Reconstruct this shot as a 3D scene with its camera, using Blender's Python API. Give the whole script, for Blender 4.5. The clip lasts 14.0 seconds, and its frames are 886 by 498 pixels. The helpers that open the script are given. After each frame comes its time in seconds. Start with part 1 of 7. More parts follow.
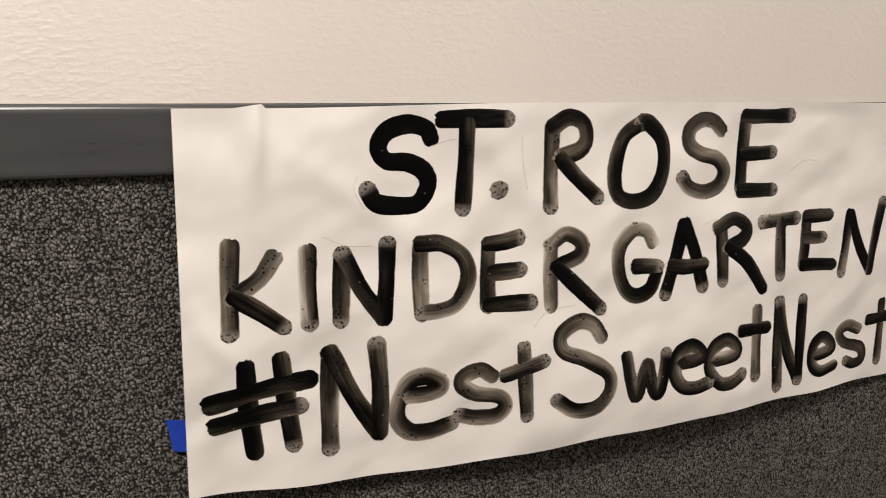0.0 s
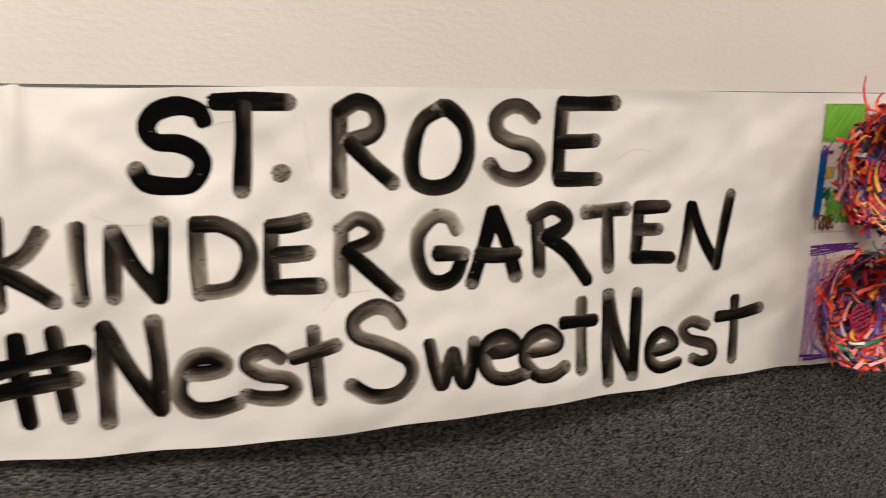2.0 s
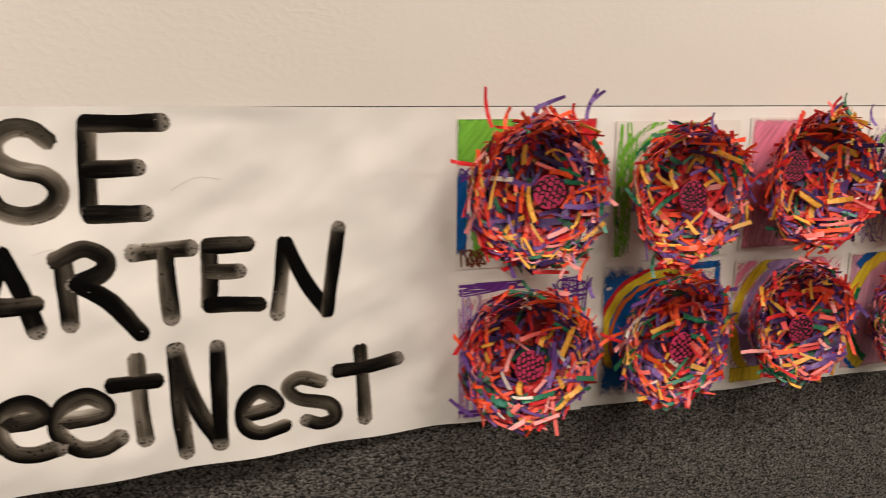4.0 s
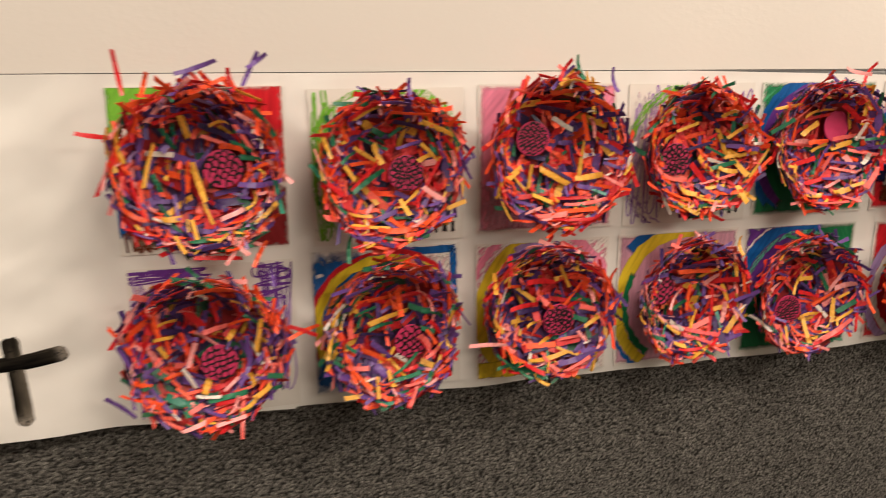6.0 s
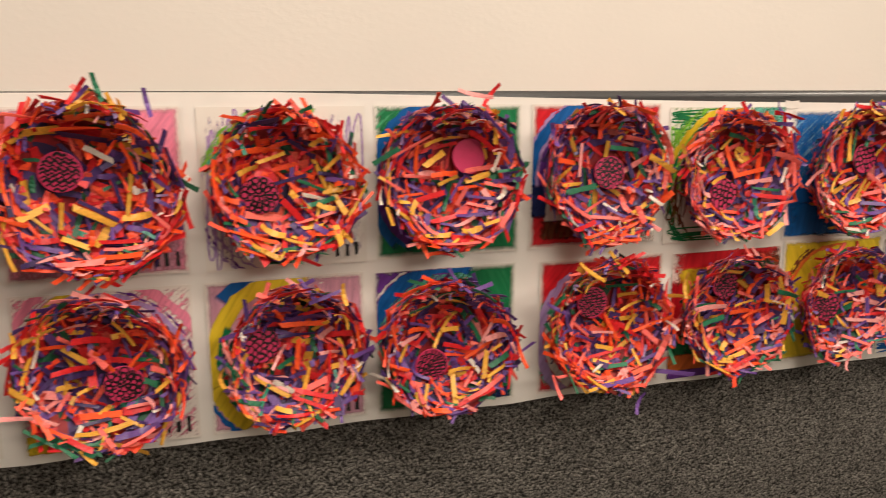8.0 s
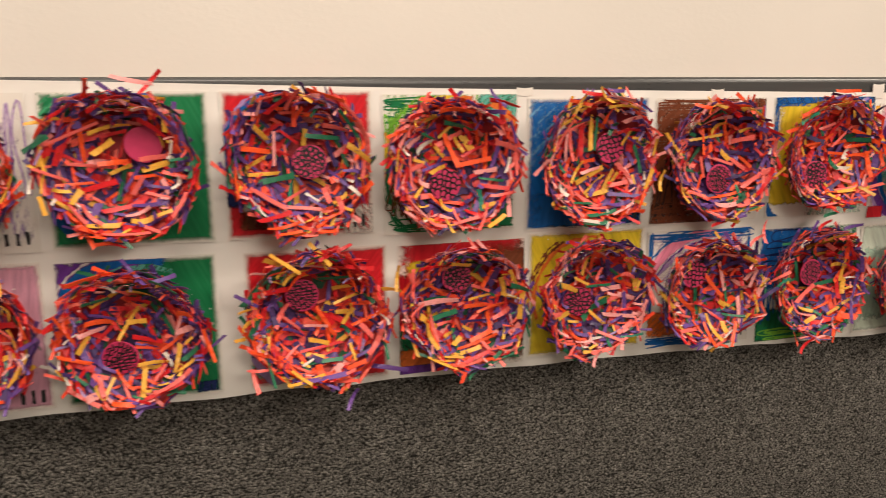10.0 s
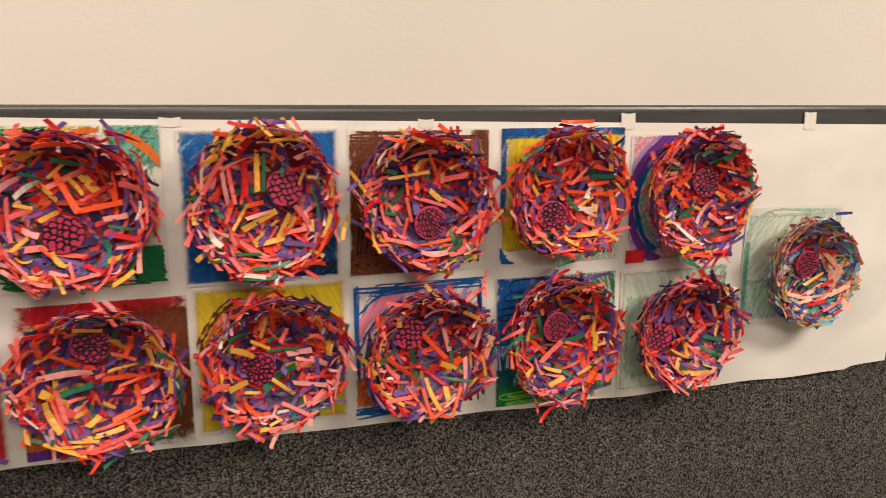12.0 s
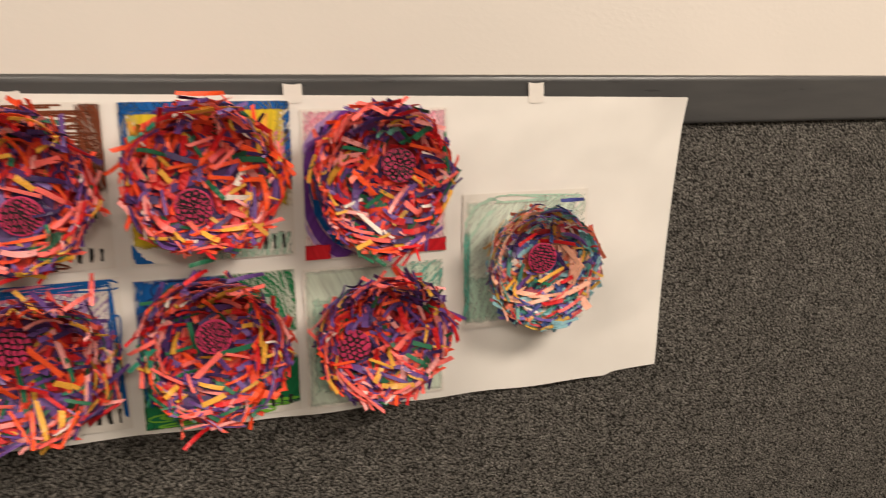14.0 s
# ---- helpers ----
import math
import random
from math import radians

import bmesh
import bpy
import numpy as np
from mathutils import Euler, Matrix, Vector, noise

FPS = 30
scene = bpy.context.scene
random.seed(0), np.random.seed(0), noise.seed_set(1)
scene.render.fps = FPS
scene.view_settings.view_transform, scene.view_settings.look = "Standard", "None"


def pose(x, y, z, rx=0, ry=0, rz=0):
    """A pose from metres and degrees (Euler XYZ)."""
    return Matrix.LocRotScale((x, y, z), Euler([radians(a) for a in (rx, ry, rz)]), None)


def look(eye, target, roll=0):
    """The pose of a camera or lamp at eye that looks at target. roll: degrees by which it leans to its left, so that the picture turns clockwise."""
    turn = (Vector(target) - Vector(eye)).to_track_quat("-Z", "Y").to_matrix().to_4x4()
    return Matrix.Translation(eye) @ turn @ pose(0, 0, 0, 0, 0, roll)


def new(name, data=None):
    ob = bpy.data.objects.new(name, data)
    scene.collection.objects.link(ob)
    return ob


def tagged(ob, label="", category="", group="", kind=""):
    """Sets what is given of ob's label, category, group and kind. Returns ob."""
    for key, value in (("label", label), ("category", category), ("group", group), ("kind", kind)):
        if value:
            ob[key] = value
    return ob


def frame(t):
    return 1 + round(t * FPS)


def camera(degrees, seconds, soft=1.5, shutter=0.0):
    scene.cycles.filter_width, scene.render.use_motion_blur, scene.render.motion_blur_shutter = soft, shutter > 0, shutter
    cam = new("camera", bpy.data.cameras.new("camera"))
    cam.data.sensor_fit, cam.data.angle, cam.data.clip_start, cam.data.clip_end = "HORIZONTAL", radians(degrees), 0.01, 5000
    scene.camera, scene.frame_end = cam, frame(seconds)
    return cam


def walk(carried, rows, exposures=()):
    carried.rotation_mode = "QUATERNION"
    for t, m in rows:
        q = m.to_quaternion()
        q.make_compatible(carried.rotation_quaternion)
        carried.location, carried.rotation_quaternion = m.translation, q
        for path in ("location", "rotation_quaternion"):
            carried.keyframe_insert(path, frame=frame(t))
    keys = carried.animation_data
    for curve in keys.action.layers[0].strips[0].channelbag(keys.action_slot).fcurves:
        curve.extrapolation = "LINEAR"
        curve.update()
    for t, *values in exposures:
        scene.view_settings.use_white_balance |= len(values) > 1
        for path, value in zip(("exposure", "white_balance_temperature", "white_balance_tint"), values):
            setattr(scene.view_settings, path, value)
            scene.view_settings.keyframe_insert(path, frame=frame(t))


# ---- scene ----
cam = camera(61.3, 14.0, 0.95, 0.45)
PATH = [
    (0, (-0.023, -0.873, 1.21), (0.686, 0.953, 0.81), 0.1),
    (0.5, (0.046, -0.933, 1.216), (0.693, 0.916, 0.813), -0.0),
    (1, (0.129, -1.01, 1.214), (0.694, 0.865, 0.807), -0.1),
    (1.5, (0.184, -1.03, 1.208), (0.717, 0.855, 0.803), -0.3),
    (2, (0.313, -0.994, 1.195), (0.88, 0.88, 0.787), 0.5),
    (2.5, (0.488, -0.966, 1.211), (1.087, 0.895, 0.791), 1.3),
    (3, (0.627, -0.953, 1.214), (1.236, 0.907, 0.8), 0.1),
    (3.5, (0.781, -0.961, 1.214), (1.365, 0.908, 0.805), -0.2),
    (3.7, (0.845, -0.969, 1.215), (1.428, 0.902, 0.816), -0.0),
    (5.8, (1.359, -1.025, 1.199), (1.844, 0.864, 0.757), -0.6),
    (6, (1.41, -1.008, 1.184), (1.914, 0.879, 0.754), -0.6),
    (6.5, (1.573, -0.97, 1.189), (2.105, 0.911, 0.767), 0.0),
    (7, (1.72, -0.96, 1.186), (2.287, 0.915, 0.782), -0.4),
    (7.5, (1.836, -0.966, 1.185), (2.426, 0.904, 0.792), -0.7),
    (8, (1.971, -0.996, 1.183), (2.563, 0.877, 0.804), -0.4),
    (8.2, (2.008, -1.01, 1.175), (2.619, 0.858, 0.808), -0.5),
    (10.3, (2.51, -1.105, 1.175), (3.048, 0.778, 0.77), -0.4),
    (10.5, (2.569, -1.099, 1.175), (3.123, 0.782, 0.78), -0.3),
    (11, (2.716, -1.073, 1.196), (3.303, 0.795, 0.791), 0.5),
    (11.5, (2.824, -1.053, 1.187), (3.434, 0.814, 0.809), 0.5),
    (12, (2.897, -1.043, 1.193), (3.526, 0.821, 0.83), -0.1),
    (12.5, (2.985, -1.039, 1.19), (3.64, 0.815, 0.827), -0.4),
    (13, (3.117, -1.035, 1.195), (3.777, 0.816, 0.822), -0.2),
    (13.5, (3.261, -1.046, 1.19), (3.915, 0.807, 0.816), -0.3),
    (14, (3.401, -1.03, 1.175), (4.064, 0.813, 0.768), -0.4),
]
walk(cam, [(t, look(eye, target, roll)) for t, eye, target, roll in PATH],
     [(0.0, -0.34, 6250, 10), (3.0, -0.22, 6400, 10), (3.7, -0.20, 6500, 10), (5.8, -0.04, 6950, 10), (8.2, -0.09, 6950, 10), (11.2, -0.10, 6900, 10), (12.0, -0.19, 6900, 10), (14.0, -0.23, 6900, 10)])

# ---- light ----
world = bpy.data.worlds.new("room")
scene.world = world
world.use_nodes = True
world.node_tree.nodes["Background"].inputs[0].default_value = (1.0, 0.86, 0.70, 1)
world.node_tree.nodes["Background"].inputs[1].default_value = 0.02


def ceiling_or_fill_lamp(x, y, z, sx, sy, watts):
    data = bpy.data.lights.new("ceiling_or_fill_lamp", "AREA")
    data.shape, data.size, data.size_y, data.energy, data.color = "RECTANGLE", sx, sy, watts, (1.0, 0.90, 0.80)
    ob = new("ceiling_or_fill_lamp", data)
    ob.location = (x, y, z)
    return ob


ceiling_or_fill_lamp(-0.55, -1.25, 2.62, 0.5, 0.5, 88)
ceiling_or_fill_lamp(2.35, -1.1, 2.62, 1.4, 0.7, 43)
ceiling_or_fill_lamp(5.3, -1.8, 2.62, 1.4, 0.7, 122)
# Unseen frontal fill, added to lift the shade inside and between the nests.
ceiling_or_fill_lamp(3.5, -3.8, 2.62, 1.2, 1.2, 92)

# ---- materials ----


def nodes_of(name, rough=0.6, metal=0.0):
    mat = bpy.data.materials.new(name)
    mat.use_nodes = True
    nt = mat.node_tree
    b = nt.nodes["Principled BSDF"]
    b.inputs["Roughness"].default_value, b.inputs["Metallic"].default_value = rough, metal
    return mat, nt, b


def node(nt, kind, **values):
    n = nt.nodes.new(kind)
    for key, value in values.items():
        n.inputs[key.replace("_", " ")].default_value = value
    return n


def noise_at(nt, vector, scale, detail=4.0, rough=0.6):
    n = node(nt, "ShaderNodeTexNoise", Scale=scale, Detail=detail, Roughness=rough)
    nt.links.new(vector, n.inputs["Vector"])
    return n.outputs["Fac"]


def stretched(nt, source, scale, turn=(0, 0, 0)):
    for values in ({"Rotation": turn}, {"Scale": scale}):
        m = node(nt, "ShaderNodeMapping", **values)
        nt.links.new(source, m.inputs["Vector"])
        source = m.outputs["Vector"]
    return source


def ramp(nt, fac, stops, interpolation="LINEAR"):
    r = nt.nodes.new("ShaderNodeValToRGB")
    r.color_ramp.interpolation = interpolation
    while len(r.color_ramp.elements) < len(stops):
        r.color_ramp.elements.new(0.5)
    for e, (at, colour) in zip(r.color_ramp.elements, stops):
        e.position = at
        e.color = (*colour, 1) if len(colour) == 3 else colour
    nt.links.new(fac, r.inputs["Fac"])
    return r.outputs["Color"]


def mix(nt, fac, a, b, how="MIX"):
    m = nt.nodes.new("ShaderNodeMix")
    m.data_type, m.blend_type = "RGBA", how
    for socket, value in ((m.inputs[0], fac), (m.inputs[6], a), (m.inputs[7], b)):
        if isinstance(value, (int, float)):
            socket.default_value = value
        elif isinstance(value, tuple):
            socket.default_value = (*value, 1)
        else:
            nt.links.new(value, socket)
    return m.outputs[2]


def bump(nt, b, height, strength, distance):
    n = node(nt, "ShaderNodeBump", Strength=strength, Distance=distance)
    nt.links.new(height, n.inputs["Height"])
    nt.links.new(n.outputs["Normal"], b.inputs["Normal"])


def maths(nt, how, a, b=0.0, c=None):
    m = nt.nodes.new("ShaderNodeMath")
    m.operation = how
    for socket, value in zip(m.inputs, (a, b, c)):
        if value is None:
            continue
        if isinstance(value, (int, float)):
            socket.default_value = value
        else:
            nt.links.new(value, socket)
    return m.outputs[0]


def place_of(nt, which="Object"):
    return nt.nodes.new("ShaderNodeTexCoord").outputs[which]


def plaster():
    mat, nt, b = nodes_of("painted_plaster", 0.55)
    p = place_of(nt)
    big = noise_at(nt, p, 1.7, 3)
    nt.links.new(ramp(nt, big, [(0.3, (0.68, 0.628, 0.577)), (0.7, (0.73, 0.673, 0.62))]), b.inputs["Base Color"])
    split = nt.nodes.new("ShaderNodeSeparateXYZ")
    nt.links.new(p, split.inputs[0])
    peel = noise_at(nt, stretched(nt, p, (95, 95, 140)), 1.0, 2, 0.5)
    fine = noise_at(nt, stretched(nt, p, (190, 190, 330)), 1.0, 2, 0.5)
    patch = ramp(nt, noise_at(nt, p, 4.0, 2), [(0.35, (0.25,) * 3), (0.7, (1.0,) * 3)])
    lumps = ramp(nt, peel, [(0.42, (0.0,) * 3), (0.72, (1.0,) * 3)])
    h = maths(nt, "ADD", maths(nt, "MULTIPLY", lumps, patch), maths(nt, "MULTIPLY", fine, 0.22))
    rough = ramp(nt, maths(nt, "ADD", maths(nt, "MULTIPLY", split.outputs[0], -0.45), 0.75), [(0.1, (0.22,) * 3), (0.8, (1.0,) * 3)])
    bump(nt, b, maths(nt, "MULTIPLY", h, rough), 0.26, 0.0020)
    return mat


def carpet():
    """Loop pile: short upright loops in uneven columns, faint ribs, darker gaps between them as shade painted into the
    colour.
    """
    mat, nt, b = nodes_of("loop_pile_carpet", 0.95)
    p = place_of(nt)
    drift = node(nt, "ShaderNodeTexNoise", Scale=120.0, Detail=2.0)
    nt.links.new(p, drift.inputs["Vector"])
    bent = mix(nt, 0.0055, p, drift.outputs["Color"], "ADD")
    v = node(nt, "ShaderNodeTexVoronoi", Scale=1.0, Randomness=0.85)
    nt.links.new(stretched(nt, bent, (335, 335, 220)), v.inputs["Vector"])
    cell = nt.nodes.new("ShaderNodeSeparateColor")
    nt.links.new(v.outputs["Color"], cell.inputs[0])
    fibre = noise_at(nt, p, 900, 3, 0.7)
    wide = noise_at(nt, p, 22, 5, 0.75)
    # colour falls off towards each loop's edge, standing in for shade between loops
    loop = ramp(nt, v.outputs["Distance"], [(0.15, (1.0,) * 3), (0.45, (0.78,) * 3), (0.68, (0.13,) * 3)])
    tone = ramp(nt, cell.outputs[0], [(0.0, (0.134, 0.126, 0.116)), (0.55, (0.206, 0.194, 0.179)), (1.0, (0.312, 0.295, 0.273))])
    tone = mix(nt, 1.0, tone, ramp(nt, wide, [(0.3, (0.84, 0.83, 0.82)), (0.7, (1.12, 1.11, 1.09))]), "MULTIPLY")
    rib = noise_at(nt, stretched(nt, p, (150, 150, 9)), 1.0, 3, 0.6)
    tone = mix(nt, 1.0, tone, ramp(nt, rib, [(0.32, (0.86,) * 3), (0.68, (1.12,) * 3)]), "MULTIPLY")
    tone = mix(nt, 1.0, tone, ramp(nt, fibre, [(0.3, (0.65,) * 3), (0.7, (1.30,) * 3)]), "MULTIPLY")
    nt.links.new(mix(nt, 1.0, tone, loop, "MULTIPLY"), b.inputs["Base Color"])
    bump(nt, b, maths(nt, "ADD", loop, maths(nt, "MULTIPLY", fibre, 0.3)), 1.0, 0.0040)
    b.inputs["Specular IOR Level"].default_value = 0.1
    return mat


def vinyl():
    mat, nt, b = nodes_of("grey_vinyl", 0.5)
    p = place_of(nt)
    scuff = noise_at(nt, stretched(nt, p, (6, 40, 60)), 1.0, 5)
    nt.links.new(ramp(nt, scuff, [(0.3, (0.048, 0.048, 0.050)), (0.7, (0.064, 0.063, 0.063))]), b.inputs["Base Color"])
    nt.links.new(ramp(nt, scuff, [(0.3, (0.27,) * 3), (0.75, (0.32,) * 3)]), b.inputs["Roughness"])
    bump(nt, b, noise_at(nt, p, 220, 2), 0.06, 0.001)
    return mat


def paper(name, low, high, rough=0.55, relief=0.25):
    mat, nt, b = nodes_of(name, rough)
    p = place_of(nt)
    nt.links.new(ramp(nt, noise_at(nt, p, 5, 4), [(0.3, low), (0.7, high)]), b.inputs["Base Color"])
    crease = noise_at(nt, stretched(nt, p, (7, 7, 10), (0, 0.6, 0)), 1.0, 1.5, 0.45)
    split = nt.nodes.new("ShaderNodeSeparateXYZ")
    nt.links.new(p, split.inputs[0])
    crease = maths(nt, "MULTIPLY", crease, ramp(nt, maths(nt, "MULTIPLY", split.outputs[0], 0.25), [(0.2, (1.0,) * 3), (0.45, (0.45,) * 3)]))
    bump(nt, b, maths(nt, "ADD", crease, maths(nt, "MULTIPLY", noise_at(nt, p, 700, 2), 0.006)), relief, 0.024)
    b.inputs["Specular IOR Level"].default_value = 0.5
    return mat


def black_paint():
    """Thin brushed paint: streaks along the stroke, dry grey patches, bubbles near its ends."""
    mat, nt, b = nodes_of("brushed_black_paint", 0.5)
    uv = nt.nodes.new("ShaderNodeUVMap")
    uv.uv_map = "stroke"
    load = nt.nodes.new("ShaderNodeUVMap")
    load.uv_map = "load"
    split = nt.nodes.new("ShaderNodeSeparateXYZ")
    nt.links.new(load.outputs[0], split.inputs[0])
    streak = noise_at(nt, stretched(nt, uv.outputs[0], (7, 420, 1)), 1.0, 3, 0.6)
    cloud = noise_at(nt, stretched(nt, uv.outputs[0], (15, 70, 1)), 1.0, 2, 0.45)
    thin = maths(nt, "ADD", split.outputs[0], maths(nt, "MULTIPLY", maths(nt, "SUBTRACT", streak, 0.5), 0.40))
    thin = maths(nt, "ADD", thin, maths(nt, "MULTIPLY", maths(nt, "SUBTRACT", cloud, 0.5), 0.95))
    thin = maths(nt, "MULTIPLY", thin, 0.76)
    tone = ramp(nt, thin, [(0.0, (0.0015, 0.0015, 0.0015)), (0.27, (0.0030, 0.0027, 0.0024)), (0.42, (0.020, 0.0165, 0.0125)), (0.56, (0.066, 0.055, 0.042)), (0.74, (0.205, 0.176, 0.143)), (1.0, (0.60, 0.55, 0.48))])
    v = node(nt, "ShaderNodeTexVoronoi", Scale=215.0)
    v.voronoi_dimensions = "2D"
    nt.links.new(uv.outputs[0], v.inputs["Vector"])
    cell = nt.nodes.new("ShaderNodeSeparateColor")
    nt.links.new(v.outputs["Color"], cell.inputs[0])
    size = maths(nt, "ADD", v.outputs["Distance"], maths(nt, "MULTIPLY", cell.outputs[1], 0.16))
    dots = ramp(nt, size, [(0.28, (1.0,) * 3), (0.44, (0.0,) * 3)])
    drift = noise_at(nt, stretched(nt, uv.outputs[0], (30, 55, 1)), 1.0, 1, 0.4)
    few = maths(nt, "GREATER_THAN", maths(nt, "ADD", cell.outputs[0], maths(nt, "MULTIPLY", ramp(nt, drift, [(0.56, (0.0,) * 3), (0.68, (1.0,) * 3)]), 0.55)), 0.985)
    gaps = ramp(nt, cell.outputs[1], [(0.0, (0.0,) * 3), (0.996, (1.0,) * 3)], "CONSTANT")
    tone = mix(nt, split.outputs[1], tone, mix(nt, 0.75, tone, (0.27, 0.235, 0.20)))
    picked = ramp(nt, cell.outputs[2], [(0.0, (0.0,) * 3), (0.28, (1.0,) * 3)], "CONSTANT")
    mark = maths(nt, "MULTIPLY", dots, maths(nt, "MAXIMUM", maths(nt, "MULTIPLY", split.outputs[1], picked), few))
    tone = mix(nt, mark, tone, (0.003, 0.003, 0.003))
    pin = ramp(nt, v.outputs["Distance"], [(0.08, (1.0,) * 3), (0.15, (0.0,) * 3)])
    nt.links.new(mix(nt, maths(nt, "MULTIPLY", pin, gaps), tone, (0.60, 0.55, 0.49)), b.inputs["Base Color"])
    nt.links.new(ramp(nt, thin, [(0.2, (0.42,) * 3), (0.8, (0.6,) * 3)]), b.inputs["Roughness"])
    b.inputs["Specular IOR Level"].default_value = 0.06
    bump(nt, b, streak, 0.10, 0.001)
    return mat


CRAYONS = {}


def crayon(colour, cover=0.8, turn=0.5, soft=False):
    """Wax colour rubbed on in fine strokes two ways, bare where the paper's tooth or the strokes' ends leave gaps."""
    key = (colour, cover, turn, soft)
    if key not in CRAYONS:
        mat, nt, b = nodes_of("crayon", 0.5)
        p = place_of(nt)
        one = noise_at(nt, stretched(nt, p, (13, 13, 290), (0, turn, 0)), 1.0, 2, 0.5)
        two = noise_at(nt, stretched(nt, p, (16, 16, 240), (0, turn + 0.55, 0)), 1.0, 2, 0.5)
        tooth = noise_at(nt, p, 650, 2, 0.6)
        both = maths(nt, "ADD", maths(nt, "MULTIPLY", one, 0.45), maths(nt, "ADD", maths(nt, "MULTIPLY", two, 0.30), maths(nt, "MULTIPLY", tooth, 0.25)))
        at = 0.50 - 0.17 * (cover - 0.5) - (0.045 if cover > 0.7 else 0.0)
        film = max(0.0, min(0.86, 1.85 * (cover - 0.45)))
        wax = ramp(nt, both, [(at - 0.035, (film,) * 3), (at + 0.03, (1.0,) * 3)])
        uv = nt.nodes.new("ShaderNodeUVMap")
        uv.uv_map = "fill"
        split = nt.nodes.new("ShaderNodeSeparateXYZ")
        nt.links.new(uv.outputs[0], split.inputs[0])
        inner = [maths(nt, "MINIMUM", split.outputs[k], maths(nt, "SUBTRACT", 1.0, split.outputs[k])) for k in (0, 1)]
        ragged = maths(nt, "ADD", maths(nt, "MULTIPLY", one, 0.10), maths(nt, "MULTIPLY", noise_at(nt, p, 90, 6, 0.75), 0.90))
        edge = maths(nt, "ADD", maths(nt, "MINIMUM", inner[0], inner[1]), maths(nt, "MULTIPLY", maths(nt, "SUBTRACT", ragged, 0.5), 0.34 if soft else 0.05))
        nt.links.new(maths(nt, "MULTIPLY", wax, ramp(nt, edge, [(0.004, (0.0,) * 3), (0.11 if soft else 0.045, (1.0,) * 3)])), b.inputs["Alpha"])
        layer = noise_at(nt, stretched(nt, p, (9, 9, 130), (0, turn + 0.2, 0)), 1.0, 3, 0.6)
        deep = ramp(nt, layer, [(0.30, tuple(0.68 * c for c in colour)), (0.52, colour), (0.74, tuple(min(1.0, 1.15 * c + 0.015) for c in colour))])
        nt.links.new(deep, b.inputs["Base Color"])
        b.inputs["Specular IOR Level"].default_value = 0.2
        CRAYONS[key] = mat
    return CRAYONS[key]


BRIGHT = [(0.00, (0.97, 0.088, 0.022)), (0.21, (0.70, 0.014, 0.020)), (0.35, (0.97, 0.155, 0.130)), (0.48, (0.150, 0.062, 0.275)), (0.62, (0.058, 0.024, 0.125)),
          (0.71, (0.014, 0.140, 0.068)), (0.78, (0.85, 0.42, 0.055)), (0.89, (0.94, 0.33, 0.315)), (0.970, (0.80, 0.72, 0.66)), (0.980, (0.03, 0.26, 0.17))]
# Lower strips: the bright colours again, painted darker for the shade they lie in.
SHADED = [(0.00, (0.88, 0.070, 0.026)), (0.17, (0.60, 0.014, 0.020)), (0.40, (0.135, 0.055, 0.250)), (0.66, (0.055, 0.022, 0.115)), (0.79, (0.014, 0.100, 0.050)), (0.84, (0.82, 0.110, 0.080)), (0.92, (0.60, 0.29, 0.034)), (0.95, (0.80, 0.22, 0.21))]
SHADED_WARM = [(0.00, (0.92, 0.076, 0.024)), (0.28, (0.64, 0.014, 0.020)), (0.60, (0.125, 0.050, 0.230)), (0.72, (0.055, 0.022, 0.115)), (0.80, (0.014, 0.100, 0.050)), (0.84, (0.86, 0.115, 0.080)), (0.94, (0.66, 0.31, 0.034))]
CUTTINGS = [(0.00, (0.90, 0.15, 0.11)), (0.20, (0.93, 0.36, 0.35)), (0.34, (0.15, 0.065, 0.28)), (0.56, (0.36, 0.23, 0.47)), (0.66, (0.85, 0.46, 0.06)), (0.76, (0.80, 0.08, 0.03)), (0.88, (0.02, 0.19, 0.09)), (0.93, (0.80, 0.68, 0.62))]
# Torn paper on the bowl, its colours darkened for shade between the strips.
SHADED_PASTE = [(0.00, (0.27, 0.010, 0.016)), (0.36, (0.075, 0.028, 0.14)), (0.58, (0.035, 0.018, 0.075)), (0.78, (0.42, 0.030, 0.022)), (0.94, (0.010, 0.07, 0.035))]
PASTEL = [(0.00, (0.76, 0.19, 0.11)), (0.11, (0.50, 0.035, 0.045)), (0.18, (0.90, 0.44, 0.32)), (0.28, (0.17, 0.11, 0.38)), (0.41, (0.05, 0.09, 0.28)),
          (0.55, (0.06, 0.24, 0.22)), (0.68, (0.62, 0.36, 0.06)), (0.76, (0.24, 0.46, 0.52)), (0.91, (0.80, 0.66, 0.58)), (0.95, (0.70, 0.16, 0.22))]


def strips(name, palette):
    """Layers of cut paper in many colours: one colour for each strip."""
    mat, nt, b = nodes_of(name, 0.5)
    tone = ramp(nt, nt.nodes.new("ShaderNodeNewGeometry").outputs["Random Per Island"], palette, "CONSTANT")
    grain = noise_at(nt, place_of(nt), 300, 3)
    nt.links.new(mix(nt, 1.0, tone, ramp(nt, grain, [(0.25, (0.72,) * 3), (0.75, (1.15,) * 3)]), "MULTIPLY"), b.inputs["Base Color"])
    return mat


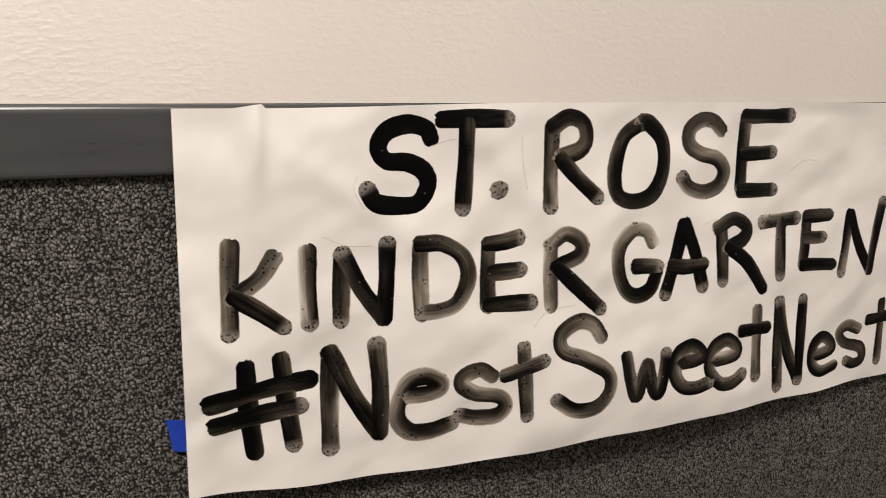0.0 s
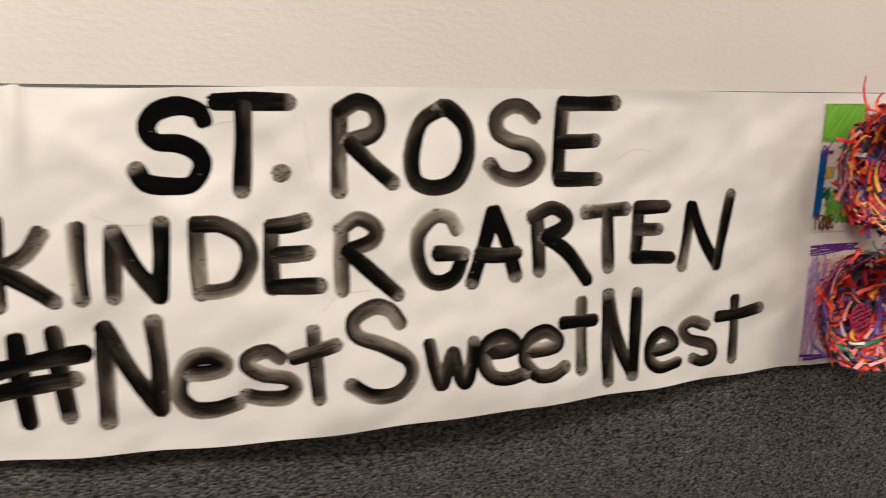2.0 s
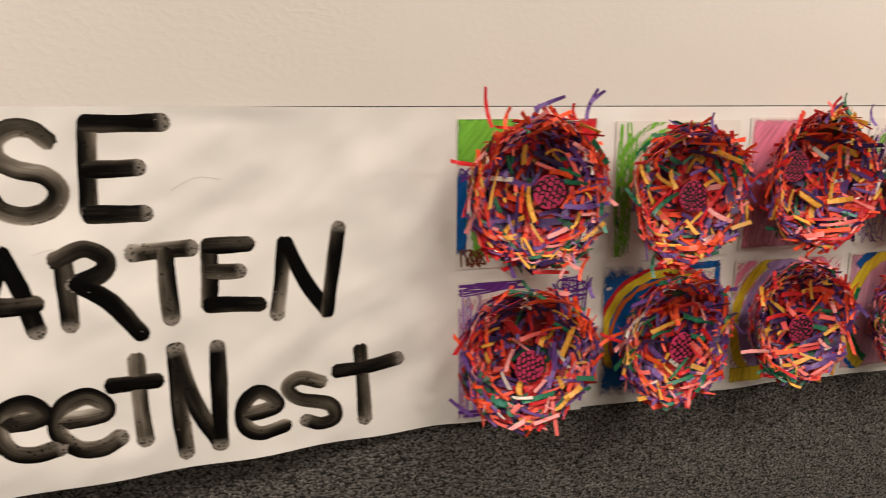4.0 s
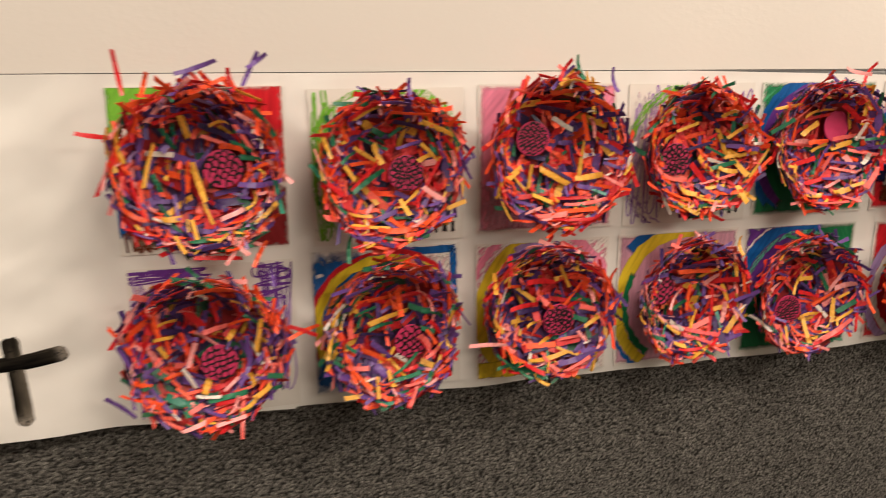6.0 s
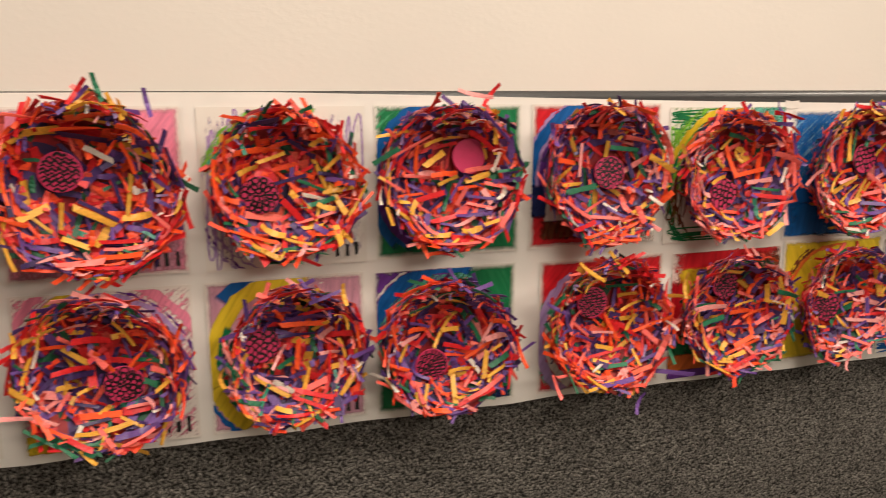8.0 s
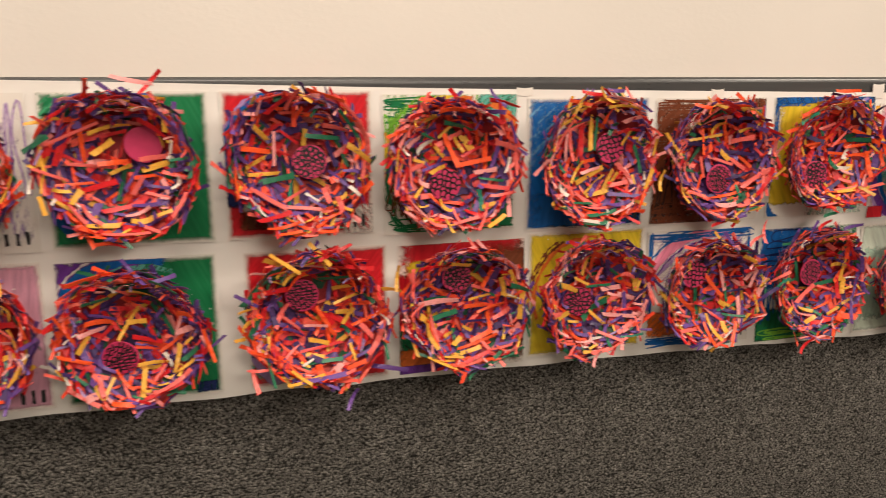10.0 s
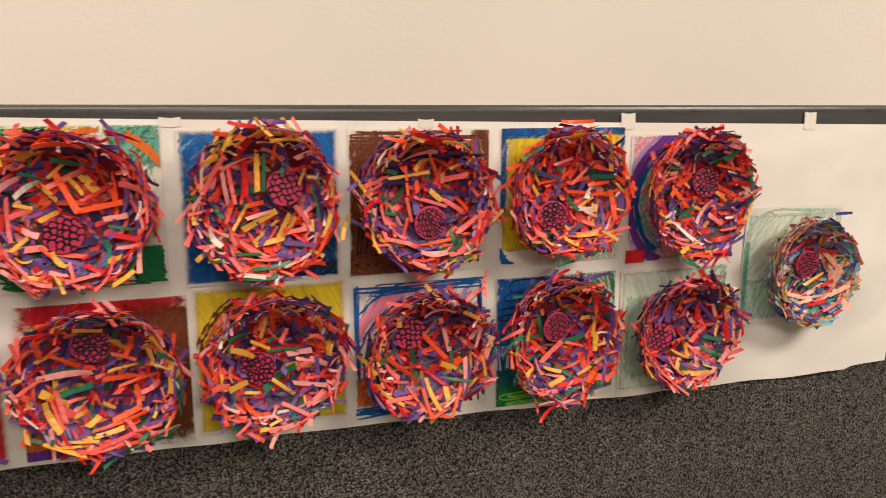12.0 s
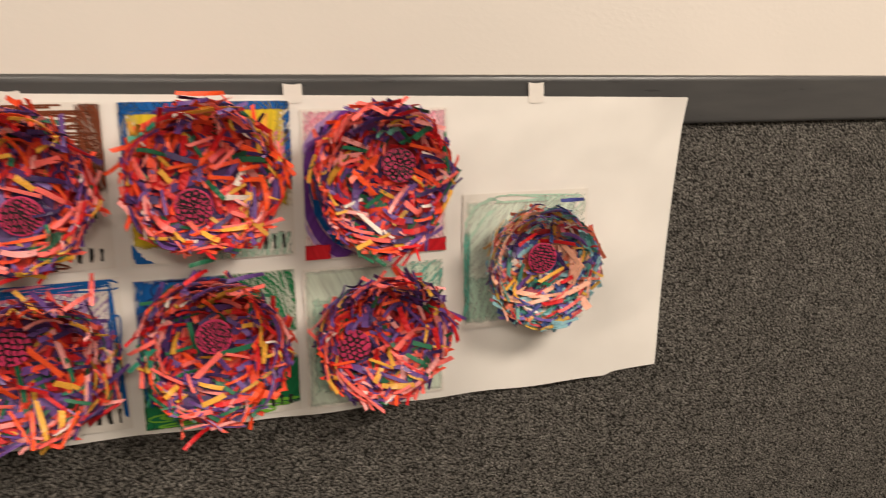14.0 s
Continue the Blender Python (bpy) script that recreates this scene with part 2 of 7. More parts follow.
def hue_papers(name, palette):
    """A cut paper of each colour, a little lighter or darker from strip to strip."""
    out = []
    for at, colour in palette:
        mat, nt, b = nodes_of(name, 0.4)
        grain = noise_at(nt, place_of(nt, "Generated"), 8, 3)
        nt.links.new(ramp(nt, grain, [(0.35, (0.28,) * 3), (0.65, (0.50,) * 3)]), b.inputs["Roughness"])
        b.inputs["Specular IOR Level"].default_value = 0.4
        tone = mix(nt, 1.0, colour, ramp(nt, grain, [(0.25, (0.74,) * 3), (0.75, (1.12,) * 3)]), "MULTIPLY")
        pick = nt.nodes.new("ShaderNodeObjectInfo").outputs["Random"]
        nt.links.new(mix(nt, 1.0, tone, ramp(nt, pick, [(0.0, (0.78,) * 3), (1.0, (1.12,) * 3)]), "MULTIPLY"), b.inputs["Base Color"])
        out.append(mat)
    return out


def collage(name, palette):
    """The bowl under the strips, pasted over with torn paper."""
    mat, nt, b = nodes_of(name, 0.6)
    v = node(nt, "ShaderNodeTexVoronoi", Scale=1.0)
    nt.links.new(stretched(nt, place_of(nt), (55, 55, 38), (0.3, 0.6, 0.2)), v.inputs["Vector"])
    split = nt.nodes.new("ShaderNodeSeparateColor")
    nt.links.new(v.outputs["Color"], split.inputs[0])
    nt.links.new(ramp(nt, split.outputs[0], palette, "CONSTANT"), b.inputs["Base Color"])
    bump(nt, b, v.outputs["Distance"], 0.4, 0.002)
    return mat


def plain(name, colour, rough=0.6, vary=0.15, scale=90):
    mat, nt, b = nodes_of(name, rough)
    n = noise_at(nt, place_of(nt), scale, 4)
    nt.links.new(ramp(nt, n, [(0.3, tuple(c * (1 - vary) for c in colour)), (0.7, tuple(min(1, c * (1 + vary)) for c in colour))]), b.inputs["Base Color"])
    return mat


PLASTER, CARPET, VINYL = plaster(), carpet(), vinyl()
BANNER = paper("banner_paper", (0.785, 0.750, 0.705), (0.835, 0.80, 0.755), 0.40, 0.85)
SHEET = paper("drawing_paper", (0.72, 0.68, 0.62), (0.78, 0.73, 0.67), 0.6, 0.1)
PAINT = black_paint()
JOINED, JOINED_WARM, BOWL = strips("cut_paper_layer", SHADED), strips("warm_cut_paper_layer", SHADED_WARM), collage("pasted_bowl", SHADED_PASTE)
CUT, JOINED_P, BOWL_P = strips("small_cuttings", CUTTINGS), strips("pale_cut_paper_layer", PASTEL), collage("pale_pasted_bowl", PASTEL)
PINK, INK = plain("pink_card", (0.53, 0.024, 0.105), 0.6, 0.10, 60), plain("black_ink", (0.012, 0.004, 0.008), 0.5)
MARKER = plain("black_marker", (0.012, 0.012, 0.012), 0.5)
PENCIL = plain("pencil", (0.58, 0.53, 0.47), 0.6)
BLUE_TAPE, WHITE_TAPE = plain("blue_tape", (0.012, 0.05, 0.42), 0.55), plain("white_tape", (0.77, 0.72, 0.665), 0.5, 0.03)
# Unseen walls and ceiling, toned for the light they bounce at the nests.
CORRIDOR = plain("unseen_wall_paint", (0.58, 0.53, 0.47), 0.7, 0.06, 12)
CEILING = plain("ceiling_paint", (0.74, 0.71, 0.66), 0.8, 0.04, 8)

# ---- building helpers ----


def add_uv(me, name, places):
    layer = me.uv_layers.new(name=name)
    for loop in me.loops:
        layer.data[loop.index].uv = places[loop.vertex_index]
    return me


def mesh_of(name, verts, faces, material):
    me = bpy.data.meshes.new(name)
    me.from_pydata([tuple(v) for v in verts], [], faces)
    me.materials.append(material)
    me.update()
    return me


def smooth(me):
    me.polygons.foreach_set("use_smooth", [True] * len(me.polygons))
    return me


def thing(name, at, label, category, group="", kind=""):
    ob = new(name)
    ob.empty_display_size = 0.05
    ob.location = at
    return tagged(ob, label, category, group, kind)


def part(name, me, parent, label="", at=None):
    ob = new(name, me)
    ob.parent = parent
    if at is not None:
        ob.matrix_basis = at
    return tagged(ob, label)


def box_data(x0, x1, y0, y1, z0, z1):
    v = [(x, y, z) for x in (x0, x1) for y in (y0, y1) for z in (z0, z1)]
    return v, [(0, 1, 3, 2), (4, 6, 7, 5), (0, 4, 5, 1), (2, 3, 7, 6), (0, 2, 6, 4), (1, 5, 7, 3)]


def setting(name, me, label, category):
    return tagged(new(name, me), label, category, kind="structure")


def bell(x, at, wide):
    return math.exp(-((x - at) / wide) ** 2)


def step(x, a, b):
    t = min(1.0, max(0.0, (x - a) / (b - a)))
    return t * t * (3 - 2 * t)


def sag(x, z):
    """How far the hanging paper stands in front of the rail (minus is towards the room)."""
    low = step(1.19 - z, 0.0, 0.42)
    y = -0.0015 * math.sin(9 * x + 3 * z) * low - 0.0012 * math.sin(23 * x - 11 * z) * low
    y -= 0.028 * low * bell(x, 0.66, 0.42)
    y += low * (0.011 * bell(x, 1.23, 0.16) + 0.006 * bell(x, 0.0, 0.15))
    y += 0.0075 * step(1.14 - z, 0.0, 0.22) * step(x, 1.32, 1.5) + 0.002 * low * step(x, 4.02, 4.18)
    y -= 0.0016 * low * math.sin(14 * x + 17 * z) * math.sin(6 * x - 9 * z + 1) + 0.0010 * math.sin(31 * x + 22 * z) * low
    y -= 0.011 * bell(x, 0.088, 0.010) * bell(z, 1.17, 0.050) + 0.003 * bell(x + 0.4 * (z - 1.0), 1.16, 0.03)
    y -= 0.005 * bell(x, 0.97, 0.07) * step(z, 1.186, 1.2)
    y -= 0.004 * bell(x + 0.6 * (z - 0.93), 0.03, 0.018) * bell(z, 0.93, 0.05) + 0.003 * bell(x - 0.5 * (z - 0.82), 0.03, 0.02) * bell(z, 0.82, 0.05)
    y -= 0.004 * bell(x + 1.5 * (z - 1.09), 0.20, 0.035) * bell(x, 0.20, 0.09) + 0.003 * bell(x + 0.9 * (z - 1.1), 0.42, 0.03) * bell(z, 1.1, 0.09)
    y -= 0.013 * step(x, 4.115, 4.165) * bell(z, 1.20, 0.06)
    return y


def lower_edge(x):
    return 0.735 - 0.0035 * step(x, 1.32, 1.5) - 0.012 * bell(x, 0.33, 0.25) + 0.004 * bell(x, 1.6, 0.5) - 0.026 * step(x, 2.5, 4.1) + 0.006 * step(x, 4.092, 4.108)


# ---- the wall and the room that closes round it ----
FACE = 0.014
v, f = box_data(-3.0, 8.0, FACE, FACE + 0.12, 0.0, 1.1235)
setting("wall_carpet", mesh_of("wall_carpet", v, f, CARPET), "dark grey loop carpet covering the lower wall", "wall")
v, f = box_data(-3.0, 8.0, FACE - 0.003, FACE + 0.12, 1.2018, 2.65)
setting("wall_upper", mesh_of("wall_upper", v, f, PLASTER), "cream painted plaster wall with rough roller texture", "wall")
v, f = box_data(-3.0, 8.0, FACE + 0.003, FACE + 0.12, 1.1235, 1.2018)
setting("wall_strip", mesh_of("wall_strip", v, f, VINYL), "wall behind the grey rail", "wall")
# Out-of-view surfaces from here on, added to close the room and bounce light.
v, f = box_data(-3.0, 8.0, -6.32, -6.2, 0.0, 2.65)
setting("wall_back", mesh_of("wall_back", v, f, CORRIDOR), "plain tan wall added out of view across the corridor", "wall")
for name, x in (("wall_west", -3.1), ("wall_east", 8.0)):
    v, f = box_data(x, x + 0.1, -6.2, FACE, 0.0, 2.65)
    setting(name, mesh_of(name, v, f, CORRIDOR), "plain tan end wall added out of view", "wall")
v, f = box_data(-3.1, 8.1, -6.32, FACE + 0.12, -0.1, 0.0)
setting("floor", mesh_of("floor", v, f, CARPET), "dark grey carpet floor", "floor")
v, f = box_data(-3.1, 8.1, -6.32, FACE + 0.12, 2.65, 2.75)
setting("ceiling", mesh_of("ceiling", v, f, CEILING), "plain white ceiling", "ceiling")


def rail():
    """A vinyl rail along the wall: eased top, faintly bowed face, rolled lower lip."""
    profile = [(FACE + 0.002, 1.2012), (0.0100, 1.2012), (0.0082, 1.2008), (0.0066, 1.1998), (0.0054, 1.1982), (0.0046, 1.1962), (0.0040, 1.1935), (0.0038, 1.1915), (0.0036, 1.1650), (0.0036, 1.1320), (0.0040, 1.1282), (0.0052, 1.1256), (0.0076, 1.1240), (FACE + 0.002, 1.1238)]
    n, verts, faces = len(profile), [], []
    for i in range(45):
        x = -3.0 + 11.0 * i / 44
        verts += [(x, y, z) for y, z in profile]
        if i:
            faces += [((i - 1) * n + k, (i - 1) * n + (k + 1) % n, i * n + (k + 1) % n, i * n + k) for k in range(n)]
    return mesh_of("rail", verts, faces, VINYL)


setting("trim", rail(), "dark grey vinyl rail along the wall", "rail")

# ---- the long paper banner ----


def hanging_sheet(name, x0, x1, top, left, right, back, cols, rows, material):
    """A sheet of paper that follows the sag, two faces thick, between its edges."""
    verts, faces = [], []
    for side in (0.0, 0.0004):
        for i in range(cols + 1):
            for k in range(rows + 1):
                s, r = i / cols, k / rows
                z0 = lower_edge(x0 + s * (x1 - x0)) + 0.0012 * math.sin(37 * s * (x1 - x0)) + (0.001 * math.sin(11 * s))
                z1 = top(x0 + s * (x1 - x0))
                z = z0 + r * (z1 - z0)
                a, b = x0 + left * (1 - r), x1 + right * (1 - r)
                x = a + s * (b - a)
                verts.append((x, sag(x, z) + back + side, z))
    n = (cols + 1) * (rows + 1)
    at = lambda i, k: i * (rows + 1) + k
    for i in range(cols):
        for k in range(rows):
            q = (at(i, k), at(i + 1, k), at(i + 1, k + 1), at(i, k + 1))
            faces += [q, tuple(n + j for j in reversed(q))]
    ring = [at(i, 0) for i in range(cols + 1)] + [at(cols, k) for k in range(1, rows + 1)] + [at(i, rows) for i in range(cols - 1, -1, -1)] + [at(0, k) for k in range(rows - 1, 0, -1)]
    m, own = len(ring), len(verts)
    verts += [verts[a] for a in ring] + [verts[n + a] for a in ring]
    faces += [(own + (k + 1) % m, own + k, own + m + k, own + m + (k + 1) % m) for k in range(m)]
    me = smooth(mesh_of(name, verts, faces, material))
    for q in me.polygons[len(faces) - len(ring):]:
        q.use_smooth = False
    return me


banner = thing("paper_banner", (0, 0, 0), "long white paper banner with black painted lettering, taped along a rail", "banner")
part("title_sheet", hanging_sheet("title_sheet", 0.0, 1.462, lambda x: 1.1965 + (0.0045 * step(x, 0.06, 0.097) if x < 0.098 else 0.0058 * step(x, 0.1, 0.45)) - 0.0018 * step(x, 0.9, 1.15), -0.010, 0.0, 0.0, 290, 56, BANNER), banner)
part("gallery_sheet", hanging_sheet("gallery_sheet", 1.44, 4.190, lambda x: min(1.2003, 1.2010 - 0.0125 * (x - 1.44) + 0.0075 * (1 - step(x, 1.9, 2.9))), 0.0, -0.026, 0.0007, 190, 44, BANNER), banner)

DOT = [[(-0.0015, 0.0), (0.0015, 0.001)]]


def spline(points, per=9):
    """A smooth line through the points."""
    p = [Vector(q) for q in points]
    p = [2 * p[0] - p[1]] + p + [2 * p[-1] - p[-2]]
    out = []
    for i in range(1, len(p) - 2):
        for k in range(per):
            t = k / per
            a, b, c, d = p[i - 1], p[i], p[i + 1], p[i + 2]
            out.append(0.5 * ((2 * b) + (c - a) * t + (2 * a - 5 * b + 4 * c - d) * t * t + (3 * b - a - 3 * c + d) * t ** 3))
    return out + [p[-2]]


def stroke_ribbon(line, wide, lift, rng, load_ends, round_ends=5, blunt=3.2):
    """Points of a brushed line (x, z) as a domed ribbon with rounded, slightly ragged ends: verts, faces, and for each vert
    (length, across) and (thinness, end)."""
    pts, wide = [], 1.11 * wide
    ahead, back = (line[0] - line[1]).normalized(), (line[-1] - line[-2]).normalized()
    for k in range(round_ends, 0, -1):
        a = k / round_ends
        pts.append((line[0] + ahead * wide * 0.44 * a, (1 - a ** blunt) ** 0.5 if k < round_ends else 0.55))
    pts += [(q, 1.0) for q in line]
    for k in range(1, round_ends + 1):
        a = k / round_ends
        pts.append((line[-1] + back * wide * 0.48 * a, (1 - a ** min(blunt, 2.1)) ** 0.5 if k < round_ends else 0.30))
    total, run = sum((b[0] - a[0]).length for a, b in zip(pts, pts[1:])), 0.0
    verts, uv, load, faces = [], [], [], []
    across = (-1.0, -0.84, -0.55, -0.25, 0.0, 0.25, 0.55, 0.84, 1.0)
    thick0, thick1, side = load_ends
    phase, flip = rng.uniform(0, 9), rng.choice((-1, 1, 1))
    dry = [rng.random() < 0.12 or blunt < 3, rng.random() < 0.85]
    for i, (q, w) in enumerate(pts):
        d = (pts[min(i + 1, len(pts) - 1)][0] - pts[max(i - 1, 0)][0]).normalized()
        n = Vector((-d.y, d.x))
        if i:
            run += (q - pts[i - 1][0]).length
        half = 0.5 * wide * w * (1 + 0.05 * math.sin(60 * run + phase)) * (1 + rng.uniform(-0.025, 0.025))
        s = run / total
        near = max(dry[0] * (1 - step(run, 0.006, 0.017)), dry[1] * (1 - step(total - run, 0.006, 0.017)))
        for c in across:
            tuft = rng.uniform(-0.0014, 0.0010) if i == 0 else rng.uniform(-0.0012, 0.0008) if i == len(pts) - 1 else 0.0
            p = q + n * half * c + d * (tuft if i else -tuft)
            rise = lift + (0.00028 * (1 - c * c) if abs(c) < 1 else -lift)
            verts.append((p.x, sag(p.x, p.y) - rise, p.y))
            uv.append((run + phase, c * half + 3 * phase))
            load.append((thick0 + (thick1 - thick0) * s + 1.9 * side * c * flip + (0.24 if abs(c) == 1 else 0.0), near))
    m = len(across)
    for i in range(len(pts) - 1):
        faces += [(i * m + k, i * m + k + 1, (i + 1) * m + k + 1, (i + 1) * m + k) for k in range(m - 1)]
    return verts, faces, uv, load


def letter(char, x0, x1, z0, z1, wide, seed, strokes, *loads):
    rng = random.Random(seed)
    verts, faces, uv, load = [], [], [], []
    for j, line in enumerate(strokes):
        if char == ".":
            world_line = [Vector((x0 + u, z0 + v)) for u, v in line]
        else:
            world_line = spline([(x0 + u * (x1 - x0), z0 + v * (z1 - z0)) for u, v in line])
        a, b, c, d = stroke_ribbon(world_line, wide, 0.00035 + 0.00022 * j, rng, loads[j], 5, 2.2 if char == "." else 3.2)
        n = len(verts)
        verts, uv, load = verts + a, uv + c, load + d
        faces += [tuple(n + k for k in q) for q in b]
    me = mesh_of("painted_letter", verts, faces, PAINT)
    add_uv(me, "stroke", uv), add_uv(me, "load", load)
    return part("painted_letter", smooth(me), banner, "brushed black letter " + char)


letter("S", 0.217, 0.299, 1.078, 1.177, 0.0208, 11, [[(1.00, 0.83), (0.93, 0.94), (0.65, 1.00), (0.32, 0.92), (0.18, 0.73), (0.30, 0.56), (0.63, 0.53), (0.88, 0.42), (0.95, 0.24), (0.78, 0.02), (0.46, 0.00), (0.13, 0.05), (0.00, 0.21)]], (0.15, 0.05, 0.05))
letter("T", 0.315, 0.404, 1.071, 1.183, 0.0208, 12, [[(0.00, 0.99), (0.48, 1.00), (1.00, 0.99)], [(0.37, 0.93), (0.35, 0.50), (0.30, 0.00)]], (0.25, 0.41, 0.00), (0.35, 0.46, 0.15))
letter(".", 0.392, 0.393, 1.091, 1.092, 0.0215, 13, DOT, (0.71, 0.71, 0.10))
letter("R", 0.467, 0.539, 1.067, 1.183, 0.0208, 14, [[(0.04, 0.88), (0.01, 0.41), (0.00, 0.00)], [(0.06, 0.90), (0.37, 1.00), (0.67, 0.94), (0.76, 0.77), (0.62, 0.63), (0.19, 0.55)], [(0.24, 0.53), (0.58, 0.31), (1.00, 0.08)]], (0.66, 0.76, 0.10), (0.46, 0.66, 0.12), (0.46, 0.35, 0.12))
letter("O", 0.567, 0.647, 1.067, 1.176, 0.0208, 15, [[(0.54, 1.00), (0.17, 0.81), (0.00, 0.40), (0.07, 0.09), (0.41, 0.00), (0.79, 0.09), (1.00, 0.39), (0.97, 0.75), (0.68, 0.98), (0.50, 0.98)]], (0.51, 0.31, 0.14))
letter("S", 0.681, 0.755, 1.075, 1.177, 0.0208, 16, [[(0.88, 0.87), (0.68, 0.99), (0.39, 1.00), (0.14, 0.87), (0.15, 0.67), (0.42, 0.54), (0.82, 0.46), (1.00, 0.28), (0.86, 0.08), (0.51, 0.00), (0.16, 0.07), (0.00, 0.21)]], (0.79, 0.63, 0.15))
letter("E", 0.786, 0.874, 1.073, 1.183, 0.0200, 19, [[(0.06, 0.97), (0.02, 0.48), (0.00, 0.05)], [(0.06, 0.99), (0.55, 0.99), (1.00, 1.00)], [(0.07, 0.50), (0.37, 0.50), (0.65, 0.51)], [(0.02, 0.01), (0.40, 0.00), (0.70, 0.00)]], (0.66, 0.46, 0.15), (0.35, 0.41, 0.10), (0.41, 0.51, 0.10), (0.35, 0.46, 0.10))
letter("K", 0.048, 0.11, 0.936, 1.04, 0.02, 31, [[(0.08, 1.00), (0.03, 0.51), (0.00, 0.00)], [(0.87, 0.84), (0.58, 0.60), (0.08, 0.41)], [(0.13, 0.41), (0.58, 0.22), (1.00, 0.02)]], (0.66, 0.76, 0.15), (0.86, 0.71, 0.10), (0.43, 0.51, 0.10))
letter("I", 0.141, 0.161, 0.939, 1.028, 0.02, 32, [[(0.05, 1.00), (0.00, 0.54), (0.05, 0.00)]], (0.79, 0.74, 0.25))
letter("N", 0.18, 0.241, 0.938, 1.031, 0.02, 33, [[(0.07, 0.90), (0.03, 0.45), (0.00, 0.02)], [(0.07, 0.90), (0.46, 0.39), (0.89, 0.00)], [(0.89, 0.00), (0.97, 0.52), (1.00, 1.00)]], (0.51, 0.56, 0.15), (0.51, 0.33, 0.12), (0.28, 0.20, 0.10))
letter("D", 0.283, 0.348, 0.938, 1.028, 0.02, 34, [[(0.00, 0.96), (0.00, 0.46), (0.02, 0.00)], [(0.00, 1.00), (0.45, 0.99), (0.88, 0.79), (1.00, 0.47), (0.77, 0.12), (0.40, 0.02), (0.03, 0.02)]], (0.74, 0.86, 0.10), (0.39, 0.92, 0.12))
letter("R", 0.467, 0.543, 0.922, 1.029, 0.02, 35, [[(0.01, 0.84), (0.00, 0.47), (0.00, 0.10)], [(0.00, 0.87), (0.30, 1.00), (0.61, 0.89), (0.57, 0.71), (0.12, 0.59)], [(0.16, 0.56), (0.53, 0.31), (1.00, 0.00)]], (0.82, 0.86, 0.10), (0.92, 0.51, 0.15), (0.33, 0.41, 0.10))
letter("G", 0.573, 0.639, 0.934, 1.027, 0.02, 36, [[(0.86, 0.81), (0.70, 0.98), (0.35, 1.00), (0.02, 0.75), (0.00, 0.40), (0.17, 0.10), (0.47, 0.00), (0.80, 0.09), (0.98, 0.35)], [(0.45, 0.45), (0.73, 0.44), (1.00, 0.42)]], (1.07, 0.15, 0.12), (0.31, 0.96, 0.05))
letter("A", 0.652, 0.719, 0.932, 1.03, 0.02, 37, [[(0.48, 0.99), (0.27, 0.50), (0.00, 0.00)], [(0.52, 1.00), (0.78, 0.58), (0.99, 0.06)], [(0.18, 0.40), (0.57, 0.37), (1.00, 0.39)]], (0.10, 0.25, 0.05), (0.10, 0.35, 0.05), (0.41, 0.56, 0.10))
letter("R", 0.746, 0.834, 0.924, 1.033, 0.02, 38, [[(0.08, 0.81), (0.10, 0.52), (0.11, 0.17)], [(0.00, 0.89), (0.34, 1.00), (0.61, 0.88), (0.55, 0.72), (0.20, 0.61)], [(0.24, 0.61), (0.63, 0.39), (1.00, 0.00)]], (0.46, 0.61, 0.10), (0.56, 0.31, 0.10), (0.23, 0.31, 0.08))
letter("T", 0.832, 0.898, 0.94, 1.027, 0.02, 39, [[(0.00, 0.97), (0.52, 0.99), (1.00, 1.00)], [(0.55, 0.92), (0.56, 0.45), (0.59, 0.00)]], (0.96, 0.46, 0.10), (0.56, 0.61, 0.15))
letter("E", 0.375, 0.437, 0.94, 1.028, 0.0200, 47, [[(0.03, 0.90), (0.00, 0.49), (0.00, 0.01)], [(0.03, 0.93), (0.39, 0.95), (0.73, 1.00)], [(0.13, 0.50), (0.45, 0.50), (0.76, 0.51)], [(0.03, 0.02), (0.52, 0.01), (1.00, 0.00)]], (0.69, 0.51, 0.10), (0.46, 0.71, 0.10), (0.51, 0.66, 0.10), (0.31, 0.51, 0.10))
letter("E", 0.917, 0.979, 0.948, 1.028, 0.0190, 48, [[(0.06, 1.00), (0.05, 0.47), (0.00, 0.06)], [(0.06, 1.00), (0.44, 1.00), (0.82, 1.00)], [(0.10, 0.59), (0.37, 0.57), (0.63, 0.57)], [(0.03, 0.05), (0.52, 0.03), (1.00, 0.00)]], (0.51, 0.41, 0.12), (0.41, 0.51, 0.10), (0.61, 0.66, 0.10), (0.20, 0.51, 0.08))
letter("N", 1.002, 1.087, 0.931, 1.043, 0.0180, 49, [[(0.16, 0.85), (0.08, 0.39), (0.00, 0.02)], [(0.18, 0.84), (0.46, 0.37), (0.78, 0.00)], [(0.78, 0.00), (0.88, 0.46), (1.00, 1.00)]], (0.31, 0.86, 0.20), (0.15, 0.10, 0.05), (0.31, 0.51, 0.22))
letter("#", 0.021, 0.139, 0.783, 0.896, 0.0215, 61, [[(0.36, 0.96), (0.37, 0.47), (0.41, 0.00)], [(0.72, 1.00), (0.76, 0.51), (0.81, 0.04)], [(0.00, 0.59), (0.50, 0.69), (1.00, 0.75)], [(0.04, 0.35), (0.48, 0.42), (0.89, 0.46)]], (0.23, 0.46, 0.10), (0.46, 0.51, 0.15), (0.41, 0.31, 0.12), (0.41, 0.56, 0.12))
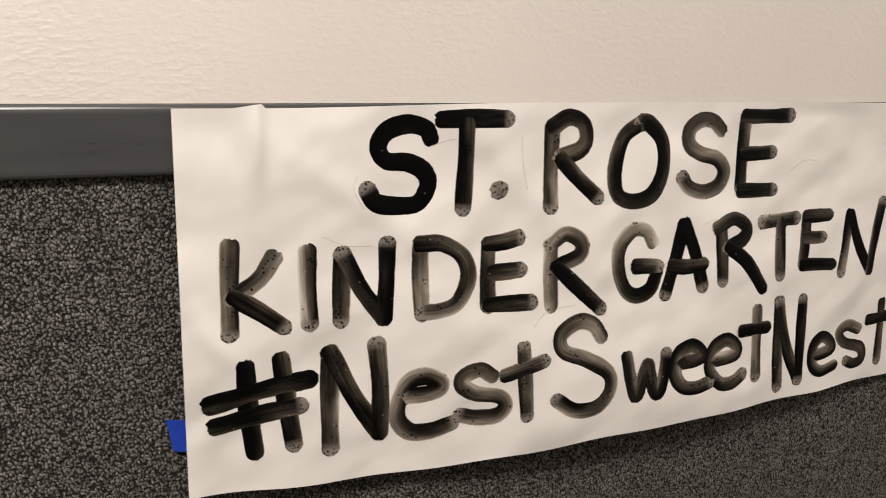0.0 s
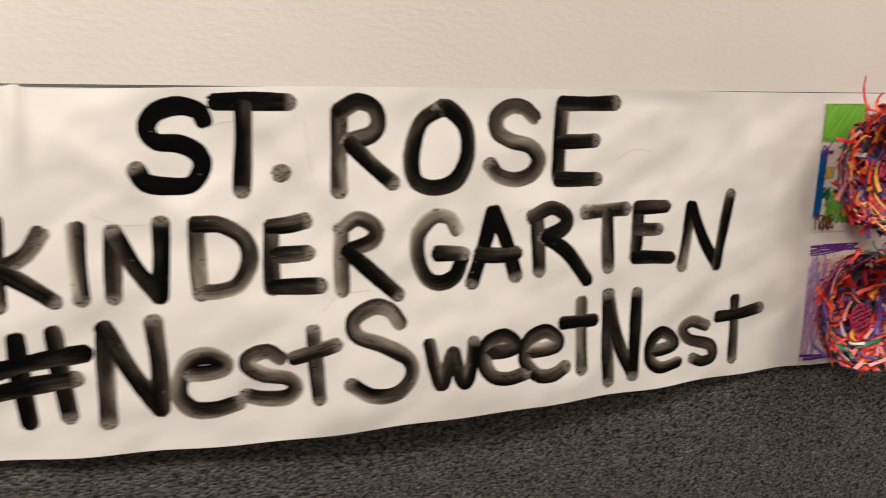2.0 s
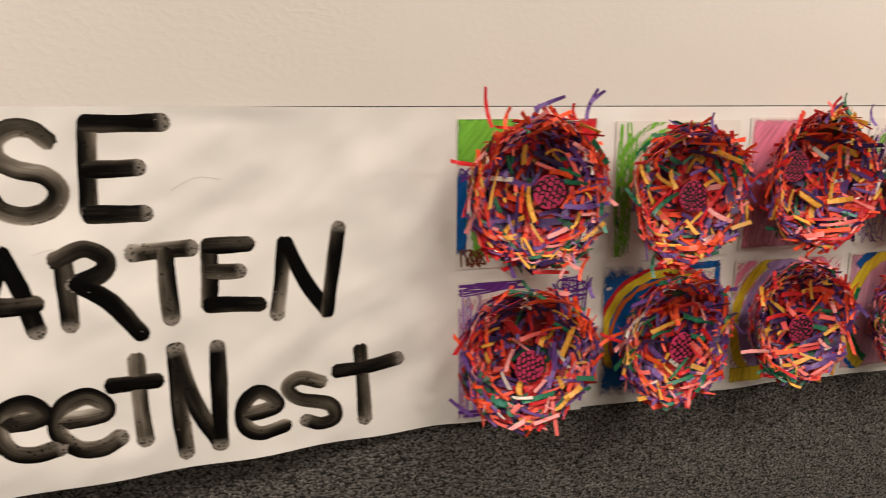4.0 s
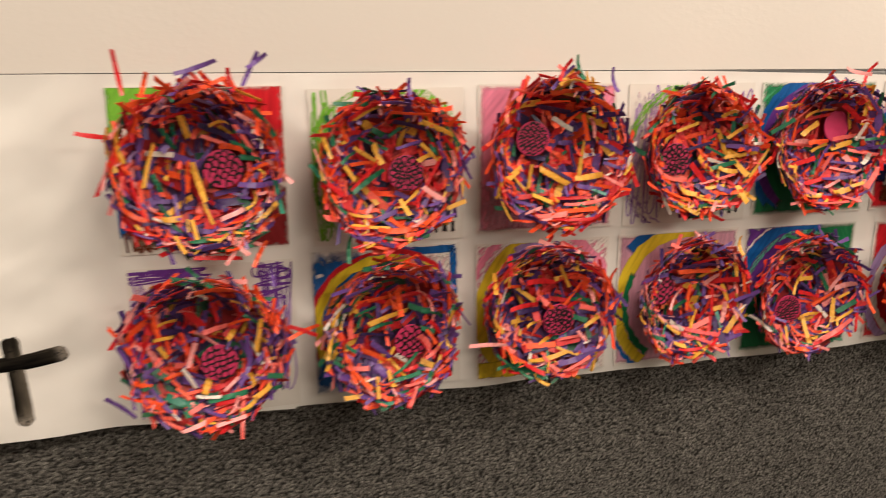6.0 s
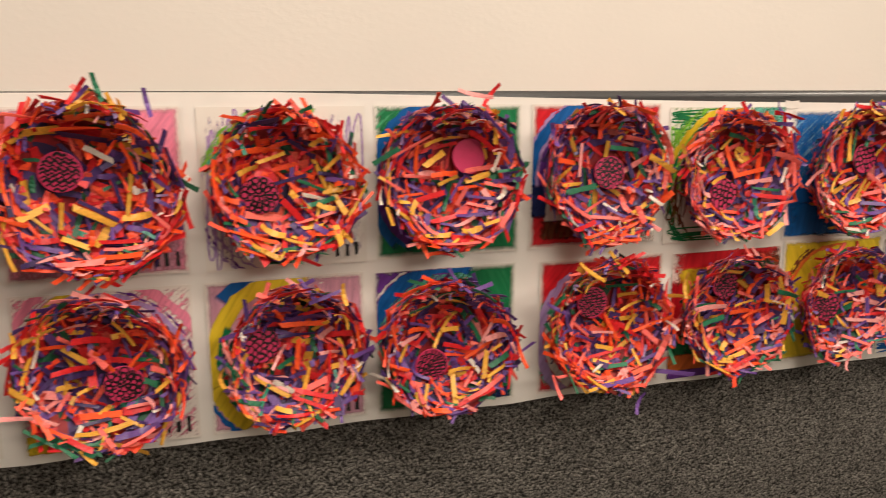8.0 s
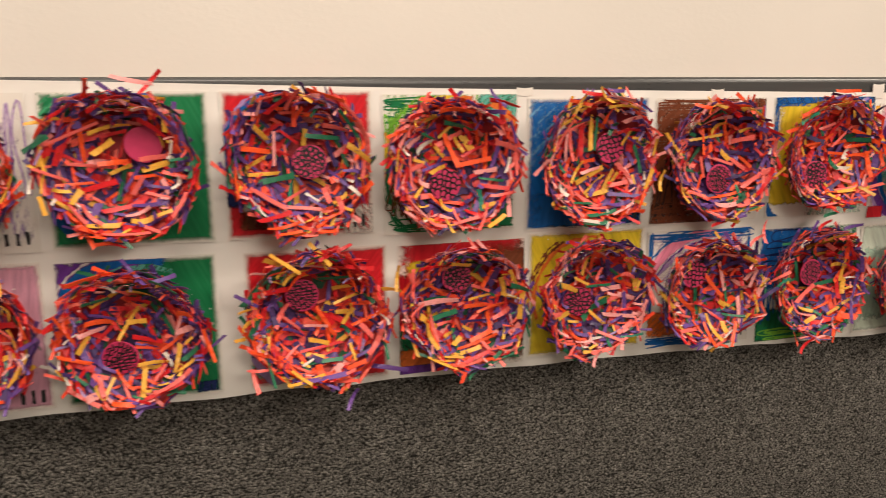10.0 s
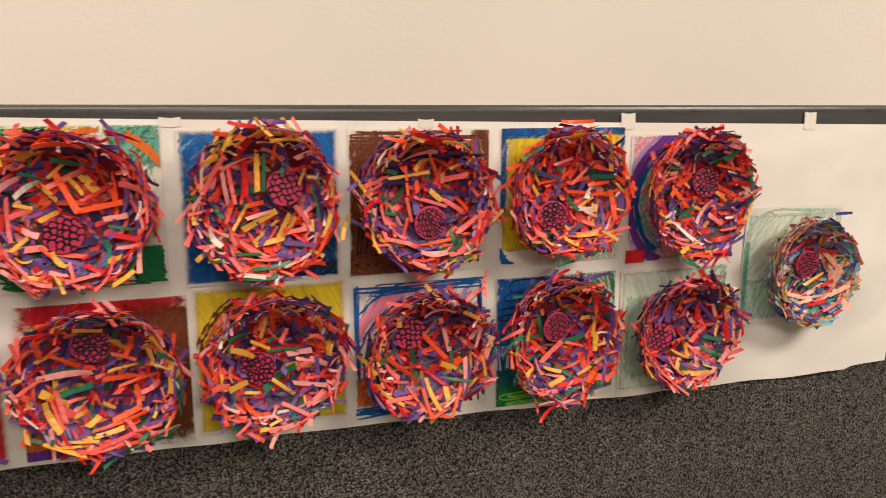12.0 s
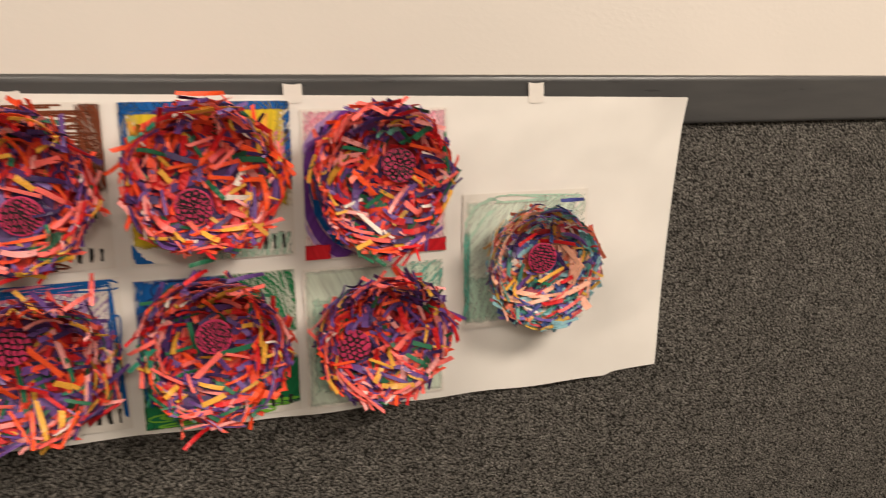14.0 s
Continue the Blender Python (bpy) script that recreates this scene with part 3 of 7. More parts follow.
letter("e", 0.25, 0.323, 0.777, 0.854, 0.0215, 62, [[(0.14, 0.70), (0.49, 0.68), (0.79, 0.74), (0.79, 0.87), (0.53, 1.00), (0.21, 0.94), (0.03, 0.62), (0.00, 0.30), (0.22, 0.04), (0.60, 0.00), (1.00, 0.09)]], (0.76, 0.61, 0.20))
letter("s", 0.336, 0.4, 0.787, 0.854, 0.02, 63, [[(0.69, 0.85), (0.44, 1.00), (0.09, 0.90), (0.05, 0.72), (0.34, 0.52), (0.87, 0.40), (1.00, 0.18), (0.80, 0.00), (0.34, 0.01), (0.00, 0.10)]], (0.82, 0.66, 0.18))
letter("S", 0.476, 0.561, 0.779, 0.906, 0.0205, 64, [[(0.81, 0.81), (0.66, 0.95), (0.39, 1.00), (0.07, 0.88), (0.11, 0.70), (0.54, 0.57), (0.96, 0.38), (1.00, 0.17), (0.75, 0.00), (0.34, 0.00), (0.00, 0.15)]], (0.86, 0.61, 0.18))
letter("w", 0.588, 0.653, 0.785, 0.847, 0.0185, 65, [[(0.00, 1.00), (0.12, 0.42), (0.28, 0.00), (0.42, 0.50), (0.54, 0.77), (0.66, 0.27), (0.82, 0.00), (0.95, 0.45), (1.00, 0.97)]], (0.66, 0.43, 0.15))
letter("e", 0.67, 0.732, 0.786, 0.851, 0.0205, 66, [[(0.10, 0.66), (0.47, 0.66), (0.76, 0.72), (0.69, 0.89), (0.42, 1.00), (0.06, 0.83), (0.00, 0.38), (0.21, 0.08), (0.58, 0.00), (1.00, 0.08)]], (0.56, 0.63, 0.16))
letter("e", 0.733, 0.8, 0.782, 0.851, 0.0205, 67, [[(0.13, 0.61), (0.51, 0.61), (0.79, 0.65), (0.78, 0.83), (0.48, 1.00), (0.09, 0.83), (0.00, 0.41), (0.30, 0.06), (0.69, 0.00), (1.00, 0.14)]], (0.74, 0.59, 0.18))
letter("e", 0.953, 1.005, 0.77, 0.828, 0.019, 68, [[(0.12, 0.50), (0.48, 0.53), (0.83, 0.62), (0.67, 0.88), (0.35, 1.00), (0.02, 0.76), (0.00, 0.26), (0.38, 0.00), (1.00, 0.09)]], (0.56, 0.61, 0.20))
letter("s", 1.011, 1.075, 0.77, 0.841, 0.018, 69, [[(0.70, 0.87), (0.28, 1.00), (0.00, 0.85), (0.22, 0.58), (0.88, 0.38), (1.00, 0.08), (0.69, 0.00), (0.38, 0.11)]], (0.84, 0.43, 0.12))
letter("N", 0.162, 0.228, 0.775, 0.904, 0.0215, 81, [[(0.05, 0.96), (0.02, 0.51), (0.00, 0.00)], [(0.05, 0.96), (0.48, 0.49), (0.97, 0.08)], [(0.97, 0.08), (1.00, 0.54), (0.94, 1.00)]], (0.56, 0.71, 0.15), (0.51, 0.51, 0.12), (0.46, 0.71, 0.10))
letter("N", 0.873, 0.924, 0.759, 0.898, 0.0195, 82, [[(0.00, 1.00), (0.00, 0.50), (0.10, 0.00)], [(0.00, 0.99), (0.39, 0.45), (0.94, 0.04)], [(0.94, 0.04), (0.98, 0.51), (1.00, 0.98)]], (0.43, 0.69, 0.12), (0.61, 0.41, 0.12), (0.43, 0.33, 0.12))
letter("t", 0.4, 0.455, 0.781, 0.879, 0.0190, 83, [[(0.47, 1.00), (0.51, 0.54), (0.58, 0.00)], [(0.00, 0.63), (0.49, 0.70), (1.00, 0.78)]], (0.66, 0.66, 0.15), (0.63, 0.71, 0.12))
letter("t", 0.797, 0.847, 0.784, 0.89, 0.0190, 84, [[(0.58, 1.00), (0.60, 0.48), (0.66, 0.00)], [(0.00, 0.72), (0.52, 0.72), (1.00, 0.72)]], (0.82, 0.71, 0.10), (0.35, 0.41, 0.10))
letter("t", 1.081, 1.167, 0.767, 0.869, 0.0185, 85, [[(0.37, 1.00), (0.41, 0.47), (0.43, 0.00)], [(0.00, 0.75), (0.51, 0.75), (1.00, 0.81)]], (0.56, 0.74, 0.10), (0.35, 0.46, 0.10))


def thin_line(points, wide, lift, material, name="line"):
    """A fine drawn line of points (x, z) on the hanging paper."""
    verts, faces = [], []
    for i, q in enumerate(points):
        d = (points[min(i + 1, len(points) - 1)] - points[max(i - 1, 0)]).normalized()
        n = Vector((-d.y, d.x)) * 0.5 * wide
        for p, rise in ((q + n, lift), (q - n, lift), (q - n, 0.0), (q + n, 0.0)):
            verts.append((p.x, sag(p.x, p.y) - rise, p.y))
        if i:
            faces += [((i - 1) * 4 + k, (i - 1) * 4 + (k + 1) % 4, i * 4 + (k + 1) % 4, i * 4 + k) for k in range(4)]
    return mesh_of(name, verts, faces, material)


for pts in (((0.205, 1.115), (0.200, 1.10), (0.212, 1.075)), ((0.16, 1.045), (0.19, 1.032), (0.222, 1.030)), ((0.425, 1.16), (0.427, 1.12), (0.432, 1.09)), ((0.44, 0.905), (0.462, 0.925), (0.505, 0.93)),
            ((0.88, 1.10), (0.91, 1.115), (0.94, 1.112)), ((0.72, 1.028), (0.74, 1.034), (0.757, 1.03)), ((0.30, 1.15), (0.32, 1.156), (0.335, 1.158)), ((0.79, 0.862), (0.81, 0.857), (0.83, 0.858))):
    part("pencil_line", thin_line(spline(pts), 0.0007, 0.0003, PENCIL, "pencil_line"), banner)


def tape(x0, x1, z0, z1, material, y, label, lean=0.0):
    """A short piece of tape with slightly torn ends, bent over its support."""
    verts, faces = [], []
    for side in (0.0, 0.00012):
        for i in range(5):
            for k in range(5):
                u, w = i / 4, k / 4
                verts.append((x0 + u * (x1 - x0) + lean * (w - 0.5) + 0.0006 * math.sin(7 * k), y(x0 + u * (x1 - x0), z0 + w * (z1 - z0)) - side, z0 + w * (z1 - z0) + (0.0009 * math.sin(5 * i + 1) if k in (0, 4) else 0)))
    for i in range(4):
        for k in range(4):
            q = (i * 5 + k, (i + 1) * 5 + k, (i + 1) * 5 + k + 1, i * 5 + k + 1)
            faces += [tuple(reversed(q)), tuple(25 + j for j in q)]
    ring = [0, 5, 10, 15, 20, 21, 22, 23, 24, 19, 14, 9, 4, 3, 2, 1]
    faces += [(a, b, 25 + b, 25 + a) for a, b in zip(ring, ring[1:] + ring[:1])]
    mid = ((x0 + x1) / 2, 0.0, (z0 + z1) / 2)
    ob = thing("tape_piece", mid, label, "tape", "tape pieces holding the banner")
    part("tape", mesh_of("tape", [(a - mid[0], b, c - mid[2]) for a, b, c in verts], faces, material), ob)


for x0, x1, z0, z1 in ((2.862, 2.889, 1.1735, 1.1855), (3.211, 3.235, 1.1695, 1.1815), (3.546, 3.571, 1.1645, 1.189), (3.909, 3.934, 1.1605, 1.190)):
    tape(x0, x1, z0, z1, WHITE_TAPE, lambda x, z: sag(x, z) - 0.0001, "short white tape holding the banner to the rail")
tape(-0.027, 0.006, 0.795, 0.836, BLUE_TAPE, lambda x, z: sag(x, z) + 0.0012 + 0.25 * max(0.0, -x - 0.004), "blue painter's tape at the banner's edge", -0.006)

# ---- the crayon drawings ----


def on_sheet(w, h, cx, cz, u, v, lift):
    x, z = cx + (u - 0.5) * w, cz + (v - 0.5) * h
    return (x - cx, sag(x, z) - lift - sag(cx, cz), z - cz)


def inset(low, high, t):
    """Where t lies across a patch: a side at the sheet's own edge counts as further in, since strokes end there all at once."""
    a, b = (0.055 if low < 0.03 else 0.0), (0.945 if high > 0.97 else 1.0)
    return a + (b - a) * t if high - low < 0.9 else t


def grid_patch(w, h, cx, cz, u0, v0, u1, v1, lift, material, name, ragged=0.0, seed=0, n=9):
    rng = random.Random(seed)
    verts, faces = [], []
    for i in range(n + 1):
        for k in range(n + 1):
            u, v = u0 + (u1 - u0) * i / n, v0 + (v1 - v0) * k / n
            if ragged and (i in (0, n) or k in (0, n)):
                u, v = min(0.995, max(0.005, u + rng.uniform(-ragged, ragged))), min(0.995, max(0.005, v + rng.uniform(-ragged, ragged)))
            verts.append(on_sheet(w, h, cx, cz, u, v, lift))
    m = len(verts)
    verts += [(x, y + lift * 0.9 if lift < 0.001 else y + 0.0004, z) for x, y, z in verts]
    at = lambda i, k: i * (n + 1) + k
    for i in range(n):
        for k in range(n):
            q = (at(i, k), at(i + 1, k), at(i + 1, k + 1), at(i, k + 1))
            faces += [q, tuple(m + j for j in reversed(q))]
    ring = [at(i, 0) for i in range(n + 1)] + [at(n, k) for k in range(1, n + 1)] + [at(i, n) for i in range(n - 1, -1, -1)] + [at(0, k) for k in range(n - 1, 0, -1)]
    faces += [(b, a, m + a, m + b) for a, b in zip(ring, ring[1:] + ring[:1])]
    return add_uv(mesh_of(name, verts, faces, material), "fill", 2 * [(inset(u0, u1, i / n), inset(v0, v1, k / n)) for i in range(n + 1) for k in range(n + 1)])


def arc_patch(w, h, cx, cz, u, v, r0, r1, a0, a1, lift, material, seed):
    rng = random.Random(seed)
    verts, faces, n = [], [], 26
    for i in range(n + 1):
        a = radians(a0 + (a1 - a0) * i / n)
        for r in (r0, r1):
            r = r + rng.uniform(-0.009, 0.009)
            p = (min(0.99, max(0.01, u + r * math.cos(a))), min(0.99, max(0.01, v + r * math.sin(a))))
            verts.append(on_sheet(w, h, cx, cz, *p, lift))
    faces = [(2 * i, 2 * i + 1, 2 * i + 3, 2 * i + 2) for i in range(n)]
    return add_uv(mesh_of("rainbow_band", verts, faces, material), "fill", [(i / n, k) for i in range(n + 1) for k in (0.0, 1.0)])


def scribble(w, h, cx, cz, u0, v0, u1, v1, turns, wide, lift, material, seed, upright=True):
    """A crayon line going to and fro."""
    rng = random.Random(seed)
    pts = []
    for i in range(turns + 1):
        s = i / turns
        low, high, at0, at1 = (v0, v1, u0, u1) if upright else (u0, u1, v0, v1)
        reach = high - low
        ends = (low + reach * rng.uniform(-0.02, 0.28), high - reach * rng.uniform(-0.02, 0.28))
        mid, lean = at0 + (at1 - at0) * s, rng.uniform(-0.05, 0.05)
        for q, e in enumerate(ends if i % 2 else ends[::-1]):
            c = mid + lean * (q - 0.5) + rng.uniform(-0.018, 0.018)
            pts.append((c, e) if upright else (e, c))
    verts, faces = [], []
    line = spline([(min(0.985, max(0.015, a)), min(0.985, max(0.015, b))) for a, b in pts], 5)
    for i, q in enumerate(line):
        d = line[min(i + 1, len(line) - 1)] - line[max(i - 1, 0)]
        n = Vector((-d.y, d.x)).normalized() * 0.5 * wide / w if d.length else Vector((wide / w, 0))
        for p in (q + n, q - n):
            verts.append(on_sheet(w, h, cx, cz, min(0.99, max(0.01, p.x)), min(0.99, max(0.01, p.y)), lift))
    faces = [(2 * i, 2 * i + 1, 2 * i + 3, 2 * i + 2) for i in range(len(line) - 1)]
    return add_uv(mesh_of("crayon_scribble", verts, faces, material), "fill", [(0.5, k) for q in line for k in (0.1, 0.9)])


RED, DRED, ORANGE, YELLOW = (0.60, 0.012, 0.022), (0.22, 0.012, 0.015), (0.72, 0.16, 0.03), (0.72, 0.52, 0.03)
GREEN, LIME, TEAL = (0.006, 0.17, 0.060), (0.19, 0.50, 0.05), (0.12, 0.42, 0.33)
BLUE, NAVY, PURPLE, LILAC = (0.004, 0.105, 0.36), (0.012, 0.022, 0.10), (0.14, 0.035, 0.26), (0.40, 0.26, 0.52)
SKY, LEAF, BLUSH = (0.14, 0.32, 0.52), (0.06, 0.34, 0.16), (0.78, 0.44, 0.50)
ROSE, MAUVE, BROWN, SAGE, WHITE, BLACK, MIST, PALE = (0.80, 0.24, 0.36), (0.62, 0.30, 0.40), (0.165, 0.042, 0.016), (0.42, 0.60, 0.48), (0.74, 0.69, 0.63), (0.01, 0.01, 0.012), (0.60, 0.69, 0.59), (0.58, 0.66, 0.55)

#   fill: colour, box, cover;  arc: colour, centre, radii, angles;  line: colour, box, turns, upright


def drawing(cx, cz, label, named, marks, seed, w=0.213, h=0.212):
    ob = thing("crayon_drawing", (cx, sag(cx, cz), cz), label, "drawing", "square drawings on the banner")
    part("paper_sheet", grid_patch(w, h, cx, cz, 0, 0, 1, 1, 0.0012, SHEET, "paper_sheet"), ob)
    for j, (how, colour, *rest) in enumerate(marks):
        lift, s = 0.0014 + 0.00012 * j, seed * 40 + j
        if how == "fill":
            u0, v0, u1, v1, cover = rest
            part("crayon_patch", grid_patch(w, h, cx, cz, u0, v0, u1, v1, lift, crayon(colour, cover, 0.7 + 0.55 * ((seed + j) % 3), min(u1 - u0, v1 - v0) < 0.9), "crayon_patch", 0.006, s, 18), ob)
        elif how == "arc":
            part("rainbow_band", arc_patch(w, h, cx, cz, *rest, lift, crayon(colour, 0.5 if colour in (LIME, TEAL) else 0.86, 0.8), s), ob)
        else:
            u0, v0, u1, v1, turns, upright = rest
            part("crayon_scribble", scribble(w, h, cx, cz, u0, v0, u1, v1, int(turns * 1.5), 0.0024, lift, crayon(colour, 0.75, 0.5), s, upright), ob)
    if named:
        rng = random.Random(seed)
        for k in range(3):
            u = 0.80 + 0.06 * k
            part("marker_bar", grid_patch(w, h, cx, cz, u, 0.05, u + 0.022, 0.05 + rng.uniform(0.07, 0.11), 0.0026, MARKER, "marker_bar", 0.006, seed + k, 2), ob)
    return ob


drawing(1.359, 1.079, "green, blue and red crayon drawing on white paper", 0,
        [("fill", RED, 0.50, 0.40, 1, 1, 0.95), ("fill", DRED, 0.62, 0, 1, 0.40, 0.9), ("fill", LIME, 0, 0.70, 0.42, 1, 0.90), ("fill", LIME, 0.10, 0.06, 0.42, 0.34, 0.55), ("fill", YELLOW, 0.02, 0.42, 0.16, 0.52, 0.6), ("fill", BLUE, 0, 0.10, 0.075, 0.66, 0.9), ("line", PURPLE, 0.02, 0.62, 0.13, 0.66, 2, 0), ("line", BROWN, 0.04, 0.02, 0.20, 0.13, 9, 1), ("fill", GREEN, 0.06, 0.26, 0.14, 0.36, 0.5)], 1)
drawing(1.604, 1.074, "white drawing paper with light green crayon strokes", 1,
        [("fill", LIME, 0.02, 0.04, 0.16, 0.85, 0.40), ("arc", LIME, 0.55, 0.42, 0.50, 0.56, 85, 190), ("arc", LIME, 0.55, 0.42, 0.59, 0.63, 70, 175), ("arc", GREEN, 0.55, 0.42, 0.515, 0.53, 85, 200), ("line", LIME, 0.02, 0.55, 0.14, 0.97, 5, 1), ("arc", LIME, 0.45, 0.45, 0.53, 0.62, 15, 85), ("line", LIME, 0.04, 0.05, 0.14, 0.60, 4, 1)], 2)
drawing(1.838, 1.078, "square drawing rubbed all over with pink crayon", 1,
        [("fill", ROSE, 0, 0, 1, 1, 0.93), ("fill", MAUVE, 0.02, 0.02, 0.98, 0.35, 0.6)], 3)
drawing(2.070, 1.076, "white drawing paper with purple crayon scribbles", 1,
        [("fill", LILAC, 0.02, 0.05, 0.98, 0.95, 0.12), ("line", LILAC, 0.03, 0.03, 0.30, 0.97, 7, 1), ("arc", LILAC, 0.55, 0.50, 0.545, 0.557, 150, 250), ("arc", PURPLE, 0.55, 0.50, 0.585, 0.593, 185, 245), ("arc", LILAC, 0.56, 0.50, 0.615, 0.625, 195, 240), ("line", LILAC, 0.84, 0.25, 0.97, 0.95, 3, 1), ("arc", LIME, 0.52, 0.46, 0.49, 0.56, 70, 165), ("fill", LIME, 0.34, 0.84, 0.52, 0.98, 0.6)], 4)
drawing(2.297, 1.077, "green crayon drawing with a blue and purple arch", 0,
        [("fill", GREEN, 0, 0, 1, 1, 0.90), ("fill", LEAF, 0, 0.6, 0.4, 1, 0.2), ("arc", BLUE, 0.50, 0.49, 0.51, 0.575, 85, 230), ("arc", PURPLE, 0.50, 0.49, 0.44, 0.51, 60, 240), ("arc", BLUE, 0.50, 0.49, 0.50, 0.525, 60, 240)], 5)
drawing(2.527, 1.077, "red crayon drawing with a blue rainbow arch", 1,
        [("fill", RED, 0, 0, 1, 1, 0.92), ("fill", WHITE, 0.10, 0.18, 0.30, 0.34, 0.8), ("arc", BLUE, 0.52, 0.48, 0.485, 0.575, 98, 195), ("arc", LILAC, 0.52, 0.48, 0.572, 0.587, 108, 165), ("arc", LILAC, 0.52, 0.48, 0.465, 0.495, 60, 200), ("arc", PURPLE, 0.52, 0.48, 0.41, 0.468, 60, 200), ("fill", NAVY, 0.01, 0.22, 0.12, 0.46, 0.85), ("fill", BROWN, 0.08, 0.06, 0.40, 0.20, 0.6), ("fill", WHITE, 0.78, 0.0, 1, 0.22, 0.5)], 6)
drawing(2.756, 1.071, "green and brown scribbled drawing with a yellow arch", 1,
        [("fill", LIME, 0, 0.30, 1, 1, 0.30), ("line", GREEN, 0.03, 0.80, 0.42, 0.97, 9, 0), ("line", LIME, 0.02, 0.40, 0.16, 0.86, 8, 1), ("arc", LIME, 0.68, 0.30, 0.76, 0.81, 95, 165), ("arc", YELLOW, 0.68, 0.30, 0.70, 0.75, 95, 170), ("arc", ORANGE, 0.68, 0.30, 0.655, 0.69, 90, 175), ("arc", ROSE, 0.68, 0.30, 0.61, 0.64, 90, 180), ("arc", GREEN, 0.60, 0.40, 0.56, 0.585, 150, 235), ("arc", BROWN, 0.60, 0.42, 0.51, 0.535, 160, 250), ("arc", LIME, 0.60, 0.42, 0.54, 0.555, 155, 240), ("line", GREEN, 0.03, 0.03, 0.97, 0.10, 5, 0), ("arc", GREEN, 0.62, 0.42, 0.62, 0.635, 165, 235), ("line", BROWN, 0.03, 0.14, 0.16, 0.40, 4, 1), ("line", GREEN, 0.72, 0.78, 0.98, 0.97, 9, 0), ("fill", TEAL, 0.70, 0.74, 1, 1, 0.55), ("arc", ORANGE, 0.45, 0.35, 0.66, 0.72, 10, 60), ("fill", GREEN, 0.80, 0.02, 0.98, 0.26, 0.78)], 7)
drawing(2.988, 1.064, "square drawing covered in bright blue crayon", 1,
        [("fill", BLUE, 0, 0, 1, 1, 0.86), ("fill", SKY, 0.01, 0.45, 0.45, 0.99, 0.16), ("fill", BLUE, 0.02, 0.02, 0.98, 0.30, 0.95), ("fill", SKY, 0.30, 0.0, 0.98, 0.30, 0.10), ("fill", NAVY, 0.6, 0.02, 0.98, 0.12, 0.5)], 8)
drawing(3.215, 1.062, "brown crayon scribble on white paper", 1,
        [("fill", BROWN, 0, 0.01, 0.34, 0.99, 0.70), ("fill", BROWN, 0.02, 0.12, 0.26, 0.62, 0.85), ("line", BROWN, 0.02, 0.55, 0.98, 0.98, 13, 0), ("line", BROWN, 0.05, 0.74, 0.9, 0.97, 9, 0), ("line", BROWN, 0.03, 0.10, 0.22, 0.97, 9, 1), ("fill", BROWN, 0, 0, 0.7, 0.18, 0.62), ("line", BLACK, 0.06, 0.10, 0.22, 0.55, 3, 1), ("line", BROWN, 0.05, 0.02, 0.72, 0.16, 7, 0), ("fill", BROWN, 0.86, 0.45, 1, 0.99, 0.6)], 9)
drawing(3.447, 1.062, "yellow crayon drawing with a blue edge", 1,
        [("fill", YELLOW, 0, 0.30, 1, 1, 0.94), ("fill", YELLOW, 0.02, 0.10, 0.40, 0.40, 0.85), ("fill", BLUE, 0, 0.92, 0.34, 1, 0.62), ("fill", BLUE, 0, 0.40, 0.045, 0.96, 0.60), ("arc", BLUE, 0.50, 0.48, 0.60, 0.66, 205, 240), ("fill", ROSE, 0.72, 0.45, 1, 0.82, 0.4), ("fill", SAGE, 0.40, 0.0, 0.98, 0.16, 0.40), ("fill", BLUE, 0, 0.945, 1, 1, 0.60), ("fill", BLUE, 0.955, 0.45, 1, 1, 0.45)], 10)
drawing(3.673, 1.050, "pink crayon drawing with purple and blue arches", 0,
        [("fill", BLUSH, 0, 0, 1, 1, 0.70), ("fill", ROSE, 0.02, 0.80, 0.98, 0.98, 0.40), ("arc", LILAC, 0.54, 0.48, 0.565, 0.60, 110, 245), ("arc", PURPLE, 0.54, 0.48, 0.49, 0.57, 60, 250), ("arc", BLUE, 0.54, 0.48, 0.445, 0.495, 60, 240), ("arc", TEAL, 0.54, 0.48, 0.39, 0.445, 60, 240), ("fill", RED, 0, 0, 0.18, 0.11, 0.9), ("fill", RED, 0.76, 0, 1, 0.10, 0.9)], 11)
drawing(3.911, 0.921, "white drawing paper with faint teal crayon outlines", 0,
        [("fill", MIST, 0.02, 0.03, 0.92, 0.95, 0.70), ("fill", SAGE, 0.03, 0.05, 0.55, 0.40, 0.60), ("arc", SAGE, 0.24, 0.74, 0.205, 0.225, 85, 180), ("arc", SAGE, 0.52, 0.46, 0.50, 0.515, 120, 230), ("fill", TEAL, 0.012, 0.06, 0.06, 0.74, 0.55), ("line", SAGE, 0.25, 0.935, 0.92, 0.965, 3, 0), ("fill", MIST, 0.62, 0.74, 0.98, 0.97, 0.40)], 12)
drawing(1.362, 0.848, "white and pink drawing with a purple crayon border", 0,
        [("fill", ROSE, 0.02, 0.05, 0.35, 0.9, 0.35), ("line", PURPLE, 0.01, 0.92, 0.45, 0.98, 7, 0), ("line", LILAC, 0.02, 0.05, 0.16, 0.90, 9, 1), ("line", PURPLE, 0.76, 0.74, 0.98, 0.97, 9, 0), ("line", PURPLE, 0.80, 0.60, 0.97, 0.97, 7, 1), ("line", PURPLE, 0.01, 0.02, 0.5, 0.06, 3, 0), ("line", LILAC, 0.84, 0.1, 0.98, 0.76, 5, 1)], 13)
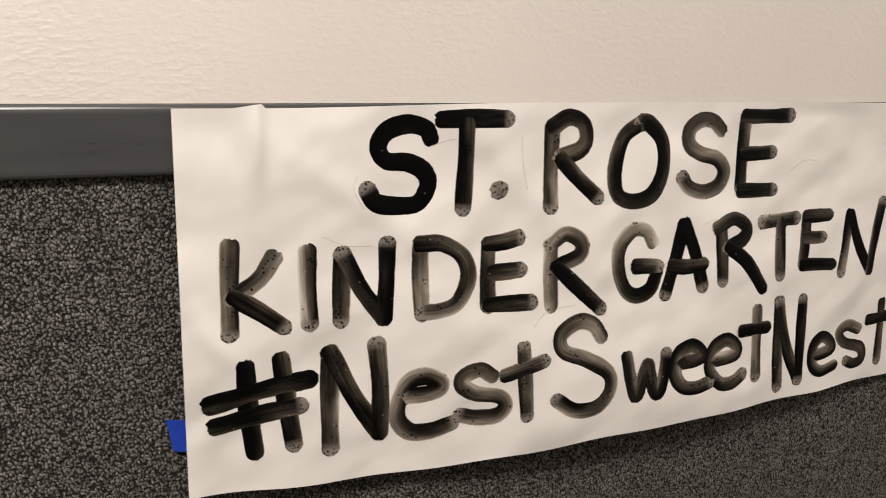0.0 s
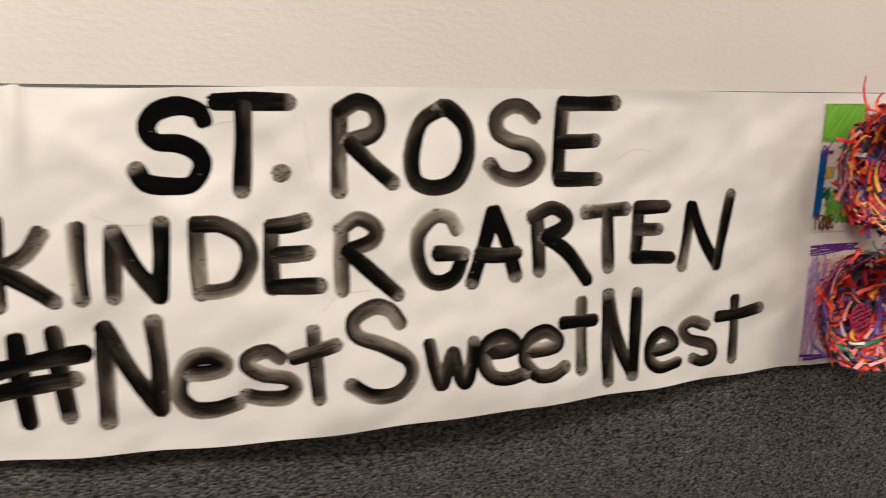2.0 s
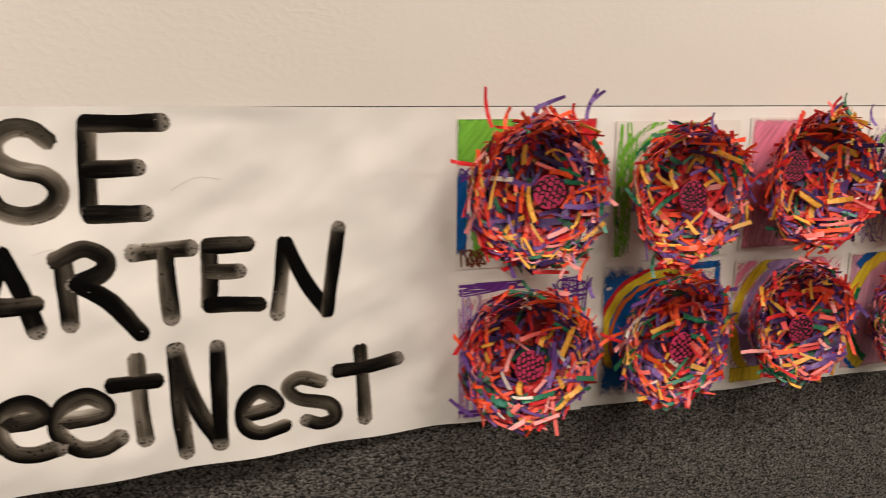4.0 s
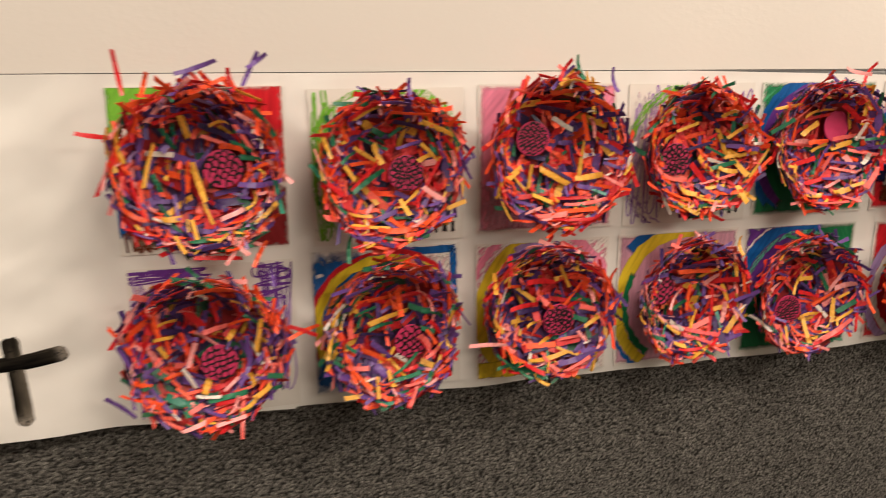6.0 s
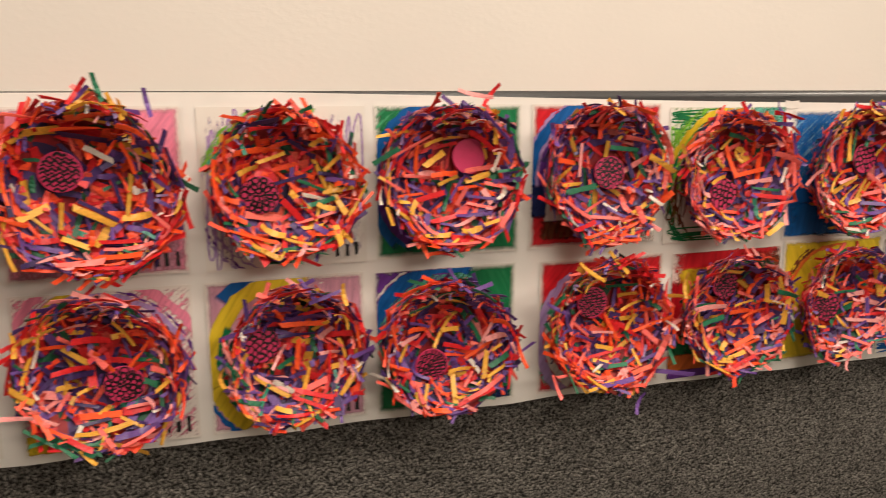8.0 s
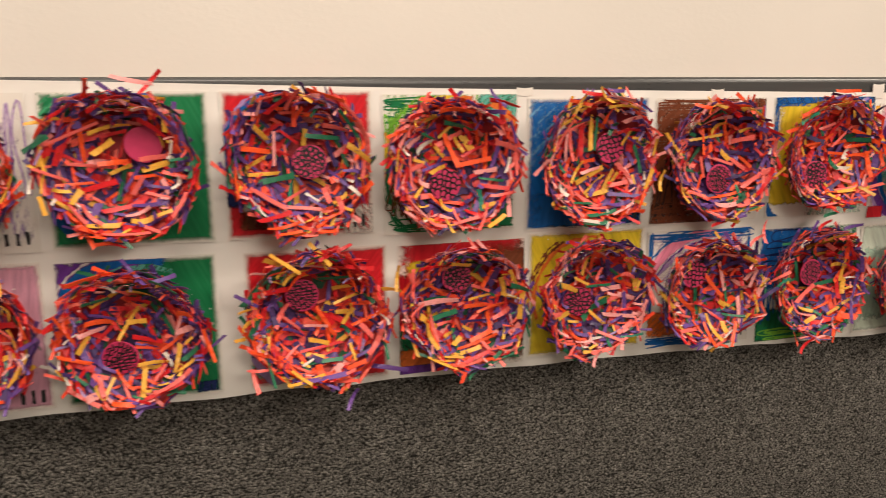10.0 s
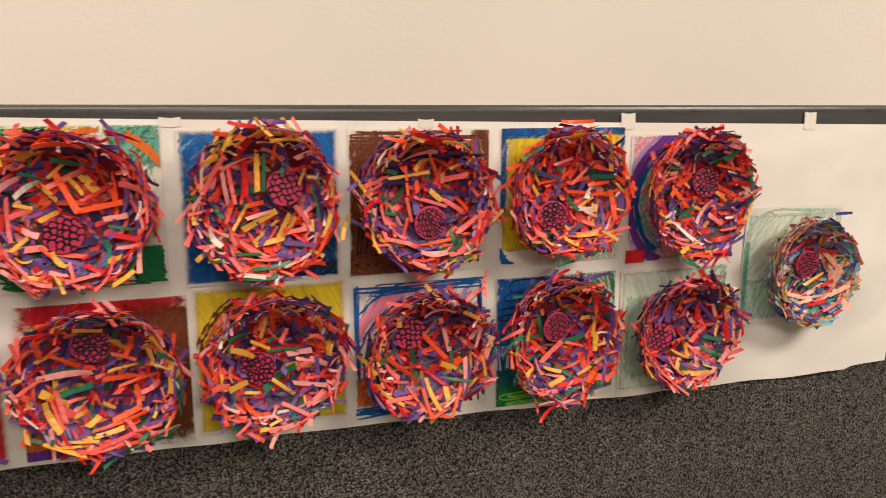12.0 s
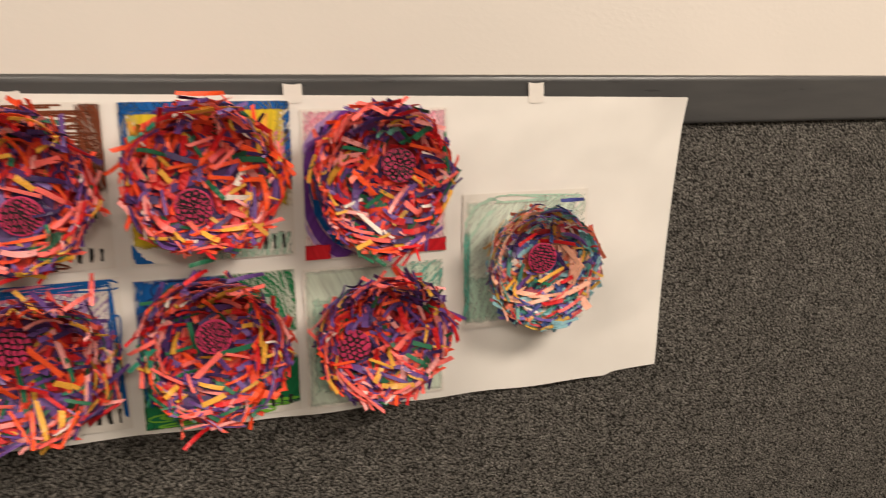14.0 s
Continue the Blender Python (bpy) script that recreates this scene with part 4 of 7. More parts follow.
drawing(1.599, 0.855, "blue crayon drawing with a red and yellow rainbow", 1,
        [("fill", BLUE, 0, 0, 0.60, 1, 0.90), ("fill", WHITE, 0.50, 0.50, 0.93, 0.93, 0.85), ("fill", ROSE, 0.55, 0.55, 0.95, 0.92, 0.35), ("fill", BLUE, 0.40, 0.935, 0.97, 0.99, 0.8), ("fill", BLUE, 0.93, 0.55, 0.98, 0.97, 0.7), ("arc", RED, 0.50, 0.45, 0.505, 0.54, 40, 205), ("arc", YELLOW, 0.50, 0.45, 0.445, 0.508, 0, 210), ("arc", ORANGE, 0.50, 0.44, 0.41, 0.445, 0, 200)], 14)
drawing(1.836, 0.850, "pale pink drawing with yellow crayon stripes", 1,
        [("fill", ROSE, 0, 0, 1, 1, 0.40), ("arc", YELLOW, 0.62, 0.48, 0.55, 0.63, 110, 240), ("arc", LILAC, 0.62, 0.48, 0.46, 0.54, 100, 240), ("arc", ROSE, 0.62, 0.48, 0.66, 0.72, 115, 160), ("fill", YELLOW, 0.02, 0.02, 0.34, 0.14, 0.75), ("arc", LILAC, 0.45, 0.45, 0.50, 0.54, 20, 110), ("arc", PURPLE, 0.45, 0.45, 0.55, 0.56, 10, 90), ("arc", ROSE, 0.45, 0.45, 0.58, 0.64, 20, 80)], 15)
drawing(2.065, 0.850, "mauve crayon drawing with a blue, yellow and green rainbow", 1,
        [("fill", MAUVE, 0, 0, 1, 1, 0.80), ("arc", BLUE, 0.56, 0.47, 0.58, 0.66, 75, 140), ("arc", YELLOW, 0.56, 0.47, 0.48, 0.59, 80, 205), ("arc", GREEN, 0.56, 0.47, 0.46, 0.51, 150, 235), ("arc", YELLOW, 0.56, 0.47, 0.51, 0.60, 195, 235), ("arc", BLUE, 0.56, 0.47, 0.60, 0.635, 205, 245)], 16)
drawing(2.294, 0.847, "purple and green crayon drawing with a blue arch", 0,
        [("fill", GREEN, 0, 0, 1, 1, 0.94), ("fill", PURPLE, 0, 0.50, 0.55, 1, 0.88), ("arc", BLUE, 0.50, 0.46, 0.50, 0.60, 70, 185), ("arc", WHITE, 0.50, 0.46, 0.60, 0.615, 90, 150), ("arc", TEAL, 0.50, 0.46, 0.46, 0.50, 60, 180), ("fill", NAVY, 0.82, 0.02, 0.97, 0.10, 0.6)], 17)
drawing(2.546, 0.845, "red crayon drawing with a pale lilac arch", 0,
        [("fill", RED, 0, 0, 1, 1, 0.94), ("arc", LILAC, 0.55, 0.42, 0.50, 0.58, 120, 235), ("arc", WHITE, 0.55, 0.42, 0.44, 0.50, 120, 235), ("arc", TEAL, 0.55, 0.42, 0.58, 0.60, 150, 220)], 18)
drawing(2.776, 0.842, "red, yellow and brown crayon drawing", 0,
        [("fill", RED, 0, 0.78, 1, 1, 0.92), ("fill", YELLOW, 0.05, 0.55, 0.55, 0.88, 0.85), ("fill", BROWN, 0.62, 0.0, 1, 0.98, 0.9), ("fill", RED, 0, 0.3, 0.12, 0.8, 0.9), ("fill", GREEN, 0, 0.16, 0.3, 0.36, 0.7), ("fill", ORANGE, 0.0, 0.05, 0.7, 0.20, 0.85), ("fill", PURPLE, 0, 0, 0.75, 0.07, 0.8)], 19)
drawing(2.995, 0.848, "square drawing covered in yellow crayon", 0,
        [("fill", YELLOW, 0, 0, 1, 1, 0.95), ("arc", BROWN, 0.53, 0.46, 0.50, 0.52, 115, 170), ("arc", BROWN, 0.53, 0.46, 0.53, 0.545, 120, 165), ("arc", ORANGE, 0.53, 0.46, 0.47, 0.50, 80, 200)], 20)
drawing(3.217, 0.838, "white drawing with a lilac arch and blue outlines", 1,
        [("fill", LILAC, 0.03, 0.55, 0.97, 0.97, 0.40), ("arc", ROSE, 0.56, 0.36, 0.56, 0.64, 70, 180), ("line", BLUE, 0.02, 0.93, 0.98, 0.98, 6, 0), ("line", BLUE, 0.01, 0.30, 0.05, 0.95, 3, 1), ("arc", BLUE, 0.56, 0.36, 0.65, 0.67, 60, 170), ("arc", PURPLE, 0.56, 0.36, 0.535, 0.545, 60, 170), ("fill", ORANGE, 0.02, 0.10, 0.30, 0.32, 0.65), ("line", BLUE, 0.02, 0.02, 0.5, 0.09, 6, 0), ("line", BLUE, 0.92, 0.1, 0.98, 0.9, 4, 1)], 21)
drawing(3.445, 0.830, "blue and green crayon scribble drawing", 1,
        [("fill", BLUE, 0, 0.45, 0.55, 1, 0.72), ("fill", GREEN, 0.5, 0.55, 1, 1, 0.55), ("line", NAVY, 0.02, 0.40, 0.45, 0.97, 9, 0), ("fill", GREEN, 0, 0, 0.5, 0.30, 0.8), ("line", BLUE, 0.02, 0.16, 0.16, 0.60, 7, 1), ("fill", GREEN, 0.80, 0.05, 1, 0.40, 0.85), ("line", LIME, 0.1, 0.02, 0.9, 0.10, 6, 0)], 22)
drawing(3.668, 0.826, "white drawing paper smudged with pale green crayon", 0,
        [("fill", PALE, 0, 0, 1, 1, 0.9), ("fill", TEAL, 0.75, 0.78, 1, 1, 0.4), ("fill", SAGE, 0.05, 0.1, 0.4, 0.8, 0.75)], 23)

# ---- the nests: paper bowls pasted over with strips ----
FLOOR_Y, FLAT = -0.0035, 0.53


def bowl_y(s, deep):
    """Depth of the bowl at s (0 the middle, 1 the rim)."""
    if s <= FLAT:
        return FLOOR_Y
    t = (s - FLAT) / (1 - FLAT)
    return FLOOR_Y - (deep + FLOOR_Y) * (0.30 * t + 0.70 * t ** 1.45)


def bowl_mesh(rx, rz, deep, wave, material):
    verts, faces, n = [], [], 48
    rings = [0.0, 0.3, FLAT, 0.68, 0.76, 0.84, 0.92, 1.0]
    for side in (0.0, 1.0):
        for s in rings if not side else rings[::-1]:
            for i in range(n):
                a = 2 * math.pi * i / n
                g = 1 + wave(a) * s
                verts.append((s * g * rx * math.cos(a), bowl_y(s, deep) + (0.0022 * side if s > FLAT else 0.0018 * side), s * g * rz * math.sin(a)))
    m = len(rings) * 2
    for r in range(m - 1):
        for i in range(n):
            faces.append((r * n + i, r * n + (i + 1) % n, (r + 1) * n + (i + 1) % n, (r + 1) * n + i))
    return smooth(mesh_of("bowl", verts, faces, material))


def strip_shape(curl, twist, ragged, seed, wide=0.0068):
    """One cut strip of paper, 1 long: a thin bent band."""
    rng = random.Random(seed)
    verts, faces, n = [], [], 4
    for i in range(n + 1):
        s = i / n - 0.5
        z, a = curl * (4 * s * s), twist * s
        w0, w1 = -0.5 * wide * (1 + rng.uniform(-ragged, ragged)), 0.5 * wide * (1 + rng.uniform(-ragged, ragged))
        slant = 0.05 * rng.uniform(-1, 1) if i in (0, n) else 0.0
        for y, h in ((w0, 0.00022), (w1, 0.00022), (w1, -0.00022), (w0, -0.00022)):
            verts.append((s + slant * (1 if y > 0 else -1), y * math.cos(a), z + y * math.sin(a) + h))
        if i:
            faces += [((i - 1) * 4 + k, (i - 1) * 4 + (k + 1) % 4, i * 4 + (k + 1) % 4, i * 4 + k) for k in range(4)]
    faces += [(3, 2, 1, 0), (n * 4, n * 4 + 1, n * 4 + 2, n * 4 + 3)]
    return verts, faces


SHAPES = [strip_shape(c, t, 0.16, 7 * k) for k, (c, t) in enumerate(((0.0, 0.1), (0.0015, 0.3), (0.003, -0.3), (0.007, 0.6), (-0.002, 0.5), (0.0045, -0.9), (0.001, 1.3), (0.0025, 0.1), (-0.004, -0.4), (0.009, 0.2), (0.0008, -1.0), (0.002, 0.8)))]
STRIPS = {False: [[mesh_of("paper_strip", v, f, mat) for v, f in SHAPES] for mat in hue_papers("cut_paper", BRIGHT)], True: [[mesh_of("paper_strip", v, f, mat) for v, f in SHAPES] for mat in hue_papers("pale_cut_paper", PASTEL)]}


def strip_pose(p, along, normal, length, wide):
    t = (along - normal * along.dot(normal)).normalized()
    side = normal.cross(t)
    m = Matrix((t, side, normal)).transposed().to_4x4()
    return Matrix.Translation(p) @ m @ Matrix.Diagonal((length, wide, 1, 1))


def on_bowl(s, a, lift, rx, rz, deep, wave):
    """A place above the inside of a bowl, with the normal there, the way round the bowl and the way outwards."""
    g = 1 + wave(a) * s
    p = Vector((s * g * rx * math.cos(a), bowl_y(min(1, s), deep), s * g * rz * math.sin(a)))
    e = 0.01
    slope = (bowl_y(min(1, s + e), deep) - bowl_y(min(1, s + e) - e, deep)) / (e * rx)
    n = Vector((slope * math.cos(a), -1, slope * math.sin(a))).normalized()
    ring = Vector((-math.sin(a), 0, math.cos(a)))
    return p + n * lift, n, ring, n.cross(ring)


def nest_strips(rx, rz, deep, wave, rng, wild, loose=1.0):
    """Poses of all strips: (pose, whether it is one of the upper, separate ones; None for a small cutting)."""
    out = []
    shape = (rx, rz, deep, wave)

    def lay(s, a, lift, spin, length, tip, upper, wide=1.0):
        p, n, ring, up = on_bowl(s, a, lift, *shape)
        along = ring * math.cos(spin) + up * math.sin(spin)
        n = (n + along * tip).normalized()
        out.append((strip_pose(p, along, n, length, wide), upper))

    tau = 2 * math.pi
    for k in range(72):
        lay(FLAT * math.sqrt(rng.random()) * 1.08, rng.uniform(0, tau), 0.0007 + 0.00009 * k, rng.uniform(0, tau), rng.uniform(0.020, 0.056), rng.uniform(-0.03, 0.03) if k < 50 else rng.uniform(-0.08, 0.08), k > 62, rng.choice((0.6, 0.75, 0.9, 1.05, 1.6)))
    for k in range(135):
        s = rng.uniform(FLAT, 0.96)
        lay(s, rng.uniform(0, tau), 0.0010 + 0.00005 * k, rng.gauss(0, 0.95 - 0.35 * (s - FLAT) / (1 - FLAT)), rng.uniform(0.018, 0.054), rng.uniform(-0.10, 0.10), k > 116, rng.choice((0.6, 0.75, 0.9, 1.05, 1.6)))
    for k in range(110):
        lay(rng.uniform(0.90, 1.02), rng.uniform(0, tau), -0.002 + 0.00008 * k, rng.gauss(0, 0.50 * loose), rng.uniform(0.024, 0.060), rng.uniform(-0.25, 0.25) * loose, k > 66, rng.uniform(0.48, 0.92))
    for k in range(80):
        lay(rng.uniform(0.80, 1.03), rng.uniform(0, tau), 0.003 + 0.0001 * k, rng.gauss(0, 0.9), rng.uniform(0.010, 0.026), rng.uniform(-0.3, 0.3), None, rng.uniform(0.32, 0.70))
    for k in range(90):
        s, a = rng.uniform(0.66, 0.98), rng.uniform(0, tau)
        p, n, ring, up = on_bowl(s, a, -0.0045 - rng.uniform(0, 0.003), *shape)
        spin = rng.gauss(0, 0.3)
        out.append((strip_pose(p, ring * math.cos(spin) + up * math.sin(spin), -n, rng.uniform(0.022, 0.042), rng.uniform(0.75, 1.1)), False))
    for k in range(int((wild // 2 + 9) * (2 * loose - 1))):
        a = rng.gauss(1.57, 0.9) if rng.random() < 0.5 else rng.uniform(0, tau)
        p, n, ring, up = on_bowl(0.985, a, rng.uniform(-0.001, 0.005), *shape)
        out_way = Vector((math.cos(a), rng.uniform(-0.20, 0.30), math.sin(a)))
        along = out_way * rng.uniform(0.2, 1.3) + ring * rng.choice((-1, 1))
        length = rng.uniform(0.030, 0.048)
        out.append((strip_pose(p + out_way * 0.003, along, (Vector((0, -1, 0)) + out_way * rng.uniform(-0.1, 0.5)).normalized(), length, rng.uniform(0.65, 0.95)), True))
    return out


def joined_strips(poses, rng, material):
    """The lower layer of strips in one mesh."""
    verts, faces, base = [], [], 0
    shapes = [(np.array(v), np.array(f[:-2]), f[-2:]) for v, f in SHAPES]
    for m in poses:
        v, f, caps = shapes[rng.randrange(len(shapes))]
        a = np.array(m)
        verts.append(v @ a[:3, :3].T + a[:3, 3])
        faces += (f + base).tolist() + [tuple(base + k for k in c) for c in caps]
        base += len(v)
    return mesh_of("strip_layer", np.concatenate(verts).tolist(), faces, material)


def ribbon(points, wide, y):
    verts, faces = [], []
    for i, q in enumerate(points):
        d = (points[min(i + 1, len(points) - 1)] - points[max(i - 1, 0)])
        n = Vector((-d.y, d.x)).normalized() * 0.5 * wide if d.length else Vector((0, wide))
        verts += [(q.x + n.x, y, q.y + n.y), (q.x - n.x, y, q.y - n.y)]
    return verts, [(2 * i, 2 * i + 1, 2 * i + 3, 2 * i + 2) for i in range(len(points) - 1)]


def scale_lines(radius, kind, seed):
    """Bold pen drawing on a disc: rows of overlapping scales, petals in rings, or wavy rows of loops."""
    rng = random.Random(seed)
    verts, faces, lines = [], [], []
    inside = lambda x, z: math.hypot(x, z) < 0.95 * radius
    if kind == 0:
        for r in range(8):
            z, w = radius * (1.02 - 0.27 * r), 0.0102
            for i in range(-4, 5):
                x = (i + 0.5 * (r % 2)) * w + rng.uniform(-0.0016, 0.0016)
                if inside(x, z - 0.003):
                    a, d = rng.uniform(0.36, 0.60) * w, rng.uniform(0.0050, 0.0082)
                    lines.append([(x - a, z), (x - 0.8 * a, z - 0.65 * d), (x, z - d), (x + 0.8 * a, z - 0.65 * d), (x + a, z)])
    elif kind == 1:
        for ring, n in ((0.24, 5), (0.54, 9), (0.82, 13)):
            a0 = rng.uniform(0, 6)
            for i in range(n):
                a, wide = a0 + 2 * math.pi * (i + rng.uniform(-0.2, 0.2)) / n, math.pi / n * rng.uniform(0.7, 1.25)
                r0, r1 = radius * (ring - rng.uniform(0.12, 0.24)), radius * min(0.97, ring + rng.uniform(0.06, 0.20))
                lines.append([(r * math.cos(a + t * wide), r * math.sin(a + t * wide)) for r, t in ((r0, -0.35), (0.5 * (r0 + r1), -0.9), (r1, -0.45), (r1, 0.45), (0.5 * (r0 + r1), 0.9), (r0, 0.35))])
    else:
        for r in range(10):
            z = radius * (0.88 - 0.195 * r)
            half = math.sqrt(max(0.0, (0.93 * radius) ** 2 - z * z))
            n = max(3, int(2 * half / 0.0042))
            lines.append([(-half + 2 * half * i / n, z + (0.0016 if i % 2 else -0.0014) * rng.uniform(0.5, 1.4)) for i in range(n + 1)])
    for pts in lines:
        v, f = ribbon(spline(pts, 4), 0.0022 * rng.uniform(0.75, 1.5), -0.0016)
        faces += [tuple(len(verts) + k for k in q) for q in f]
        verts += v
    return mesh_of("pen_scribble", verts, faces, INK)


def disc_mesh(radius, seed):
    rng = random.Random(seed)
    verts, faces, n = [(0, -0.0012, 0)], [], 40
    for r, y in ((0.97, -0.0012), (1.0, -0.0009), (1.0, 0.0008)):
        for i in range(n):
            a = 2 * math.pi * i / n
            g = 1 + 0.012 * math.sin(3 * a + seed)
            verts.append((radius * r * g * math.cos(a), y, radius * r * g * math.sin(a)))
    faces += [(0, 1 + i, 1 + (i + 1) % n) for i in range(n)]
    for k in range(2):
        faces += [(1 + k * n + i, 1 + (k + 1) * n + i, 1 + (k + 1) * n + (i + 1) % n, 1 + k * n + (i + 1) % n) for i in range(n)]
    faces.append(tuple(1 + 2 * n + i for i in range(n)))
    return mesh_of("paper_disc", verts, faces, PINK)


DISCS = [disc_mesh(0.0245, k) for k in range(3)]
LINES = [scale_lines(0.0235, k % 3, k) for k in range(6)]


WARM = {1, 2, 3, 9, 17}


def nest(cx, cz, w, h, deep, wild, dx, dz, lines, pale, seed):
    rng = random.Random(1000 + seed)
    p1, p2, p3 = (rng.uniform(0, 6.3) for _ in range(3))
    wave = lambda a: 0.030 * math.sin(2 * a + p1) + 0.024 * math.sin(3 * a + p2) + 0.020 * math.sin(5 * a + p3) + 0.012 * math.sin(9 * a + p1) - 0.03
    y = min(sag(cx + i * 0.06, cz + k * 0.06) for i in (-1, 0, 1) for k in (-1, 0, 1)) - 0.0032
    label = "paper bowl pasted with peach, blue and red strips, pink disc inside" if pale else "round nest of red, orange, purple and green paper strips"
    if lines < 0:
        label = "round nest of coloured paper strips with a plain pink disc"
    elif wild > 20:
        label = "shaggy nest of coloured paper strips with loose ends sticking out"
    ob = thing("paper_nest", (cx, y, cz), label, "nest", "paper nests on the banner")
    rx, rz = w / 2 - 0.002, h / 2 - 0.002
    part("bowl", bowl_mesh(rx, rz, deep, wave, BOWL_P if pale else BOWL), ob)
    poses = nest_strips(rx, rz, deep, wave, rng, wild, 0.5 if pale else 1.0)

    def clear(m):
        """Whether a strip leaves the disc free."""
        return all(((m @ Vector((q, 0, 0))).xz - Vector((dx - cx, dz - cz))).length > 0.0225 for q in (-0.45, -0.2, 0.0, 0.2, 0.45))

    poses = [(m, up) for m, up in poses if clear(m)]
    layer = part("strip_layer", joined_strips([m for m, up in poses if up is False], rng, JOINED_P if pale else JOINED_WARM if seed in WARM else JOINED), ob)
    tagged(layer, kind="stuff")
    tagged(part("cutting_layer", joined_strips([m for m, up in poses if up is None], rng, JOINED_P if pale else CUT), ob), kind="stuff")
    disc = part("paper_disc", DISCS[seed % 3], ob, "pink card disc", pose(dx - cx, FLOOR_Y - 0.0100, dz - cz, rng.uniform(-5, 5), rng.uniform(0, 360), rng.uniform(-5, 5)))
    if lines >= 0:
        tagged(part("pen_scribble", LINES[lines], disc, "black pen scribble"), kind="stuff")
    starts = [at for at, colour in (PASTEL if pale else BRIGHT)] + [1.0]
    weights = [b - a for a, b in zip(starts, starts[1:])]
    if not pale:
        pinker = 0.6 + 1.1 * step(cx, 2.1, 3.0)
        weights = [w * k for w, k in zip(weights, (1.42 - 0.35 * pinker, 1.1, pinker, 0.8 + 0.3 * pinker, 1, 1, 1, pinker + 0.1, 1, 1))]
    if seed in WARM:
        weights = [w * k for w, k in zip(weights, (1.3, 1.6, 1.2, 0.95, 0.9, 0.9, 1, 1, 1, 1))]
    elif not pale:
        weights = [w * k for w, k in zip(weights, (0.62, 0.95, 1, 1.65, 1.4, 1.25, 1.0, 1.1, 1.2, 1))]
    hues = range(len(weights))
    inner = weights if pale else [w * k for w, k in zip(weights, (0.5, 1.0, 0.5, 1.9, 1.9, 1.2, 0.5, 0.6, 0.8, 1))]
    strong = [0 if h == 8 else w for h, w in enumerate(weights)]
    clumps = [(rng.uniform(-rx, rx), rng.uniform(-rz, rz), rng.choices(hues, strong)[0]) for _ in range(9)]
    for m, up in poses:
        if up:
            x, y, z = m.translation
            near = min(clumps, key=lambda c: (c[0] - x) ** 2 + (c[1] - z) ** 2)
            hue = rng.choices(hues, inner)[0] if math.hypot(x / rx, z / rz) < 0.82 else near[2] if rng.random() < 0.42 else rng.choices(hues, weights)[0]
            part("paper_strip", STRIPS[bool(pale)][hue][rng.randrange(len(SHAPES))], ob, "", m)
    MADE.append((ob, rx, rz, deep, wave))
    return ob


MADE = []
HUES = {"red": (0.68, 0.016, 0.022), "orange": (0.97, 0.10, 0.024), "purple": (0.150, 0.062, 0.275), "pink": (0.93, 0.36, 0.35), "green": (0.018, 0.17, 0.085), "yellow": (0.85, 0.42, 0.060), "blue": (0.05, 0.06, 0.26),
        "coral": (0.97, 0.165, 0.145), "dark": (0.040, 0.016, 0.090), "white": (0.80, 0.70, 0.62), "teal": (0.16, 0.42, 0.36), "peach": (0.90, 0.44, 0.30)}
LONE = {hue: [mesh_of("paper_strip", *SHAPES[k], hue_papers(hue + "_paper", [(0, colour)])[0]) for k in (0, 1, 3, 7, 11)] for hue, colour in HUES.items()}


def stray(which, hue, x, z, turn, length):
    """One loose strip of a nest, at its rim."""
    ob = MADE[which][0]
    a = radians(turn)
    inward = Vector((ob.location.x - x, 0, ob.location.z - z)).normalized()
    along = Vector((math.cos(a), 0, math.sin(a)))
    along.y = 0.22 * along.dot(inward)
    p = Vector((x, -0.050, z)) - ob.location
    return part("paper_strip", LONE[hue][2], ob, "loose " + hue + " strip", strip_pose(p, along, Vector((0.1, -1, 0.15)).normalized(), length, 0.8))


def laid(which, hue, x, z, turn, length):
    """One strip pasted on top inside a nest: its middle, its slope in degrees and its length in millimetres."""
    ob, rx, rz, deep, wave = MADE[which]
    u, v = (x - ob.location.x) / rx, (z - ob.location.z) / rz
    a, s, k = math.atan2(v, u), math.hypot(u, v), len(ob.children)
    p, n, ring, up = on_bowl(s / (1 + wave(a) * s), a, 0.0102 + 0.0004 * (k % 7), rx, rz, deep, wave)
    along = Vector((math.cos(radians(turn)), 0, math.sin(radians(turn))))
    along.y = -(along.x * n.x + along.z * n.z) / n.y
    along.normalize()
    n = (n + along * 0.05 * ((k * 7) % 5 - 2) / 2 + n.cross(along) * 0.16 * ((k * 3) % 7 - 3) / 3).normalized()
    return part("paper_strip", LONE[hue][k % 5], ob, "", strip_pose(p, along, n, min(length, 72) / 1000, (0.62, 0.95, 0.78, 1.22, 0.70, 1.05)[k % 6]))


#  middle of the rim, width and height, depth, stray strips, disc, its lines, paler strips, seed
nest(1.357, 1.082, 0.218, 0.211, 0.048, 34, 1.386, 1.082, 0, 0, 0)
nest(1.601, 1.074, 0.206, 0.208, 0.044, 10, 1.624, 1.067, 1, 0, 1)
nest(1.839, 1.086, 0.216, 0.218, 0.046, 26, 1.807, 1.108, 2, 0, 2)
nest(2.068, 1.083, 0.196, 0.201, 0.042, 12, 2.035, 1.071, 1, 0, 3)
nest(2.288, 1.086, 0.204, 0.208, 0.044, 12, 2.319, 1.113, -1, 0, 4)
nest(2.522, 1.083, 0.203, 0.214, 0.042, 5, 2.539, 1.083, 4, 0, 5)
nest(2.75, 1.073, 0.206, 0.208, 0.044, 12, 2.741, 1.042, 3, 0, 6)
